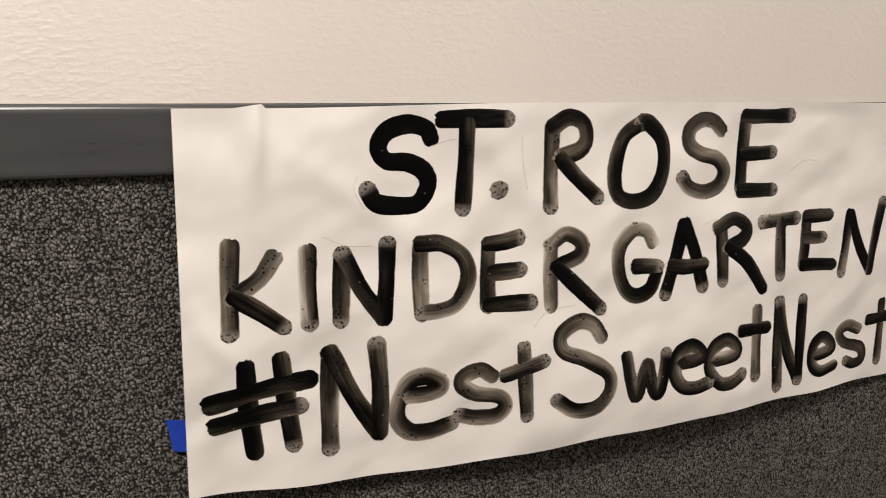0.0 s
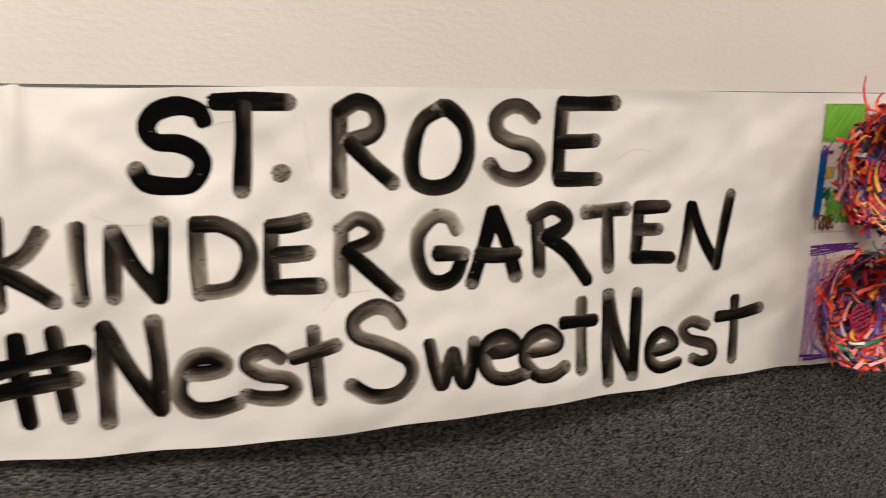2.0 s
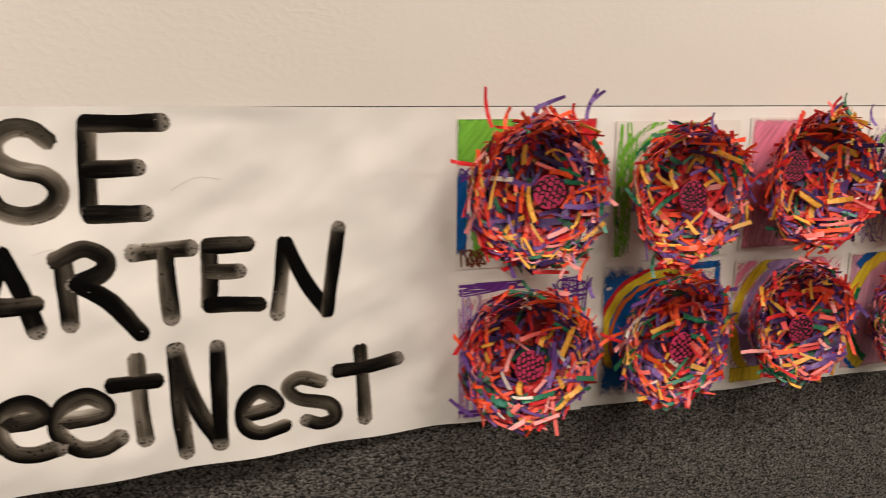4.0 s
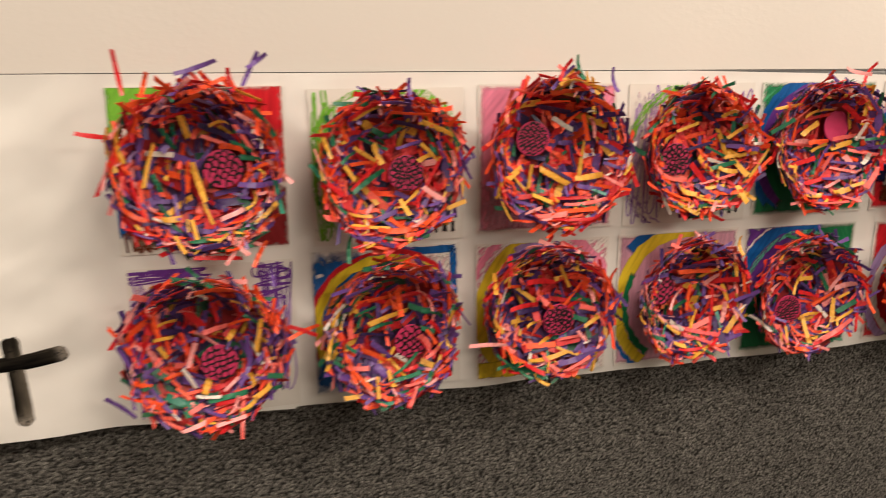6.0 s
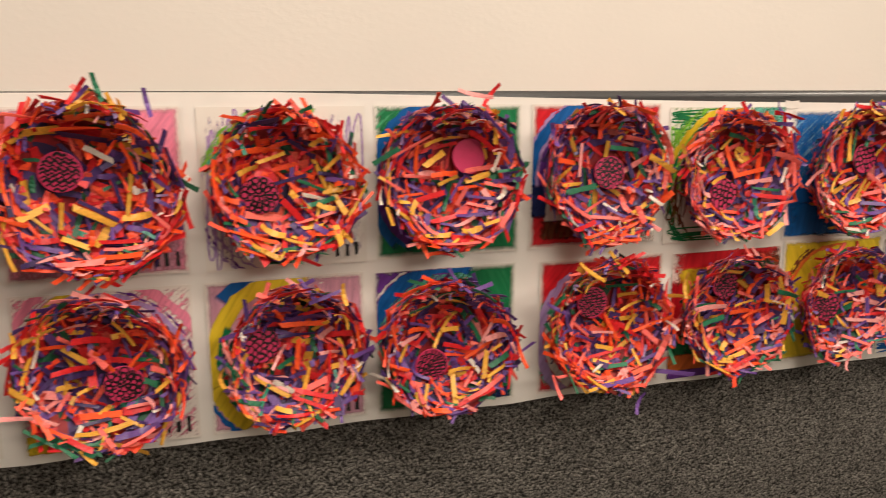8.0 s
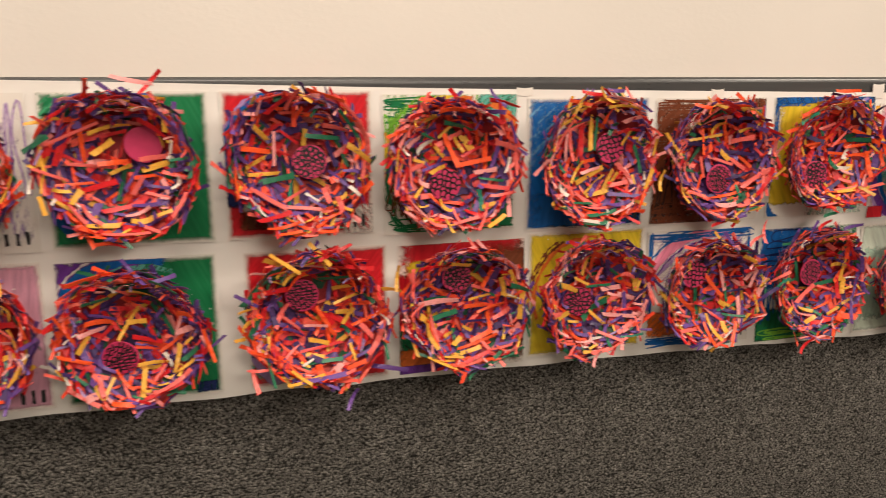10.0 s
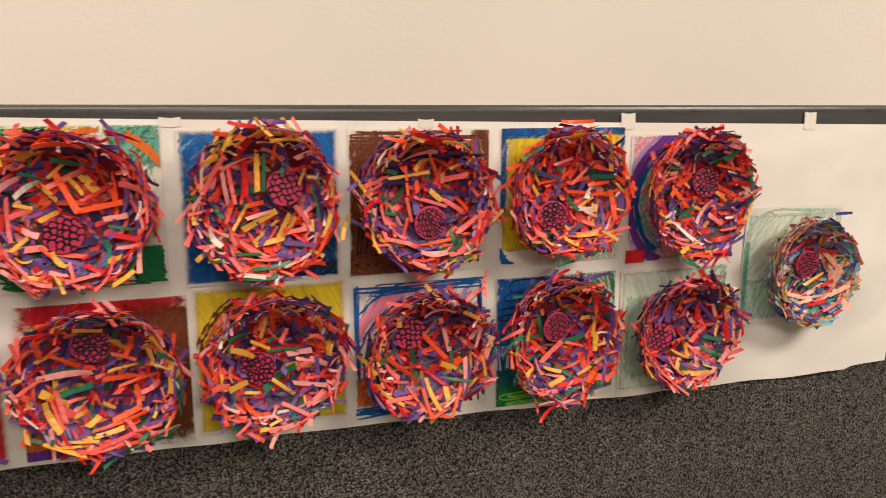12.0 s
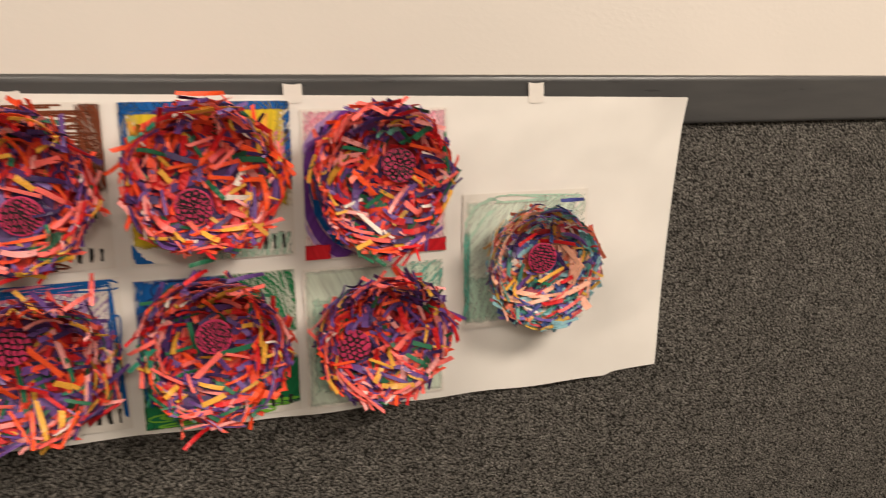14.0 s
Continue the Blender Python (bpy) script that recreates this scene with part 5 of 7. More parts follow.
nest(2.987, 1.073, 0.203, 0.212, 0.044, 9, 3.017, 1.091, 0, 0, 7)
nest(3.212, 1.067, 0.208, 0.205, 0.044, 10, 3.224, 1.033, 5, 0, 8)
nest(3.439, 1.071, 0.2, 0.205, 0.042, 8, 3.422, 1.033, 4, 0, 9)
nest(3.672, 1.06, 0.208, 0.21, 0.044, 8, 3.701, 1.077, 1, 0, 10)
nest(3.922, 0.914, 0.190, 0.202, 0.046, 3, 3.932, 0.923, 2, 1, 11)
nest(1.349, 0.847, 0.212, 0.218, 0.046, 20, 1.363, 0.823, 0, 0, 12)
nest(1.599, 0.847, 0.196, 0.214, 0.044, 12, 1.628, 0.825, 3, 0, 13)
nest(1.833, 0.857, 0.21, 0.208, 0.044, 10, 1.855, 0.836, 4, 0, 14)
nest(2.073, 0.855, 0.188, 0.202, 0.042, 6, 2.027, 0.87, 0, 0, 15)
nest(2.284, 0.846, 0.202, 0.21, 0.042, 6, 2.264, 0.815, 5, 0, 16)
nest(2.542, 0.853, 0.216, 0.21, 0.044, 16, 2.52, 0.885, 2, 0, 17)
nest(2.771, 0.849, 0.211, 0.207, 0.044, 8, 2.761, 0.895, 4, 0, 18)
nest(2.995, 0.849, 0.203, 0.206, 0.042, 6, 2.971, 0.838, 1, 0, 19)
nest(3.218, 0.838, 0.203, 0.196, 0.042, 8, 3.192, 0.868, 0, 0, 20)
nest(3.436, 0.84, 0.201, 0.21, 0.042, 10, 3.436, 0.854, 2, 0, 21)
nest(3.672, 0.829, 0.205, 0.2, 0.042, 10, 3.629, 0.816, 3, 0, 22)

#  the nest, colour, middle, turn and length of loose strips that stand out
stray(0, "red", 1.277, 1.2, -84, 0.053)
stray(0, "red", 1.243, 1.129, -11, 0.037)
stray(0, "purple", 1.426, 1.204, -117, 0.046)
stray(0, "purple", 1.363, 1.206, 20, 0.051)
stray(0, "red", 1.402, 1.191, -82, 0.029)
stray(0, "orange", 1.304, 1.186, -107, 0.031)
stray(0, "purple", 1.434, 1.213, 37, 0.03)
stray(12, "orange", 1.473, 0.867, 22, 0.045)
stray(12, "red", 1.472, 0.869, -22, 0.041)
stray(12, "purple", 1.438, 0.947, -88, 0.03)
stray(12, "red", 1.373, 0.974, -4, 0.058)
stray(12, "orange", 1.424, 0.976, 61, 0.037)
stray(12, "purple", 1.242, 0.789, -42, 0.045)
stray(14, "pink", 1.728, 0.822, -6, 0.058)
stray(1, "green", 1.538, 0.974, 83, 0.038)
stray(1, "purple", 1.623, 1.178, -87, 0.028)
stray(4, "pink", 2.314, 1.196, -10, 0.051)
stray(4, "red", 2.336, 1.194, -131, 0.04)
stray(2, "green", 1.859, 1.204, -77, 0.034)
stray(2, "purple", 1.911, 1.187, -81, 0.034)
stray(2, "red", 1.837, 1.2, -124, 0.036)
stray(17, "purple", 2.584, 0.73, -119, 0.036)
stray(17, "purple", 2.438, 0.894, -33, 0.036)
stray(17, "yellow", 2.494, 0.943, -38, 0.051)
stray(17, "yellow", 2.656, 0.91, -100, 0.039)
stray(21, "red", 3.403, 0.73, -145, 0.042)
stray(21, "purple", 3.478, 0.942, 8, 0.048)
stray(21, "red", 3.417, 0.948, 29, 0.034)
stray(9, "orange", 3.438, 1.177, 1, 0.057)
stray(9, "purple", 3.429, 1.167, 9, 0.036)
stray(9, "green", 3.425, 0.966, 10, 0.032)
stray(10, "green", 3.655, 0.953, -43, 0.032)
stray(11, "blue", 3.956, 1.018, 1, 0.042)
stray(6, "purple", 2.811, 1.17, -46, 0.036)
stray(7, "red", 2.962, 1.176, -9, 0.036)
stray(7, "purple", 3.002, 1.18, -5, 0.03)
stray(8, "orange", 3.247, 1.156, -71, 0.032)
stray(15, "yellow", 2.133, 0.94, -85, 0.03)
stray(19, "pink", 2.987, 0.75, 56, 0.03)
stray(7, "yellow", 3.091, 1.038, -108, 0.035)
stray(16, "orange", 2.385, 0.834, -73, 0.05)
stray(20, "coral", 3.296, 0.944, 84, 0.040)
stray(20, "coral", 3.279, 0.930, 30, 0.036)

#  the upper strips of each nest: colour, middle, slope and length
laid(0, "yellow", 1.290, 1.091, 73, 56)
laid(0, "orange", 1.325, 1.077, -20, 44)
laid(0, "orange", 1.343, 1.074, 86, 40)
laid(0, "yellow", 1.355, 1.067, -76, 53)
laid(0, "yellow", 1.366, 1.018, -66, 33)
laid(0, "green", 1.305, 1.067, -68, 24)
laid(0, "green", 1.319, 1.127, -64, 34)
laid(0, "yellow", 1.342, 1.144, -76, 36)
laid(0, "yellow", 1.390, 1.148, 2, 26)
laid(0, "dark", 1.387, 1.128, -23, 58)
laid(0, "dark", 1.336, 1.055, 87, 57)
laid(0, "white", 1.312, 1.103, -5, 33)
laid(0, "coral", 1.377, 1.119, -20, 32)
laid(0, "orange", 1.407, 1.113, -16, 33)
laid(0, "green", 1.419, 1.115, -22, 32)
laid(0, "green", 1.429, 1.097, -8, 33)
laid(0, "orange", 1.441, 1.087, 24, 36)
laid(0, "coral", 1.425, 1.118, -60, 56)
laid(0, "purple", 1.425, 1.136, -52, 50)
laid(0, "green", 1.448, 1.147, -53, 41)
laid(0, "red", 1.331, 1.159, 17, 54)
laid(0, "orange", 1.344, 1.175, 26, 51)
laid(0, "orange", 1.255, 1.071, -78, 55)
laid(0, "orange", 1.268, 1.032, -41, 40)
laid(0, "red", 1.276, 1.048, -76, 56)
laid(0, "yellow", 1.316, 1.016, -3, 24)
laid(0, "yellow", 1.346, 1.001, -76, 32)
laid(0, "pink", 1.399, 1.018, 24, 32)
laid(0, "orange", 1.416, 1.013, 27, 41)
laid(0, "yellow", 1.444, 1.025, 44, 38)
laid(0, "green", 1.349, 0.988, 2, 23)
laid(0, "dark", 1.374, 0.982, 8, 36)
laid(0, "yellow", 1.328, 0.986, -58, 29)
laid(0, "purple", 1.433, 1.059, 5, 43)
laid(0, "purple", 1.323, 1.029, -81, 35)
laid(0, "orange", 1.294, 1.177, 12, 33)
laid(0, "yellow", 1.427, 1.180, -21, 34)
laid(1, "red", 1.573, 1.167, 19, 82)
laid(1, "yellow", 1.569, 1.160, 27, 49)
laid(1, "purple", 1.606, 1.171, -3, 39)
laid(1, "orange", 1.627, 1.156, -2, 59)
laid(1, "yellow", 1.623, 1.127, 74, 47)
laid(1, "yellow", 1.567, 1.095, -33, 35)
laid(1, "yellow", 1.585, 1.094, -69, 30)
laid(1, "green", 1.539, 1.095, 32, 34)
laid(1, "yellow", 1.540, 1.070, -58, 26)
laid(1, "red", 1.567, 1.065, 43, 52)
laid(1, "green", 1.571, 1.059, 35, 52)
laid(1, "orange", 1.567, 1.083, 6, 39)
laid(1, "green", 1.586, 1.123, -31, 18)
laid(1, "green", 1.610, 1.123, 34, 22)
laid(1, "dark", 1.631, 1.139, -14, 46)
laid(1, "purple", 1.627, 1.105, 16, 36)
laid(1, "yellow", 1.650, 1.088, 27, 23)
laid(1, "yellow", 1.663, 1.098, -49, 33)
laid(1, "pink", 1.663, 1.081, 12, 26)
laid(1, "red", 1.667, 1.067, 66, 43)
laid(1, "pink", 1.667, 1.033, -33, 39)
laid(1, "yellow", 1.630, 1.026, 39, 35)
laid(1, "yellow", 1.623, 1.014, -63, 28)
laid(1, "dark", 1.673, 1.132, -79, 36)
laid(1, "yellow", 1.667, 1.135, -23, 48)
laid(1, "red", 1.691, 1.102, -62, 47)
laid(1, "green", 1.688, 1.121, -55, 30)
laid(1, "yellow", 1.701, 1.046, 86, 31)
laid(1, "yellow", 1.692, 1.022, 27, 29)
laid(1, "yellow", 1.567, 0.992, -10, 56)
laid(1, "orange", 1.605, 0.984, 1, 53)
laid(1, "yellow", 1.551, 1.008, -13, 33)
laid(1, "purple", 1.591, 1.004, 16, 38)
laid(1, "purple", 1.597, 0.993, -30, 41)
laid(1, "orange", 1.607, 0.993, -31, 26)
laid(1, "pink", 1.639, 0.994, 36, 26)
laid(1, "orange", 1.651, 0.997, 36, 26)
laid(1, "purple", 1.669, 1.023, 23, 27)
laid(1, "red", 1.514, 1.051, -46, 30)
laid(1, "orange", 1.510, 1.089, 51, 30)
laid(1, "orange", 1.529, 1.135, -72, 39)
laid(1, "green", 1.516, 1.029, -49, 36)
laid(1, "coral", 1.507, 1.012, -18, 25)
laid(2, "yellow", 1.803, 1.052, 84, 41)
laid(2, "yellow", 1.840, 1.054, -29, 51)
laid(2, "dark", 1.845, 1.060, -31, 51)
laid(2, "white", 1.851, 1.128, -30, 36)
laid(2, "orange", 1.864, 1.136, 51, 40)
laid(2, "orange", 1.890, 1.128, -70, 41)
laid(2, "yellow", 1.881, 1.078, 81, 51)
laid(2, "dark", 1.832, 1.155, -9, 61)
laid(2, "dark", 1.868, 1.080, -75, 39)
laid(2, "dark", 1.866, 1.119, 34, 32)
laid(2, "purple", 1.861, 1.028, -87, 23)
laid(2, "orange", 1.853, 1.183, 4, 61)
laid(2, "yellow", 1.851, 1.177, -10, 50)
laid(2, "dark", 1.913, 1.148, 9, 41)
laid(2, "pink", 1.900, 1.129, -71, 31)
laid(2, "red", 1.920, 1.107, -34, 48)
laid(2, "orange", 1.929, 1.118, -66, 34)
laid(2, "purple", 1.925, 1.095, -32, 38)
laid(2, "purple", 1.928, 1.067, -21, 27)
laid(2, "yellow", 1.898, 1.048, 12, 39)
laid(2, "coral", 1.921, 1.047, -34, 52)
laid(2, "purple", 1.895, 1.032, -10, 34)
laid(2, "teal", 1.906, 1.027, -27, 24)
laid(2, "red", 1.864, 1.016, 2, 61)
laid(2, "coral", 1.884, 1.009, 10, 60)
laid(2, "orange", 1.867, 0.999, 3, 60)
laid(2, "red", 1.857, 0.987, 0, 55)
laid(2, "yellow", 1.816, 1.016, -25, 33)
laid(2, "yellow", 1.778, 1.044, -45, 29)
laid(2, "orange", 1.835, 1.018, 87, 23)
laid(2, "yellow", 1.744, 1.016, -73, 47)
laid(2, "coral", 1.822, 0.994, 0, 53)
laid(2, "pink", 1.785, 1.003, 3, 45)
laid(2, "dark", 1.777, 1.002, 10, 44)
laid(2, "orange", 1.744, 1.103, 87, 51)
laid(2, "dark", 1.748, 1.085, -89, 48)
laid(2, "orange", 1.744, 1.057, -32, 54)
laid(2, "yellow", 1.770, 1.059, 23, 40)
laid(2, "orange", 1.829, 1.167, 2, 53)
laid(2, "orange", 1.903, 1.163, -32, 42)
laid(3, "orange", 2.029, 1.134, -2, 80)
laid(3, "yellow", 2.051, 1.118, 19, 37)
laid(3, "yellow", 2.014, 1.107, 17, 30)
laid(3, "dark", 2.075, 1.090, 14, 42)
laid(3, "yellow", 2.119, 1.094, -68, 50)
laid(3, "yellow", 2.144, 1.075, 15, 46)
laid(3, "yellow", 2.140, 1.059, -59, 46)
laid(3, "dark", 2.131, 1.097, -9, 31)
laid(3, "purple", 2.144, 1.088, -10, 47)
laid(3, "green", 2.104, 1.080, -24, 45)
laid(3, "green", 2.116, 1.055, 17, 46)
laid(3, "white", 2.107, 1.065, -16, 37)
laid(3, "yellow", 2.085, 1.062, -47, 34)
laid(3, "orange", 2.076, 1.082, -54, 24)
laid(3, "dark", 2.093, 1.135, -36, 41)
laid(3, "red", 2.094, 1.052, -54, 34)
laid(3, "yellow", 2.113, 1.146, 36, 23)
laid(3, "yellow", 2.135, 1.115, 49, 35)
laid(3, "red", 2.078, 1.046, -49, 46)
laid(3, "yellow", 2.112, 1.040, 73, 22)
laid(3, "yellow", 2.127, 1.048, -11, 27)
laid(3, "coral", 2.110, 1.034, 17, 54)
laid(3, "orange", 2.123, 1.014, 10, 33)
laid(3, "yellow", 2.146, 1.011, -48, 26)
laid(3, "yellow", 2.136, 1.012, -80, 32)
laid(3, "coral", 1.975, 1.069, -59, 40)
laid(3, "orange", 1.990, 1.067, -23, 26)
laid(3, "green", 1.992, 1.083, -64, 29)
laid(3, "orange", 1.999, 1.040, -31, 25)
laid(3, "orange", 2.019, 1.014, -20, 68)
laid(3, "yellow", 2.044, 1.016, -25, 33)
laid(3, "yellow", 2.080, 1.002, -13, 38)
laid(3, "yellow", 2.035, 0.995, -29, 41)
laid(3, "orange", 2.016, 0.997, -24, 34)
laid(3, "red", 2.061, 1.006, 88, 43)
laid(3, "pink", 2.082, 0.990, 45, 23)
laid(3, "purple", 2.114, 1.018, -27, 23)
laid(3, "red", 2.045, 1.165, -1, 49)
laid(3, "dark", 2.032, 1.171, 12, 55)
laid(3, "red", 2.089, 1.167, -6, 45)
laid(3, "orange", 1.986, 1.135, -87, 54)
laid(4, "coral", 2.228, 1.135, 25, 94)
laid(4, "orange", 2.239, 1.115, -89, 44)
laid(4, "yellow", 2.277, 1.143, 10, 54)
laid(4, "yellow", 2.268, 1.110, 35, 33)
laid(4, "coral", 2.241, 1.088, -7, 66)
laid(4, "red", 2.256, 1.058, 14, 54)
laid(4, "orange", 2.234, 1.061, 0, 103)
laid(4, "orange", 2.280, 1.090, 5, 38)
laid(4, "yellow", 2.288, 1.081, 23, 30)
laid(4, "yellow", 2.340, 1.085, 16, 49)
laid(4, "white", 2.361, 1.107, 76, 32)
laid(4, "coral", 2.337, 1.096, 7, 50)
laid(4, "green", 2.378, 1.096, 14, 34)
laid(4, "purple", 2.375, 1.080, 11, 43)
laid(4, "coral", 2.366, 1.071, -12, 43)
laid(4, "pink", 2.349, 1.054, -65, 25)
laid(4, "coral", 2.338, 1.040, -10, 39)
laid(4, "white", 2.369, 1.059, 63, 20)
laid(4, "purple", 2.341, 1.052, -5, 42)
laid(4, "purple", 2.327, 1.026, 6, 50)
laid(4, "yellow", 2.341, 1.014, 19, 36)
laid(4, "coral", 2.370, 1.029, 58, 38)
laid(4, "pink", 2.309, 1.015, 21, 33)
laid(4, "red", 2.288, 1.023, 10, 55)
laid(4, "green", 2.285, 1.051, 70, 27)
laid(4, "coral", 2.308, 1.058, 59, 29)
laid(4, "coral", 2.322, 0.997, -18, 44)
laid(4, "yellow", 2.317, 1.004, 10, 28)
laid(4, "coral", 2.293, 0.988, -1, 62)
laid(4, "yellow", 2.261, 1.002, -4, 42)
laid(4, "purple", 2.288, 1.013, -13, 28)
laid(4, "coral", 2.229, 1.020, -52, 33)
laid(4, "coral", 2.245, 1.014, -45, 36)
laid(4, "yellow", 2.225, 1.042, 55, 26)
laid(4, "white", 2.175, 1.066, 78, 24)
laid(4, "yellow", 2.187, 1.036, -77, 26)
laid(4, "coral", 2.199, 1.078, -30, 53)
laid(4, "red", 2.283, 1.181, 19, 59)
laid(4, "dark", 2.307, 1.159, 4, 46)
laid(4, "red", 2.338, 1.142, -38, 42)
laid(4, "purple", 2.352, 1.160, -45, 57)
laid(4, "dark", 2.364, 1.167, -30, 34)
laid(5, "red", 2.492, 1.173, 38, 41)
laid(5, "orange", 2.558, 1.152, -15, 43)
laid(5, "orange", 2.564, 1.183, -16, 55)
laid(5, "coral", 2.598, 1.163, -47, 57)
laid(5, "coral", 2.623, 1.123, -70, 47)
laid(5, "green", 2.601, 1.140, -56, 53)
laid(5, "yellow", 2.469, 1.127, -48, 49)
laid(5, "pink", 2.490, 1.103, 88, 49)
laid(5, "yellow", 2.464, 1.088, 25, 49)
laid(5, "yellow", 2.466, 1.066, -1, 53)
laid(5, "green", 2.491, 1.060, 10, 51)
laid(5, "coral", 2.511, 1.033, 30, 49)
laid(5, "orange", 2.458, 1.104, -11, 50)
laid(5, "red", 2.511, 1.119, -37, 31)
laid(5, "green", 2.557, 1.118, -6, 49)
laid(5, "red", 2.600, 1.109, 68, 31)
laid(5, "yellow", 2.614, 1.098, -41, 43)
laid(5, "pink", 2.609, 1.088, -79, 33)
laid(5, "coral", 2.619, 1.071, 83, 25)
laid(5, "purple", 2.606, 1.069, 6, 26)
laid(5, "dark", 2.571, 1.094, -71, 39)
laid(5, "white", 2.607, 1.038, -45, 24)
laid(5, "orange", 2.622, 1.044, 48, 25)
laid(5, "white", 2.543, 1.026, -34, 24)
laid(5, "coral", 2.566, 1.027, -68, 26)
laid(5, "yellow", 2.587, 1.014, -22, 37)
laid(5, "yellow", 2.585, 1.025, 36, 24)
laid(5, "coral", 2.532, 1.010, -6, 57)
laid(5, "coral", 2.472, 1.028, -33, 60)
laid(5, "orange", 2.492, 0.988, 6, 53)
laid(5, "red", 2.481, 1.002, 8, 55)
laid(5, "yellow", 2.558, 1.144, 53, 18)
laid(5, "yellow", 2.533, 1.118, 81, 24)
laid(5, "orange", 2.500, 0.978, 3, 39)
laid(5, "coral", 2.585, 1.014, -85, 28)
laid(5, "purple", 2.550, 1.017, -31, 31)
laid(5, "coral", 2.582, 1.136, -16, 41)
laid(5, "pink", 2.571, 1.056, -20, 30)
laid(5, "orange", 2.428, 1.058, -86, 44)
laid(6, "coral", 2.696, 1.167, -38, 29)
laid(6, "orange", 2.750, 1.164, -5, 56)
laid(6, "dark", 2.747, 1.157, -4, 72)
laid(6, "green", 2.762, 1.138, -17, 48)
laid(6, "yellow", 2.742, 1.123, 42, 31)
laid(6, "yellow", 2.729, 1.096, -48, 30)
laid(6, "yellow", 2.761, 1.103, -55, 28)
laid(6, "orange", 2.750, 1.094, -65, 55)
laid(6, "red", 2.790, 1.095, 24, 53)
laid(6, "orange", 2.786, 1.075, 10, 57)
laid(6, "green", 2.711, 1.120, -25, 36)
laid(6, "white", 2.700, 1.105, 33, 35)
laid(6, "coral", 2.678, 1.063, -89, 55)
laid(6, "pink", 2.682, 1.112, 30, 30)
laid(6, "yellow", 2.696, 1.079, -19, 22)
laid(6, "coral", 2.690, 1.070, 16, 27)
laid(6, "purple", 2.721, 1.070, 18, 38)
laid(6, "yellow", 2.728, 1.066, 29, 25)
laid(6, "yellow", 2.688, 1.029, 38, 30)
laid(6, "coral", 2.699, 1.022, -1, 52)
laid(6, "orange", 2.723, 1.012, -41, 32)
laid(6, "yellow", 2.734, 1.002, -45, 26)
laid(6, "coral", 2.752, 0.988, -71, 32)
laid(6, "red", 2.781, 0.992, -18, 29)
laid(6, "coral", 2.766, 0.982, 11, 42)
laid(6, "yellow", 2.817, 0.981, 35, 32)
laid(6, "coral", 2.831, 1.024, 16, 39)
laid(6, "pink", 2.811, 1.060, 12, 37)
laid(6, "green", 2.818, 1.046, -5, 40)
laid(6, "red", 2.821, 1.034, -5, 49)
laid(6, "coral", 2.852, 1.073, -87, 34)
laid(6, "coral", 2.841, 1.103, -29, 40)
laid(6, "purple", 2.845, 1.126, -69, 36)
laid(6, "red", 2.829, 1.172, -17, 45)
laid(6, "yellow", 2.652, 1.085, 86, 32)
laid(6, "red", 2.682, 1.153, 18, 25)
laid(6, "coral", 2.710, 0.981, -24, 34)
laid(6, "pink", 2.700, 1.042, -30, 20)
laid(6, "dark", 2.787, 1.027, -56, 33)
laid(6, "yellow", 2.808, 1.005, 18, 21)
laid(6, "orange", 2.843, 1.147, -41, 20)
laid(7, "yellow", 2.981, 1.115, 88, 55)
laid(7, "green", 2.990, 1.113, 87, 52)
laid(7, "pink", 2.933, 1.100, -81, 59)
laid(7, "coral", 2.947, 1.098, -81, 53)
laid(7, "red", 2.965, 1.106, 90, 52)
laid(7, "orange", 3.005, 1.149, 80, 30)
laid(7, "coral", 3.022, 1.130, -55, 25)
laid(7, "yellow", 3.046, 1.111, 74, 28)
laid(7, "green", 3.022, 1.130, 71, 25)
laid(7, "green", 3.064, 1.073, -78, 45)
laid(7, "dark", 3.069, 1.073, -82, 37)
laid(7, "pink", 3.052, 1.043, -73, 31)
laid(7, "coral", 3.046, 1.051, -55, 36)
laid(7, "yellow", 2.957, 1.054, 60, 40)
laid(7, "orange", 2.976, 1.071, 12, 24)
laid(7, "pink", 2.981, 1.056, 15, 34)
laid(7, "yellow", 2.982, 1.048, 29, 52)
laid(7, "yellow", 2.989, 1.033, 42, 45)
laid(7, "purple", 2.989, 1.027, 58, 31)
laid(7, "coral", 2.997, 1.027, 58, 31)
laid(7, "yellow", 3.012, 1.036, 63, 45)
laid(7, "yellow", 3.018, 1.032, 57, 46)
laid(7, "yellow", 2.994, 1.012, 12, 39)
laid(7, "red", 3.031, 1.038, 38, 31)
laid(7, "coral", 3.032, 1.028, 12, 37)
laid(7, "red", 3.040, 1.017, -31, 30)
laid(7, "purple", 3.038, 1.010, -4, 51)
laid(7, "coral", 2.940, 1.023, -75, 25)
laid(7, "white", 2.912, 1.027, -59, 29)
laid(7, "coral", 2.916, 1.036, -35, 40)
laid(7, "coral", 2.885, 1.034, 53, 34)
laid(7, "coral", 2.899, 1.065, 2, 43)
laid(7, "pink", 2.894, 1.079, 55, 23)
laid(7, "green", 2.918, 1.066, -64, 29)
laid(7, "coral", 2.915, 1.117, 60, 56)
laid(7, "coral", 2.952, 1.135, 20, 47)
laid(7, "yellow", 2.916, 1.140, 29, 20)
laid(7, "green", 2.949, 1.135, 21, 26)
laid(7, "yellow", 2.896, 1.004, 28, 32)
laid(7, "coral", 2.905, 1.018, -4, 35)
laid(7, "coral", 2.970, 1.002, -33, 43)
laid(7, "green", 2.961, 0.998, -7, 39)
laid(7, "coral", 2.943, 0.988, -51, 23)
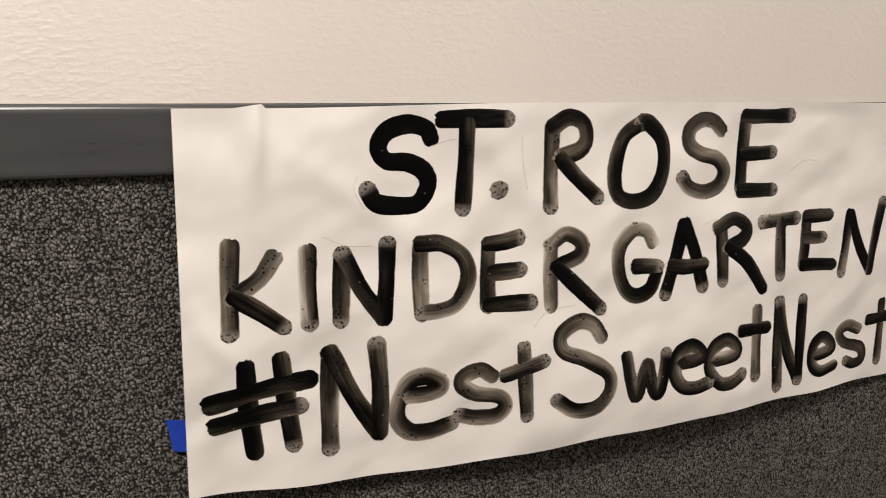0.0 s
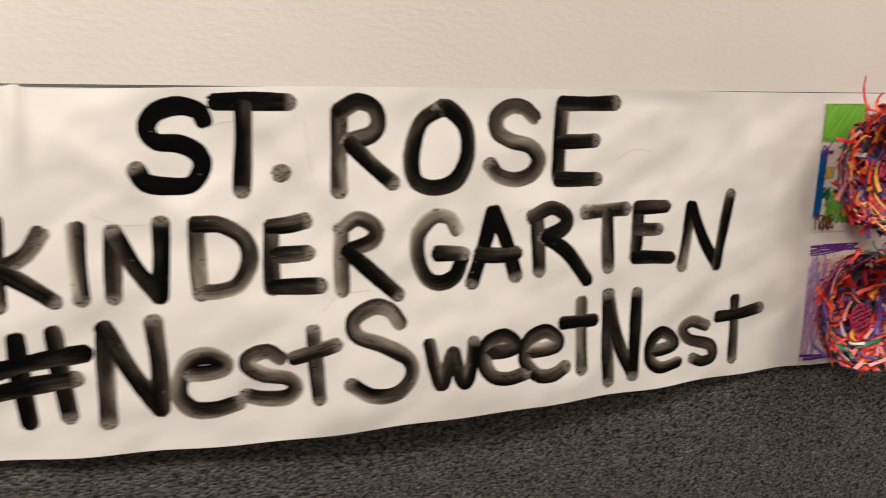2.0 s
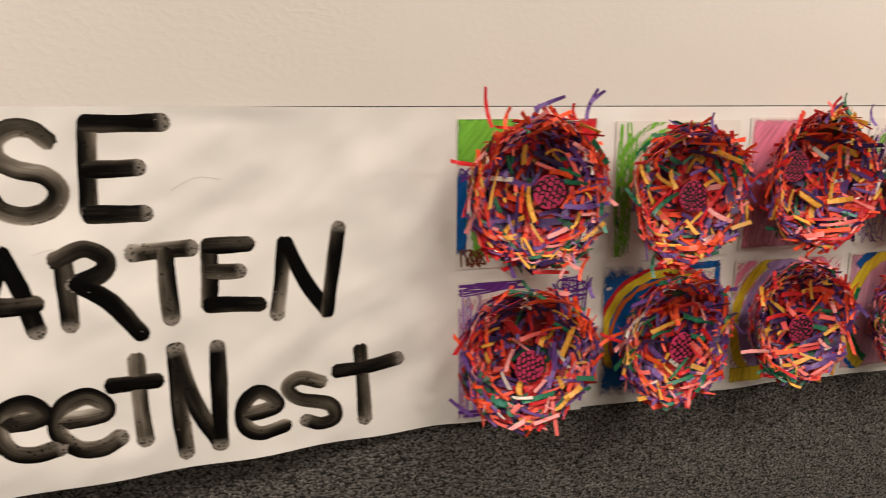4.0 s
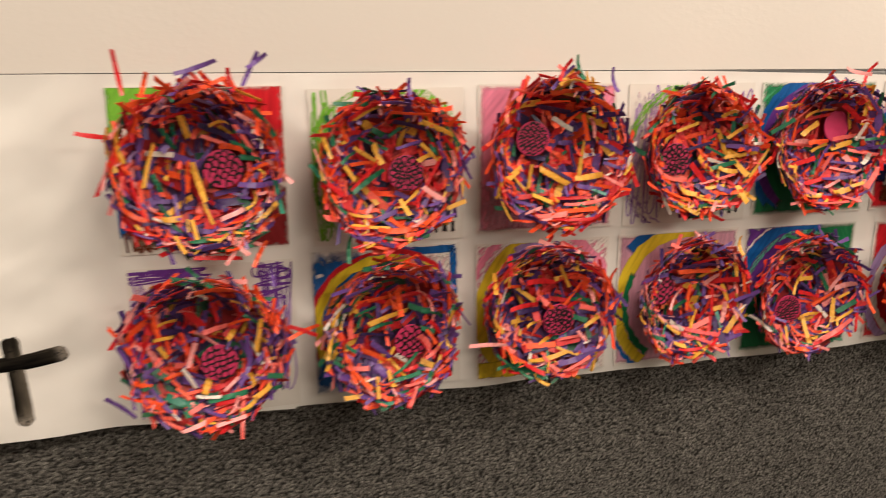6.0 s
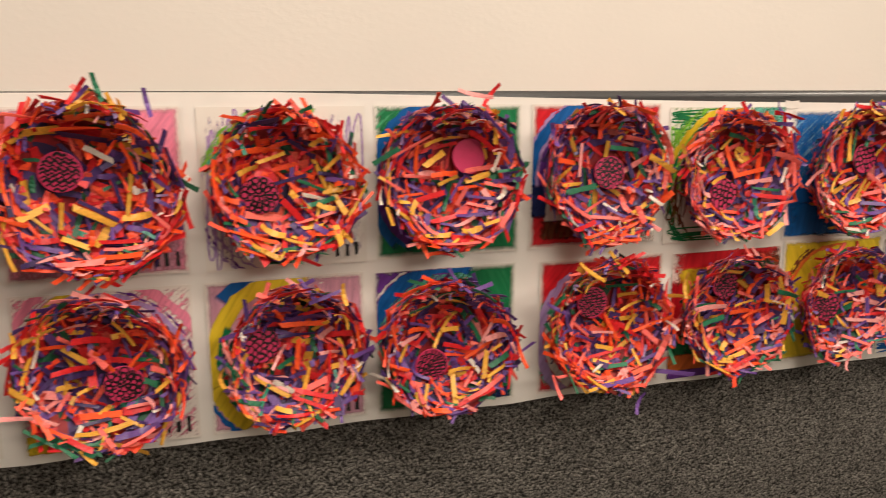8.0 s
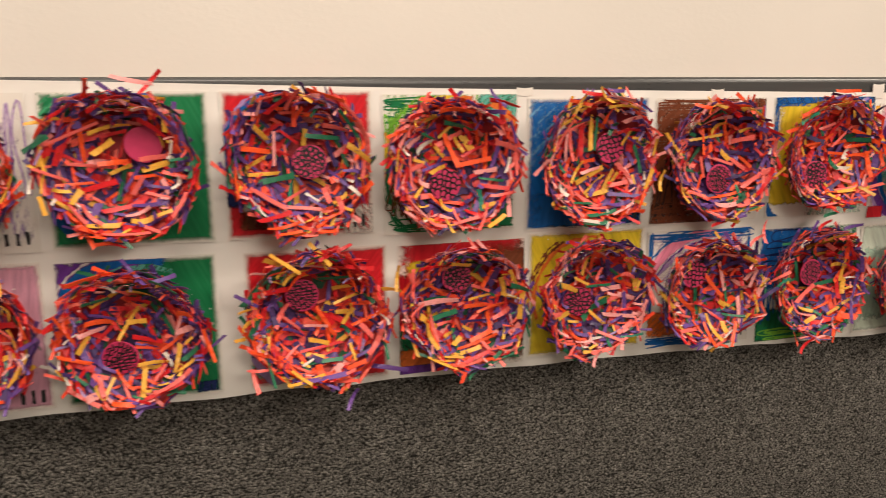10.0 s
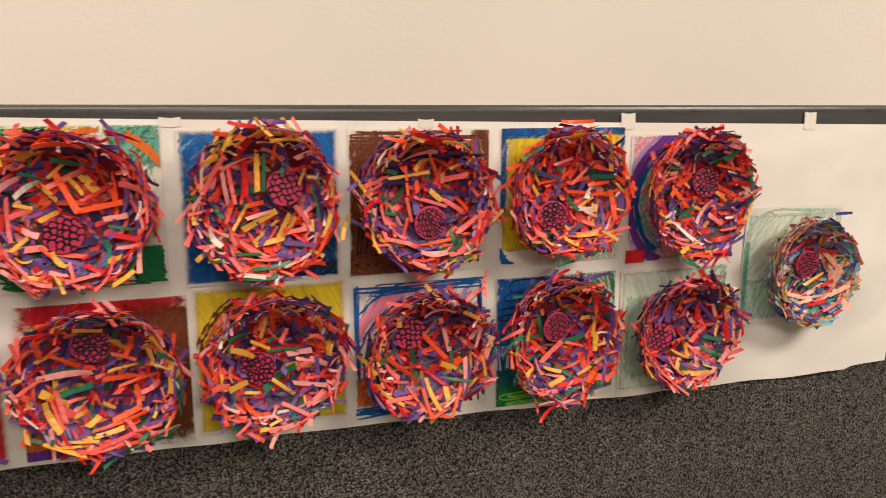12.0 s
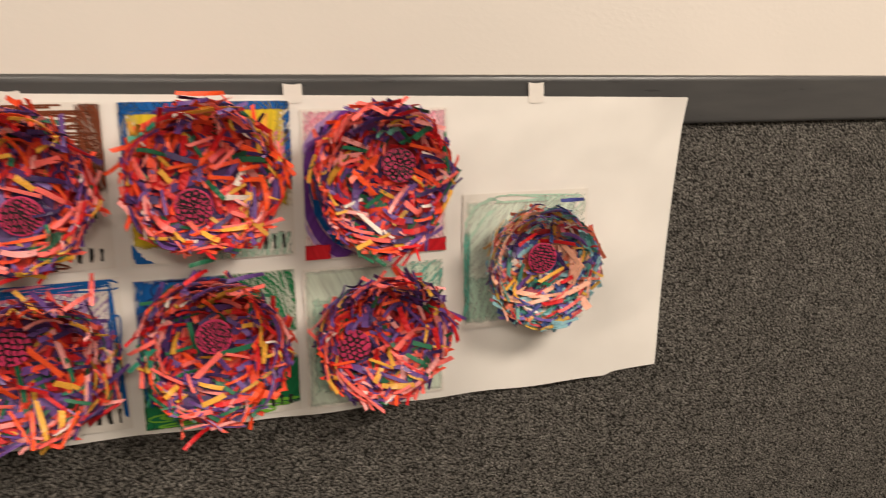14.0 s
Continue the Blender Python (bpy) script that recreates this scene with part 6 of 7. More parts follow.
laid(7, "coral", 2.988, 0.988, 1, 62)
laid(7, "green", 2.994, 0.981, 7, 51)
laid(7, "green", 2.976, 0.967, 0, 45)
laid(7, "white", 2.968, 0.971, -12, 29)
laid(7, "pink", 3.031, 0.988, 27, 38)
laid(7, "purple", 3.026, 0.994, 10, 37)
laid(7, "yellow", 3.085, 1.095, 88, 28)
laid(7, "yellow", 3.076, 1.039, 69, 34)
laid(7, "yellow", 3.059, 1.000, -27, 23)
laid(7, "pink", 3.015, 1.176, -6, 48)
laid(7, "yellow", 3.024, 1.165, -4, 46)
laid(7, "pink", 3.047, 1.143, 28, 29)
laid(8, "coral", 3.180, 1.148, 52, 34)
laid(8, "dark", 3.179, 1.128, -1, 46)
laid(8, "yellow", 3.209, 1.129, 38, 29)
laid(8, "yellow", 3.191, 1.103, 8, 62)
laid(8, "dark", 3.167, 1.094, -4, 64)
laid(8, "orange", 3.188, 1.098, -86, 47)
laid(8, "orange", 3.202, 1.102, -83, 47)
laid(8, "orange", 3.231, 1.119, -64, 45)
laid(8, "coral", 3.263, 1.102, 15, 47)
laid(8, "yellow", 3.264, 1.122, 24, 22)
laid(8, "purple", 3.279, 1.124, -18, 35)
laid(8, "dark", 3.279, 1.093, 49, 33)
laid(8, "dark", 3.265, 1.077, -8, 47)
laid(8, "orange", 3.276, 1.061, -48, 29)
laid(8, "yellow", 3.232, 1.073, -42, 25)
laid(8, "coral", 3.224, 1.064, -18, 51)
laid(8, "coral", 3.262, 1.055, -32, 46)
laid(8, "dark", 3.265, 1.033, 22, 45)
laid(8, "coral", 3.281, 1.026, 42, 39)
laid(8, "orange", 3.231, 0.998, 10, 51)
laid(8, "coral", 3.288, 1.032, 37, 54)
laid(8, "coral", 3.292, 1.016, 74, 39)
laid(8, "red", 3.298, 1.024, 61, 52)
laid(8, "yellow", 3.318, 1.038, 52, 36)
laid(8, "coral", 3.123, 1.099, 5, 43)
laid(8, "coral", 3.123, 1.089, 23, 47)
laid(8, "red", 3.114, 1.065, 36, 33)
laid(8, "yellow", 3.123, 1.016, -78, 43)
laid(8, "coral", 3.144, 1.048, -76, 30)
laid(8, "coral", 3.167, 1.015, -35, 28)
laid(8, "coral", 3.166, 1.005, -18, 45)
laid(8, "green", 3.161, 1.047, -8, 31)
laid(8, "pink", 3.223, 0.982, -1, 39)
laid(8, "coral", 3.196, 0.968, -24, 28)
laid(8, "purple", 3.217, 0.992, 7, 34)
laid(8, "orange", 3.186, 1.028, 76, 30)
laid(8, "red", 3.214, 1.165, -17, 49)
laid(8, "yellow", 3.258, 1.155, -25, 45)
laid(8, "coral", 3.257, 0.984, 17, 21)
laid(8, "green", 3.258, 1.006, -87, 23)
laid(9, "yellow", 3.420, 1.161, 11, 66)
laid(9, "purple", 3.406, 1.167, 5, 56)
laid(9, "red", 3.404, 1.160, 3, 52)
laid(9, "coral", 3.436, 1.117, 18, 33)
laid(9, "red", 3.458, 1.121, 60, 44)
laid(9, "coral", 3.470, 1.099, 43, 52)
laid(9, "orange", 3.440, 1.096, 39, 28)
laid(9, "green", 3.366, 1.113, -18, 50)
laid(9, "dark", 3.412, 1.096, -19, 43)
laid(9, "yellow", 3.384, 1.097, -51, 24)
laid(9, "yellow", 3.385, 1.075, -55, 21)
laid(9, "orange", 3.409, 1.087, 9, 31)
laid(9, "green", 3.450, 1.055, -50, 33)
laid(9, "orange", 3.459, 1.070, -4, 32)
laid(9, "white", 3.484, 1.071, 58, 28)
laid(9, "yellow", 3.478, 1.054, 31, 27)
laid(9, "white", 3.479, 1.043, -2, 34)
laid(9, "pink", 3.484, 1.034, -33, 33)
laid(9, "orange", 3.503, 1.066, 6, 41)
laid(9, "orange", 3.503, 1.084, 13, 33)
laid(9, "green", 3.505, 1.095, 2, 41)
laid(9, "dark", 3.514, 1.103, -6, 37)
laid(9, "orange", 3.520, 1.048, -87, 47)
laid(9, "purple", 3.505, 1.031, 87, 47)
laid(9, "yellow", 3.471, 0.997, 8, 43)
laid(9, "yellow", 3.508, 0.999, -42, 31)
laid(9, "yellow", 3.439, 0.988, -27, 26)
laid(9, "orange", 3.422, 0.994, 18, 25)
laid(9, "coral", 3.478, 1.001, 10, 37)
laid(9, "orange", 3.496, 0.988, 15, 36)
laid(9, "purple", 3.495, 0.987, -71, 24)
laid(9, "yellow", 3.396, 0.994, -49, 22)
laid(9, "coral", 3.376, 1.010, -42, 30)
laid(9, "pink", 3.356, 1.037, -88, 36)
laid(9, "coral", 3.352, 1.090, -69, 35)
laid(9, "purple", 3.381, 1.041, -85, 37)
laid(9, "coral", 3.482, 1.016, -16, 21)
laid(9, "orange", 3.393, 1.131, 66, 23)
laid(9, "red", 3.413, 1.118, 84, 29)
laid(9, "dark", 3.515, 1.152, 62, 27)
laid(10, "coral", 3.607, 1.139, 60, 43)
laid(10, "coral", 3.598, 1.105, 54, 56)
laid(10, "yellow", 3.560, 1.083, 75, 38)
laid(10, "yellow", 3.591, 1.036, -59, 26)
laid(10, "pink", 3.636, 1.114, -20, 57)
laid(10, "green", 3.634, 1.106, -12, 47)
laid(10, "orange", 3.647, 1.074, 40, 51)
laid(10, "coral", 3.624, 1.086, 15, 36)
laid(10, "orange", 3.649, 1.055, -49, 48)
laid(10, "white", 3.628, 1.023, 14, 33)
laid(10, "green", 3.665, 1.030, 35, 37)
laid(10, "yellow", 3.680, 1.038, -30, 24)
laid(10, "coral", 3.721, 1.011, -43, 27)
laid(10, "yellow", 3.735, 1.052, -49, 23)
laid(10, "orange", 3.728, 1.059, -29, 26)
laid(10, "yellow", 3.703, 1.151, 19, 39)
laid(10, "dark", 3.671, 1.153, 5, 61)
laid(10, "green", 3.716, 1.119, 30, 27)
laid(10, "green", 3.732, 1.130, 42, 33)
laid(10, "orange", 3.733, 1.107, -13, 31)
laid(10, "red", 3.755, 1.078, 7, 33)
laid(10, "dark", 3.752, 1.091, -21, 36)
laid(10, "dark", 3.750, 1.039, 28, 40)
laid(10, "red", 3.756, 1.026, 61, 21)
laid(10, "coral", 3.758, 1.091, 35, 26)
laid(10, "green", 3.767, 1.087, -79, 41)
laid(10, "red", 3.752, 1.123, -54, 26)
laid(10, "purple", 3.643, 1.042, 43, 23)
laid(10, "purple", 3.686, 1.003, -41, 23)
laid(10, "pink", 3.630, 1.008, -15, 40)
laid(10, "white", 3.646, 0.996, -45, 56)
laid(10, "coral", 3.622, 0.988, -22, 58)
laid(10, "coral", 3.649, 0.972, -14, 53)
laid(10, "yellow", 3.667, 0.972, 12, 25)
laid(10, "yellow", 3.635, 0.966, 13, 29)
laid(10, "green", 3.637, 0.947, -35, 24)
laid(10, "red", 3.718, 0.978, 11, 32)
laid(10, "orange", 3.734, 0.995, 15, 26)
laid(10, "dark", 3.691, 0.966, 5, 33)
laid(10, "red", 3.697, 0.958, 4, 45)
laid(10, "red", 3.701, 1.157, 22, 40)
laid(10, "teal", 3.674, 1.132, 24, 18)
laid(10, "teal", 3.692, 1.134, 32, 18)
laid(11, "peach", 3.855, 0.980, 49, 92)
laid(11, "red", 3.960, 0.952, -5, 58)
laid(11, "yellow", 3.958, 0.900, 23, 72)
laid(11, "peach", 3.986, 0.929, -53, 57)
laid(11, "yellow", 3.947, 0.982, -66, 36)
laid(11, "purple", 3.986, 0.961, -34, 41)
laid(11, "yellow", 4.000, 0.927, 84, 21)
laid(11, "red", 3.978, 0.883, 34, 22)
laid(11, "peach", 3.993, 0.894, 68, 37)
laid(11, "peach", 3.981, 0.865, 32, 61)
laid(11, "peach", 3.936, 0.855, 3, 54)
laid(11, "red", 3.947, 0.845, 9, 33)
laid(11, "red", 3.942, 0.831, 18, 29)
laid(11, "purple", 3.891, 0.849, -11, 39)
laid(11, "yellow", 3.860, 0.883, 14, 59)
laid(11, "peach", 3.821, 0.915, -76, 34)
laid(11, "blue", 3.903, 0.837, 16, 42)
laid(11, "dark", 3.966, 0.914, -57, 31)
laid(11, "red", 3.862, 0.838, -62, 27)
laid(11, "yellow", 3.864, 0.862, -20, 51)
laid(11, "purple", 3.895, 1.023, 12, 29)
laid(11, "peach", 3.884, 1.008, 17, 27)
laid(11, "peach", 3.858, 0.868, -35, 46)
laid(11, "peach", 3.872, 0.858, -20, 48)
laid(11, "peach", 3.884, 0.868, 12, 44)
laid(11, "yellow", 3.872, 0.872, 70, 30)
laid(11, "teal", 3.880, 0.880, 8, 38)
laid(11, "peach", 3.905, 0.862, -15, 50)
laid(11, "red", 3.925, 0.860, 18, 40)
laid(11, "peach", 3.950, 0.868, 28, 52)
laid(11, "coral", 3.965, 0.858, 35, 44)
laid(11, "peach", 3.915, 0.848, 5, 50)
laid(11, "blue", 3.888, 0.852, -35, 24)
laid(11, "teal", 3.870, 0.840, 60, 28)
laid(11, "white", 3.900, 0.840, -25, 26)
laid(11, "peach", 3.838, 0.940, 82, 40)
laid(11, "peach", 3.836, 0.900, 88, 44)
laid(11, "coral", 3.846, 0.960, 62, 40)
laid(11, "teal", 3.846, 0.880, -70, 34)
laid(11, "peach", 3.990, 0.900, 70, 44)
laid(11, "coral", 3.970, 0.842, 30, 40)
laid(11, "dark", 3.910, 0.965, -10, 40)
laid(11, "purple", 3.940, 0.965, 15, 36)
laid(11, "teal", 3.875, 0.920, 88, 40)
laid(11, "red", 3.905, 0.955, 30, 34)
laid(11, "dark", 3.885, 0.945, 70, 34)
laid(11, "green", 3.930, 0.885, -20, 30)
laid(11, "purple", 3.900, 0.888, 40, 32)
laid(12, "green", 1.341, 0.905, 86, 47)
laid(12, "orange", 1.281, 0.897, -89, 49)
laid(12, "yellow", 1.296, 0.890, 10, 26)
laid(12, "dark", 1.300, 0.872, -3, 41)
laid(12, "yellow", 1.292, 0.865, -2, 29)
laid(12, "yellow", 1.287, 0.846, -61, 21)
laid(12, "dark", 1.310, 0.838, 30, 24)
laid(12, "pink", 1.329, 0.838, 72, 36)
laid(12, "white", 1.324, 0.806, -63, 33)
laid(12, "coral", 1.318, 0.823, -7, 24)
laid(12, "red", 1.361, 0.899, -76, 39)
laid(12, "yellow", 1.382, 0.862, 54, 17)
laid(12, "orange", 1.397, 0.882, 23, 38)
laid(12, "coral", 1.361, 0.871, 14, 33)
laid(12, "dark", 1.414, 0.895, -34, 24)
laid(12, "yellow", 1.425, 0.863, 80, 53)
laid(12, "yellow", 1.437, 0.849, -59, 26)
laid(12, "coral", 1.434, 0.831, -76, 26)
laid(12, "pink", 1.437, 0.822, -56, 18)
laid(12, "purple", 1.407, 0.839, 90, 35)
laid(12, "pink", 1.381, 0.787, 40, 25)
laid(12, "yellow", 1.345, 0.786, 68, 25)
laid(12, "white", 1.347, 0.772, -6, 31)
laid(12, "green", 1.374, 0.772, 12, 51)
laid(12, "coral", 1.377, 0.766, 16, 46)
laid(12, "red", 1.375, 0.766, 12, 33)
laid(12, "yellow", 1.406, 0.766, 38, 28)
laid(12, "yellow", 1.425, 0.784, 41, 30)
laid(12, "green", 1.442, 0.790, 27, 20)
laid(12, "green", 1.443, 0.808, 12, 29)
laid(12, "purple", 1.421, 0.800, 9, 40)
laid(12, "yellow", 1.412, 0.795, -76, 20)
laid(12, "purple", 1.355, 0.754, -18, 31)
laid(12, "green", 1.317, 0.762, -72, 19)
laid(12, "orange", 1.312, 0.782, -47, 24)
laid(12, "coral", 1.329, 0.762, 22, 21)
laid(12, "orange", 1.296, 0.808, 7, 26)
laid(12, "orange", 1.261, 0.812, -34, 26)
laid(12, "purple", 1.280, 0.788, -58, 51)
laid(12, "coral", 1.274, 0.936, -32, 31)
laid(12, "red", 1.310, 0.938, 21, 54)
laid(12, "orange", 1.377, 0.942, -4, 65)
laid(12, "yellow", 1.403, 0.917, -29, 27)
laid(12, "pink", 1.325, 0.742, 9, 32)
laid(12, "pink", 1.377, 0.747, 14, 40)
laid(13, "orange", 1.570, 0.895, 5, 57)
laid(13, "orange", 1.601, 0.888, -72, 29)
laid(13, "orange", 1.611, 0.883, -82, 36)
laid(13, "red", 1.622, 0.895, 10, 39)
laid(13, "yellow", 1.594, 0.865, 16, 58)
laid(13, "green", 1.558, 0.879, 16, 34)
laid(13, "green", 1.550, 0.863, 72, 20)
laid(13, "green", 1.583, 0.853, 14, 36)
laid(13, "green", 1.639, 0.873, -21, 33)
laid(13, "green", 1.663, 0.871, -7, 29)
laid(13, "green", 1.657, 0.841, -11, 24)
laid(13, "dark", 1.575, 0.841, -8, 43)
laid(13, "orange", 1.571, 0.812, -32, 41)
laid(13, "green", 1.531, 0.825, -43, 24)
laid(13, "purple", 1.583, 0.817, -44, 37)
laid(13, "yellow", 1.598, 0.809, 66, 22)
laid(13, "white", 1.612, 0.802, -37, 20)
laid(13, "green", 1.620, 0.784, 37, 49)
laid(13, "green", 1.618, 0.769, 13, 45)
laid(13, "red", 1.628, 0.780, 19, 21)
laid(13, "yellow", 1.652, 0.790, -17, 21)
laid(13, "purple", 1.659, 0.783, 47, 35)
laid(13, "green", 1.647, 0.765, 49, 33)
laid(13, "coral", 1.631, 0.762, 13, 32)
laid(13, "yellow", 1.594, 0.768, -76, 26)
laid(13, "yellow", 1.571, 0.761, 83, 33)
laid(13, "orange", 1.544, 0.778, -49, 38)
laid(13, "orange", 1.530, 0.794, -79, 35)
laid(13, "coral", 1.540, 0.794, -18, 39)
laid(13, "orange", 1.522, 0.822, -82, 28)
laid(13, "yellow", 1.532, 0.758, -13, 31)
laid(13, "coral", 1.551, 0.745, 39, 19)
laid(13, "coral", 1.656, 0.822, -54, 25)
laid(13, "orange", 1.664, 0.831, -56, 25)
laid(13, "red", 1.668, 0.848, -56, 23)
laid(13, "yellow", 1.685, 0.865, 77, 34)
laid(13, "red", 1.657, 0.811, -58, 34)
laid(13, "coral", 1.664, 0.807, 47, 27)
laid(13, "red", 1.673, 0.777, 24, 25)
laid(13, "dark", 1.672, 0.906, 28, 37)
laid(13, "purple", 1.544, 0.921, 15, 45)
laid(14, "yellow", 1.764, 0.924, 19, 39)
laid(14, "red", 1.822, 0.899, -3, 44)
laid(14, "yellow", 1.864, 0.912, -59, 46)
laid(14, "yellow", 1.856, 0.902, 5, 21)
laid(14, "orange", 1.877, 0.876, 52, 44)
laid(14, "red", 1.885, 0.862, 24, 36)
laid(14, "green", 1.898, 0.867, -4, 49)
laid(14, "coral", 1.827, 0.873, -52, 29)
laid(14, "coral", 1.792, 0.903, -49, 37)
laid(14, "yellow", 1.802, 0.879, -35, 38)
laid(14, "dark", 1.789, 0.884, -38, 51)
laid(14, "red", 1.796, 0.863, 8, 44)
laid(14, "orange", 1.834, 0.869, -51, 35)
laid(14, "dark", 1.805, 0.855, 5, 34)
laid(14, "yellow", 1.788, 0.841, 77, 22)
laid(14, "yellow", 1.784, 0.839, 2, 23)
laid(14, "yellow", 1.812, 0.835, 20, 23)
laid(14, "yellow", 1.831, 0.806, 40, 17)
laid(14, "coral", 1.777, 0.819, 53, 24)
laid(14, "orange", 1.821, 0.794, -4, 55)
laid(14, "dark", 1.812, 0.787, 3, 45)
laid(14, "yellow", 1.829, 0.776, 6, 66)
laid(14, "yellow", 1.866, 0.784, -18, 34)
laid(14, "coral", 1.832, 0.769, -48, 33)
laid(14, "white", 1.797, 0.780, 60, 19)
laid(14, "red", 1.800, 0.767, -30, 33)
laid(14, "yellow", 1.810, 0.750, -39, 27)
laid(14, "yellow", 1.737, 0.847, -53, 37)
laid(14, "orange", 1.744, 0.845, 50, 43)
laid(14, "orange", 1.757, 0.803, -65, 43)
laid(14, "orange", 1.776, 0.784, -33, 42)
laid(14, "purple", 1.875, 0.774, 18, 56)
laid(14, "coral", 1.875, 0.768, 25, 44)
laid(14, "purple", 1.903, 0.790, 14, 37)
laid(14, "coral", 1.874, 0.803, 11, 33)
laid(14, "yellow", 1.909, 0.832, 45, 27)
laid(14, "pink", 1.894, 0.807, -55, 20)
laid(14, "green", 1.891, 0.835, -13, 29)
laid(14, "dark", 1.905, 0.846, -6, 25)
laid(14, "coral", 1.905, 0.854, -6, 24)
laid(14, "coral", 1.921, 0.837, -61, 24)
laid(14, "pink", 1.908, 0.879, -65, 23)
laid(14, "red", 1.896, 0.927, -31, 38)
laid(15, "orange", 2.048, 0.920, -62, 59)
laid(15, "orange", 2.083, 0.895, -1, 61)
laid(15, "dark", 2.074, 0.880, 0, 51)
laid(15, "yellow", 2.098, 0.934, -35, 30)
laid(15, "red", 2.102, 0.921, 20, 53)
laid(15, "purple", 2.088, 0.911, 6, 64)
laid(15, "yellow", 2.112, 0.896, 37, 32)
laid(15, "pink", 2.118, 0.883, 45, 30)
laid(15, "coral", 2.131, 0.868, -28, 29)
laid(15, "yellow", 2.141, 0.859, -73, 29)
laid(15, "yellow", 2.143, 0.909, -66, 28)
laid(15, "red", 2.137, 0.882, 16, 46)
laid(15, "pink", 2.117, 0.851, 0, 27)
laid(15, "yellow", 2.135, 0.832, 23, 24)
laid(15, "red", 2.123, 0.841, 89, 42)
laid(15, "pink", 2.138, 0.824, 76, 34)
laid(15, "teal", 2.130, 0.811, -85, 26)
laid(15, "yellow", 2.148, 0.815, 59, 51)
laid(15, "orange", 2.160, 0.881, -79, 33)
laid(15, "orange", 2.074, 0.853, 85, 43)
laid(15, "pink", 2.049, 0.853, 61, 38)
laid(15, "green", 2.058, 0.843, 33, 27)
laid(15, "yellow", 2.083, 0.812, 74, 43)
laid(15, "coral", 2.090, 0.798, 20, 55)
laid(15, "dark", 2.044, 0.821, -9, 45)
laid(15, "white", 2.052, 0.810, -35, 32)
laid(15, "pink", 2.035, 0.810, -35, 51)
laid(15, "yellow", 2.032, 0.806, -37, 58)
laid(15, "red", 2.086, 0.780, -19, 44)
laid(15, "yellow", 2.047, 0.775, -20, 23)
laid(15, "red", 2.063, 0.768, -3, 51)
laid(15, "red", 2.095, 0.790, -10, 58)
laid(15, "coral", 2.112, 0.768, -30, 26)
laid(15, "orange", 1.986, 0.803, -67, 40)
laid(15, "green", 1.989, 0.835, -61, 39)
laid(15, "yellow", 1.962, 0.841, 88, 26)
laid(15, "yellow", 2.000, 0.778, -34, 22)
laid(15, "orange", 1.984, 0.883, 77, 26)
laid(15, "orange", 2.008, 0.925, 61, 29)
laid(15, "red", 2.058, 0.954, 10, 64)
laid(16, "yellow", 2.279, 0.867, 57, 56)
laid(16, "yellow", 2.290, 0.867, 2, 26)
laid(16, "yellow", 2.302, 0.915, -20, 38)
laid(16, "green", 2.335, 0.859, -62, 34)
laid(16, "pink", 2.353, 0.863, 73, 41)
laid(16, "pink", 2.365, 0.856, 28, 34)
laid(16, "orange", 2.341, 0.830, 39, 50)
laid(16, "yellow", 2.348, 0.807, 77, 41)
laid(16, "yellow", 2.366, 0.836, 45, 19)
laid(16, "white", 2.333, 0.804, -57, 24)
laid(16, "yellow", 2.308, 0.804, 0, 43)
laid(16, "green", 2.367, 0.816, 44, 35)
laid(16, "yellow", 2.361, 0.800, 40, 33)
laid(16, "yellow", 2.295, 0.774, 83, 49)
laid(16, "coral", 2.320, 0.784, 53, 27)
laid(16, "coral", 2.343, 0.774, 35, 60)
laid(16, "red", 2.322, 0.762, 21, 64)
laid(16, "orange", 2.266, 0.750, -9, 31)
laid(16, "yellow", 2.245, 0.772, 61, 35)
laid(16, "coral", 2.235, 0.775, -76, 29)
laid(16, "orange", 2.266, 0.776, -48, 39)
laid(16, "coral", 2.211, 0.768, -40, 50)
laid(16, "orange", 2.200, 0.823, -32, 53)
laid(16, "yellow", 2.213, 0.841, 59, 29)
laid(16, "orange", 2.194, 0.873, -71, 58)
laid(16, "orange", 2.232, 0.873, -5, 37)
laid(16, "purple", 2.242, 0.880, -20, 37)
laid(16, "pink", 2.223, 0.859, 8, 40)
laid(16, "green", 2.236, 0.909, 11, 38)
laid(16, "orange", 2.235, 0.948, 11, 63)
laid(16, "coral", 2.308, 0.941, -45, 35)
laid(16, "red", 2.295, 0.903, -16, 33)
laid(16, "dark", 2.315, 0.861, -68, 32)
laid(16, "red", 2.302, 0.839, -15, 41)
laid(16, "dark", 2.298, 0.850, -35, 38)
laid(16, "orange", 2.370, 0.883, -28, 30)
laid(16, "green", 2.337, 0.931, -30, 39)
laid(17, "yellow", 2.476, 0.952, -31, 46)
laid(17, "pink", 2.456, 0.937, -20, 48)
laid(17, "yellow", 2.503, 0.932, 27, 40)
laid(17, "pink", 2.539, 0.940, -9, 67)
laid(17, "red", 2.572, 0.935, -1, 64)
laid(17, "green", 2.571, 0.916, 7, 54)
laid(17, "yellow", 2.582, 0.900, 13, 29)
laid(17, "yellow", 2.587, 0.877, 18, 46)
laid(17, "yellow", 2.587, 0.849, 56, 30)
laid(17, "orange", 2.625, 0.847, 34, 66)
laid(17, "red", 2.547, 0.854, -43, 50)
laid(17, "coral", 2.502, 0.845, -41, 35)
laid(17, "coral", 2.481, 0.858, 58, 41)
laid(17, "pink", 2.538, 0.837, -5, 36)
laid(17, "orange", 2.553, 0.843, -61, 54)
laid(17, "red", 2.586, 0.834, -33, 60)
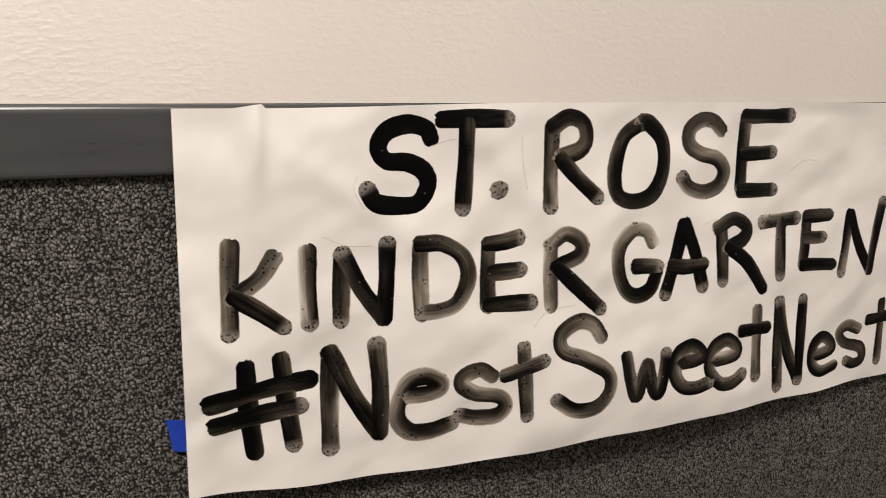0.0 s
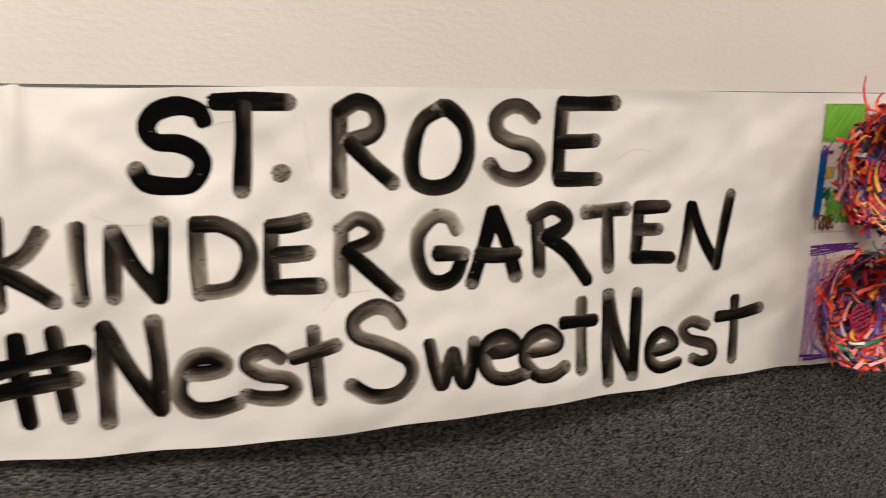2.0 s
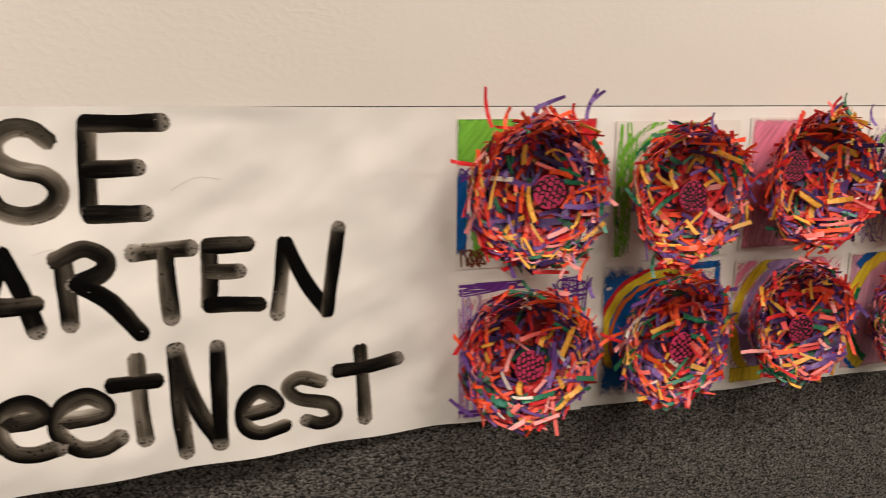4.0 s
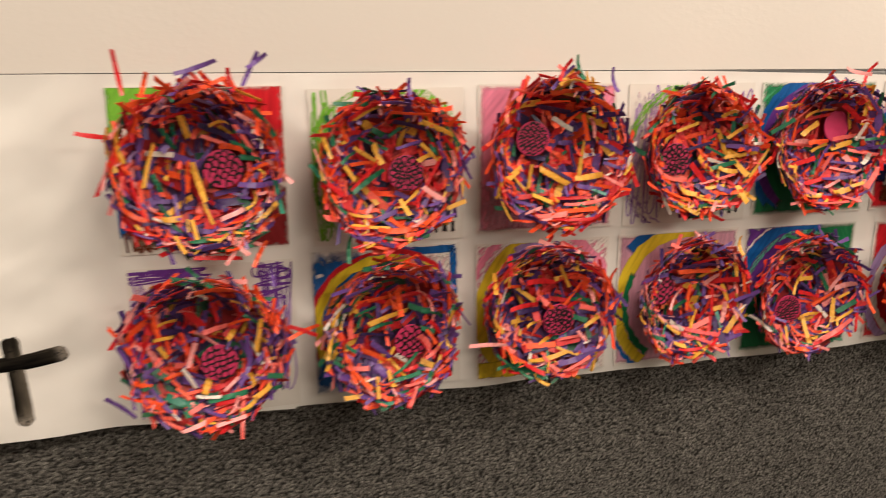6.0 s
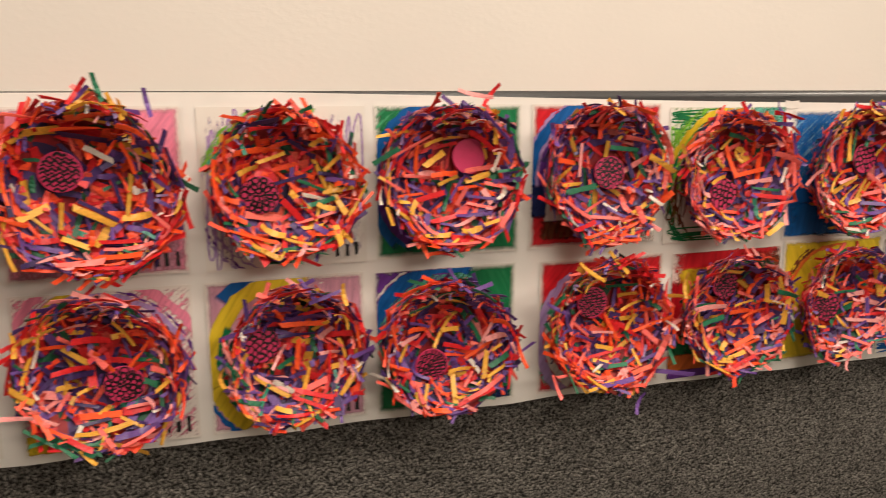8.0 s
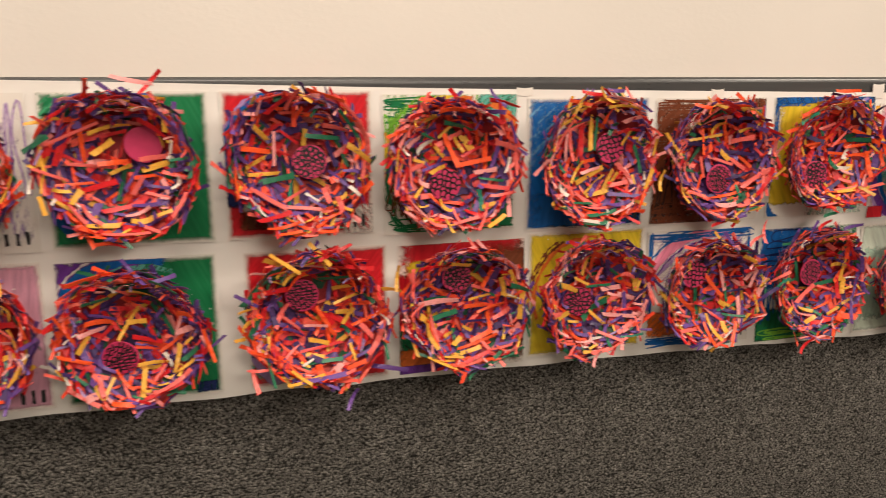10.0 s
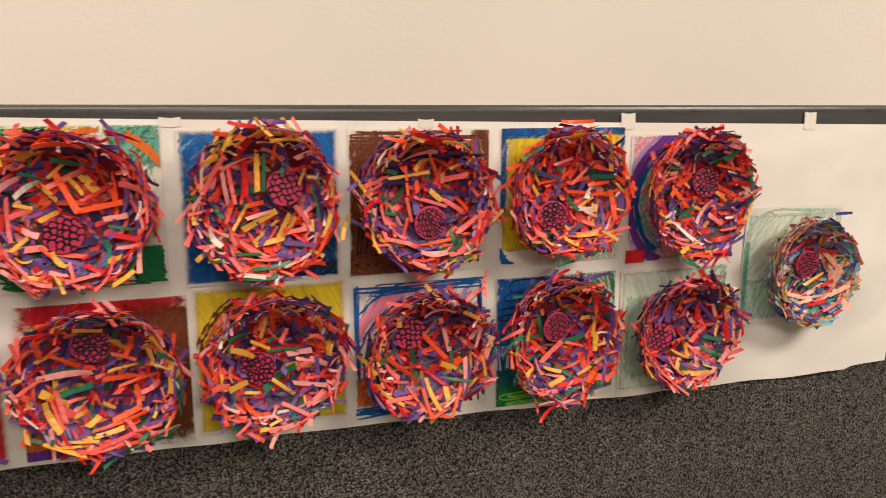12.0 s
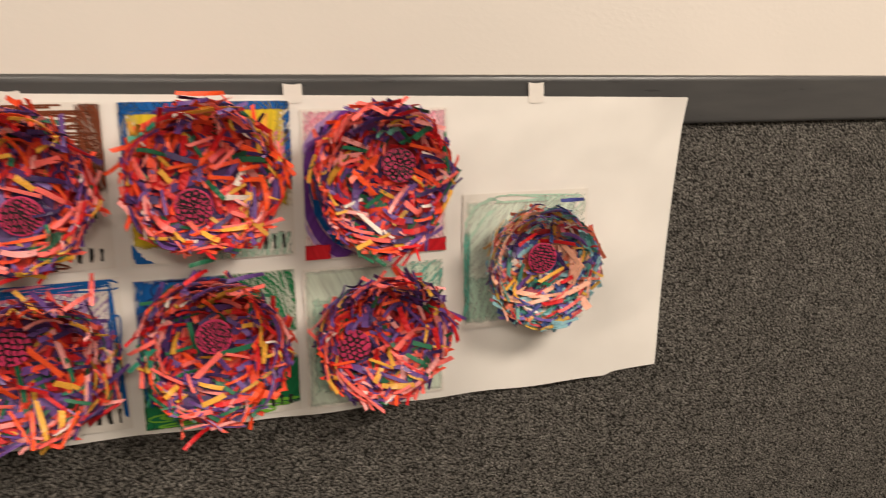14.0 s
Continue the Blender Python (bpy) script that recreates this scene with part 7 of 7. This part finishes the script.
laid(17, "coral", 2.621, 0.825, -45, 29)
laid(17, "purple", 2.505, 0.832, -25, 33)
laid(17, "yellow", 2.542, 0.812, -15, 31)
laid(17, "yellow", 2.596, 0.789, -77, 29)
laid(17, "green", 2.550, 0.777, 2, 53)
laid(17, "red", 2.542, 0.797, 8, 71)
laid(17, "coral", 2.633, 0.810, 63, 42)
laid(17, "green", 2.646, 0.799, -81, 36)
laid(17, "purple", 2.644, 0.768, 1, 88)
laid(17, "coral", 2.498, 0.798, 35, 35)
laid(17, "yellow", 2.508, 0.761, -36, 36)
laid(17, "yellow", 2.513, 0.754, 5, 61)
laid(17, "purple", 2.541, 0.756, 3, 78)
laid(17, "coral", 2.575, 0.758, 21, 43)
laid(17, "orange", 2.599, 0.772, 21, 32)
laid(17, "yellow", 2.432, 0.881, -2, 39)
laid(17, "yellow", 2.430, 0.859, 22, 35)
laid(17, "yellow", 2.418, 0.835, -8, 22)
laid(17, "coral", 2.439, 0.811, -42, 36)
laid(17, "green", 2.462, 0.777, -79, 48)
laid(17, "coral", 2.438, 0.766, -76, 37)
laid(17, "coral", 2.442, 0.782, -15, 50)
laid(17, "yellow", 2.657, 0.897, 5, 35)
laid(17, "dark", 2.630, 0.841, -41, 24)
laid(17, "red", 2.469, 0.903, -3, 66)
laid(18, "pink", 2.728, 0.859, 2, 66)
laid(18, "coral", 2.681, 0.854, 26, 36)
laid(18, "orange", 2.697, 0.911, -85, 39)
laid(18, "orange", 2.723, 0.881, -36, 38)
laid(18, "green", 2.726, 0.863, 5, 37)
laid(18, "dark", 2.734, 0.847, 12, 35)
laid(18, "green", 2.736, 0.835, 15, 49)
laid(18, "coral", 2.739, 0.823, 10, 23)
laid(18, "yellow", 2.797, 0.898, -36, 27)
laid(18, "yellow", 2.797, 0.861, 11, 36)
laid(18, "orange", 2.814, 0.901, 75, 39)
laid(18, "coral", 2.800, 0.875, -20, 32)
laid(18, "yellow", 2.840, 0.881, -77, 36)
laid(18, "yellow", 2.849, 0.865, -8, 27)
laid(18, "orange", 2.789, 0.847, 2, 35)
laid(18, "orange", 2.817, 0.843, 14, 53)
laid(18, "orange", 2.818, 0.818, -82, 29)
laid(18, "yellow", 2.854, 0.895, -66, 43)
laid(18, "yellow", 2.865, 0.851, 85, 50)
laid(18, "purple", 2.869, 0.841, 89, 44)
laid(18, "coral", 2.841, 0.831, 42, 33)
laid(18, "dark", 2.788, 0.822, 0, 43)
laid(18, "dark", 2.788, 0.800, 75, 36)
laid(18, "yellow", 2.777, 0.810, -28, 17)
laid(18, "orange", 2.802, 0.791, 24, 39)
laid(18, "orange", 2.793, 0.782, 17, 70)
laid(18, "yellow", 2.773, 0.770, 9, 45)
laid(18, "coral", 2.831, 0.776, 18, 38)
laid(18, "red", 2.788, 0.762, 16, 45)
laid(18, "purple", 2.840, 0.783, 20, 38)
laid(18, "yellow", 2.703, 0.804, -66, 45)
laid(18, "orange", 2.709, 0.807, -72, 46)
laid(18, "coral", 2.715, 0.814, -77, 45)
laid(18, "yellow", 2.741, 0.767, -11, 43)
laid(18, "yellow", 2.721, 0.762, -27, 53)
laid(18, "yellow", 2.737, 0.797, 22, 18)
laid(18, "yellow", 2.756, 0.785, 34, 20)
laid(18, "pink", 2.734, 0.952, -16, 25)
laid(18, "yellow", 2.760, 0.928, -7, 35)
laid(18, "purple", 2.745, 0.952, 18, 35)
laid(18, "orange", 2.812, 0.950, -4, 26)
laid(18, "pink", 2.854, 0.912, -69, 28)
laid(18, "green", 2.862, 0.883, -16, 31)
laid(19, "orange", 2.958, 0.942, 21, 53)
laid(19, "orange", 2.992, 0.914, -82, 50)
laid(19, "yellow", 2.981, 0.899, 74, 33)
laid(19, "yellow", 2.950, 0.865, -23, 34)
laid(19, "yellow", 2.975, 0.873, -27, 29)
laid(19, "green", 2.940, 0.897, 5, 36)
laid(19, "green", 3.006, 0.863, 1, 44)
laid(19, "coral", 3.008, 0.883, 65, 23)
laid(19, "dark", 3.016, 0.902, -62, 51)
laid(19, "pink", 3.029, 0.857, 5, 35)
laid(19, "pink", 3.037, 0.844, -21, 28)
laid(19, "coral", 3.042, 0.841, 20, 27)
laid(19, "orange", 3.050, 0.882, 39, 26)
laid(19, "coral", 3.062, 0.885, -16, 22)
laid(19, "green", 3.043, 0.884, -42, 27)
laid(19, "pink", 3.062, 0.842, -15, 28)
laid(19, "dark", 3.076, 0.845, 48, 48)
laid(19, "purple", 3.059, 0.828, 88, 39)
laid(19, "red", 3.062, 0.818, 14, 40)
laid(19, "pink", 3.048, 0.806, 1, 52)
laid(19, "yellow", 3.004, 0.809, -42, 40)
laid(19, "yellow", 2.941, 0.815, 9, 37)
laid(19, "yellow", 2.958, 0.800, -12, 24)
laid(19, "orange", 2.950, 0.782, -53, 33)
laid(19, "pink", 2.971, 0.766, -6, 32)
laid(19, "dark", 3.000, 0.792, -16, 26)
laid(19, "coral", 3.022, 0.772, -22, 47)
laid(19, "coral", 3.053, 0.788, 40, 33)
laid(19, "green", 3.017, 0.762, -81, 18)
laid(19, "coral", 2.999, 0.752, 7, 40)
laid(19, "coral", 2.941, 0.759, 24, 31)
laid(19, "orange", 2.893, 0.853, -68, 50)
laid(19, "orange", 2.900, 0.865, -81, 38)
laid(19, "coral", 2.905, 0.825, -6, 35)
laid(19, "pink", 2.922, 0.790, -36, 27)
laid(19, "red", 3.038, 0.914, 50, 30)
laid(19, "coral", 3.082, 0.899, -38, 25)
laid(19, "orange", 3.072, 0.905, -40, 31)
laid(19, "yellow", 3.056, 0.918, -28, 22)
laid(19, "coral", 2.922, 0.931, 34, 23)
laid(19, "purple", 3.042, 0.798, 29, 23)
laid(20, "yellow", 3.136, 0.879, 43, 44)
laid(20, "orange", 3.230, 0.845, -48, 54)
laid(20, "orange", 3.247, 0.872, -46, 28)
laid(20, "pink", 3.248, 0.860, -76, 54)
laid(20, "green", 3.257, 0.831, -80, 34)
laid(20, "yellow", 3.257, 0.808, -30, 43)
laid(20, "green", 3.271, 0.786, -2, 40)
laid(20, "orange", 3.173, 0.820, -41, 56)
laid(20, "red", 3.212, 0.811, -22, 38)
laid(20, "green", 3.150, 0.839, 16, 43)
laid(20, "yellow", 3.144, 0.780, -42, 61)
laid(20, "coral", 3.156, 0.810, -50, 34)
laid(20, "coral", 3.159, 0.795, -21, 53)
laid(20, "purple", 3.176, 0.776, -4, 43)
laid(20, "orange", 3.194, 0.763, -57, 49)
laid(20, "yellow", 3.222, 0.764, -71, 55)
laid(20, "orange", 3.211, 0.756, -84, 51)
laid(20, "yellow", 3.247, 0.766, 90, 23)
laid(20, "orange", 3.258, 0.757, 57, 49)
laid(20, "pink", 3.282, 0.796, 84, 50)
laid(20, "purple", 3.284, 0.788, 75, 50)
laid(20, "pink", 3.295, 0.872, 73, 32)
laid(20, "pink", 3.301, 0.863, 85, 38)
laid(20, "pink", 3.314, 0.841, 78, 45)
laid(20, "yellow", 3.308, 0.812, -86, 31)
laid(20, "dark", 3.266, 0.891, 26, 42)
laid(20, "dark", 3.279, 0.863, 14, 39)
laid(20, "red", 3.298, 0.883, 31, 37)
laid(20, "green", 3.263, 0.919, 3, 25)
laid(20, "yellow", 3.285, 0.903, -28, 25)
laid(20, "orange", 3.227, 0.931, 4, 27)
laid(20, "red", 3.207, 0.920, -88, 38)
laid(20, "dark", 3.278, 0.833, 12, 31)
laid(20, "coral", 3.165, 0.770, -8, 52)
laid(20, "red", 3.234, 0.788, -37, 50)
laid(20, "orange", 3.120, 0.861, -66, 41)
laid(21, "coral", 3.356, 0.845, -83, 60)
laid(21, "yellow", 3.379, 0.855, 71, 31)
laid(21, "green", 3.385, 0.841, 5, 36)
laid(21, "red", 3.379, 0.881, -5, 41)
laid(21, "coral", 3.404, 0.822, 10, 23)
laid(21, "coral", 3.426, 0.815, 42, 48)
laid(21, "green", 3.397, 0.808, 12, 30)
laid(21, "green", 3.468, 0.833, 10, 57)
laid(21, "coral", 3.466, 0.824, -17, 34)
laid(21, "yellow", 3.494, 0.872, 0, 25)
laid(21, "yellow", 3.504, 0.860, -88, 47)
laid(21, "yellow", 3.507, 0.826, 84, 31)
laid(21, "red", 3.514, 0.866, -38, 26)
laid(21, "purple", 3.524, 0.875, -74, 33)
laid(21, "purple", 3.523, 0.824, 81, 39)
laid(21, "red", 3.499, 0.820, -87, 39)
laid(21, "orange", 3.433, 0.909, -53, 38)
laid(21, "yellow", 3.428, 0.911, 40, 25)
laid(21, "coral", 3.365, 0.810, -42, 54)
laid(21, "yellow", 3.367, 0.786, 27, 27)
laid(21, "coral", 3.397, 0.788, -74, 27)
laid(21, "yellow", 3.426, 0.779, -18, 33)
laid(21, "green", 3.447, 0.774, -33, 30)
laid(21, "yellow", 3.428, 0.761, 14, 33)
laid(21, "purple", 3.412, 0.758, -23, 39)
laid(21, "red", 3.452, 0.757, 8, 41)
laid(21, "orange", 3.465, 0.784, 21, 33)
laid(21, "purple", 3.468, 0.780, -41, 25)
laid(21, "yellow", 3.483, 0.776, 31, 26)
laid(21, "orange", 3.492, 0.770, 50, 30)
laid(21, "green", 3.449, 0.746, 16, 25)
laid(21, "coral", 3.404, 0.752, -4, 43)
laid(21, "red", 3.498, 0.905, -55, 36)
laid(21, "yellow", 3.461, 0.932, 27, 49)
laid(21, "purple", 3.444, 0.940, 12, 75)
laid(21, "coral", 3.464, 0.911, -28, 27)
laid(21, "red", 3.480, 0.893, -12, 30)
laid(22, "orange", 3.636, 0.875, -81, 39)
laid(22, "green", 3.660, 0.887, 81, 27)
laid(22, "orange", 3.686, 0.877, 11, 26)
laid(22, "red", 3.704, 0.851, -69, 42)
laid(22, "dark", 3.676, 0.848, 9, 26)
laid(22, "pink", 3.687, 0.847, -55, 24)
laid(22, "purple", 3.731, 0.852, -47, 48)
laid(22, "pink", 3.736, 0.862, -67, 26)
laid(22, "coral", 3.729, 0.831, 12, 45)
laid(22, "coral", 3.705, 0.816, 45, 37)
laid(22, "yellow", 3.744, 0.825, 80, 29)
laid(22, "green", 3.737, 0.806, -11, 31)
laid(22, "dark", 3.735, 0.814, -29, 15)
laid(22, "green", 3.728, 0.782, -25, 38)
laid(22, "dark", 3.752, 0.798, 23, 27)
laid(22, "red", 3.757, 0.820, -83, 32)
laid(22, "purple", 3.762, 0.829, -87, 33)
laid(22, "coral", 3.763, 0.785, 33, 31)
laid(22, "yellow", 3.667, 0.786, -28, 42)
laid(22, "yellow", 3.684, 0.791, -74, 25)
laid(22, "coral", 3.699, 0.786, -46, 34)
laid(22, "pink", 3.705, 0.770, 69, 38)
laid(22, "red", 3.719, 0.770, -30, 34)
laid(22, "purple", 3.720, 0.762, -21, 42)
laid(22, "yellow", 3.719, 0.758, -16, 23)
laid(22, "purple", 3.688, 0.772, -5, 34)
laid(22, "purple", 3.692, 0.754, -21, 48)
laid(22, "yellow", 3.660, 0.762, 49, 26)
laid(22, "coral", 3.652, 0.760, -54, 40)
laid(22, "coral", 3.612, 0.762, -47, 48)
laid(22, "orange", 3.607, 0.793, -10, 55)
laid(22, "yellow", 3.582, 0.769, -62, 27)
laid(22, "coral", 3.640, 0.735, -43, 51)
laid(22, "yellow", 3.689, 0.746, -1, 48)
laid(22, "coral", 3.694, 0.741, 17, 28)
laid(22, "pink", 3.746, 0.778, 51, 28)
laid(22, "purple", 3.729, 0.886, -14, 27)
laid(22, "red", 3.694, 0.920, 9, 39)
laid(22, "coral", 3.669, 0.919, 21, 32)
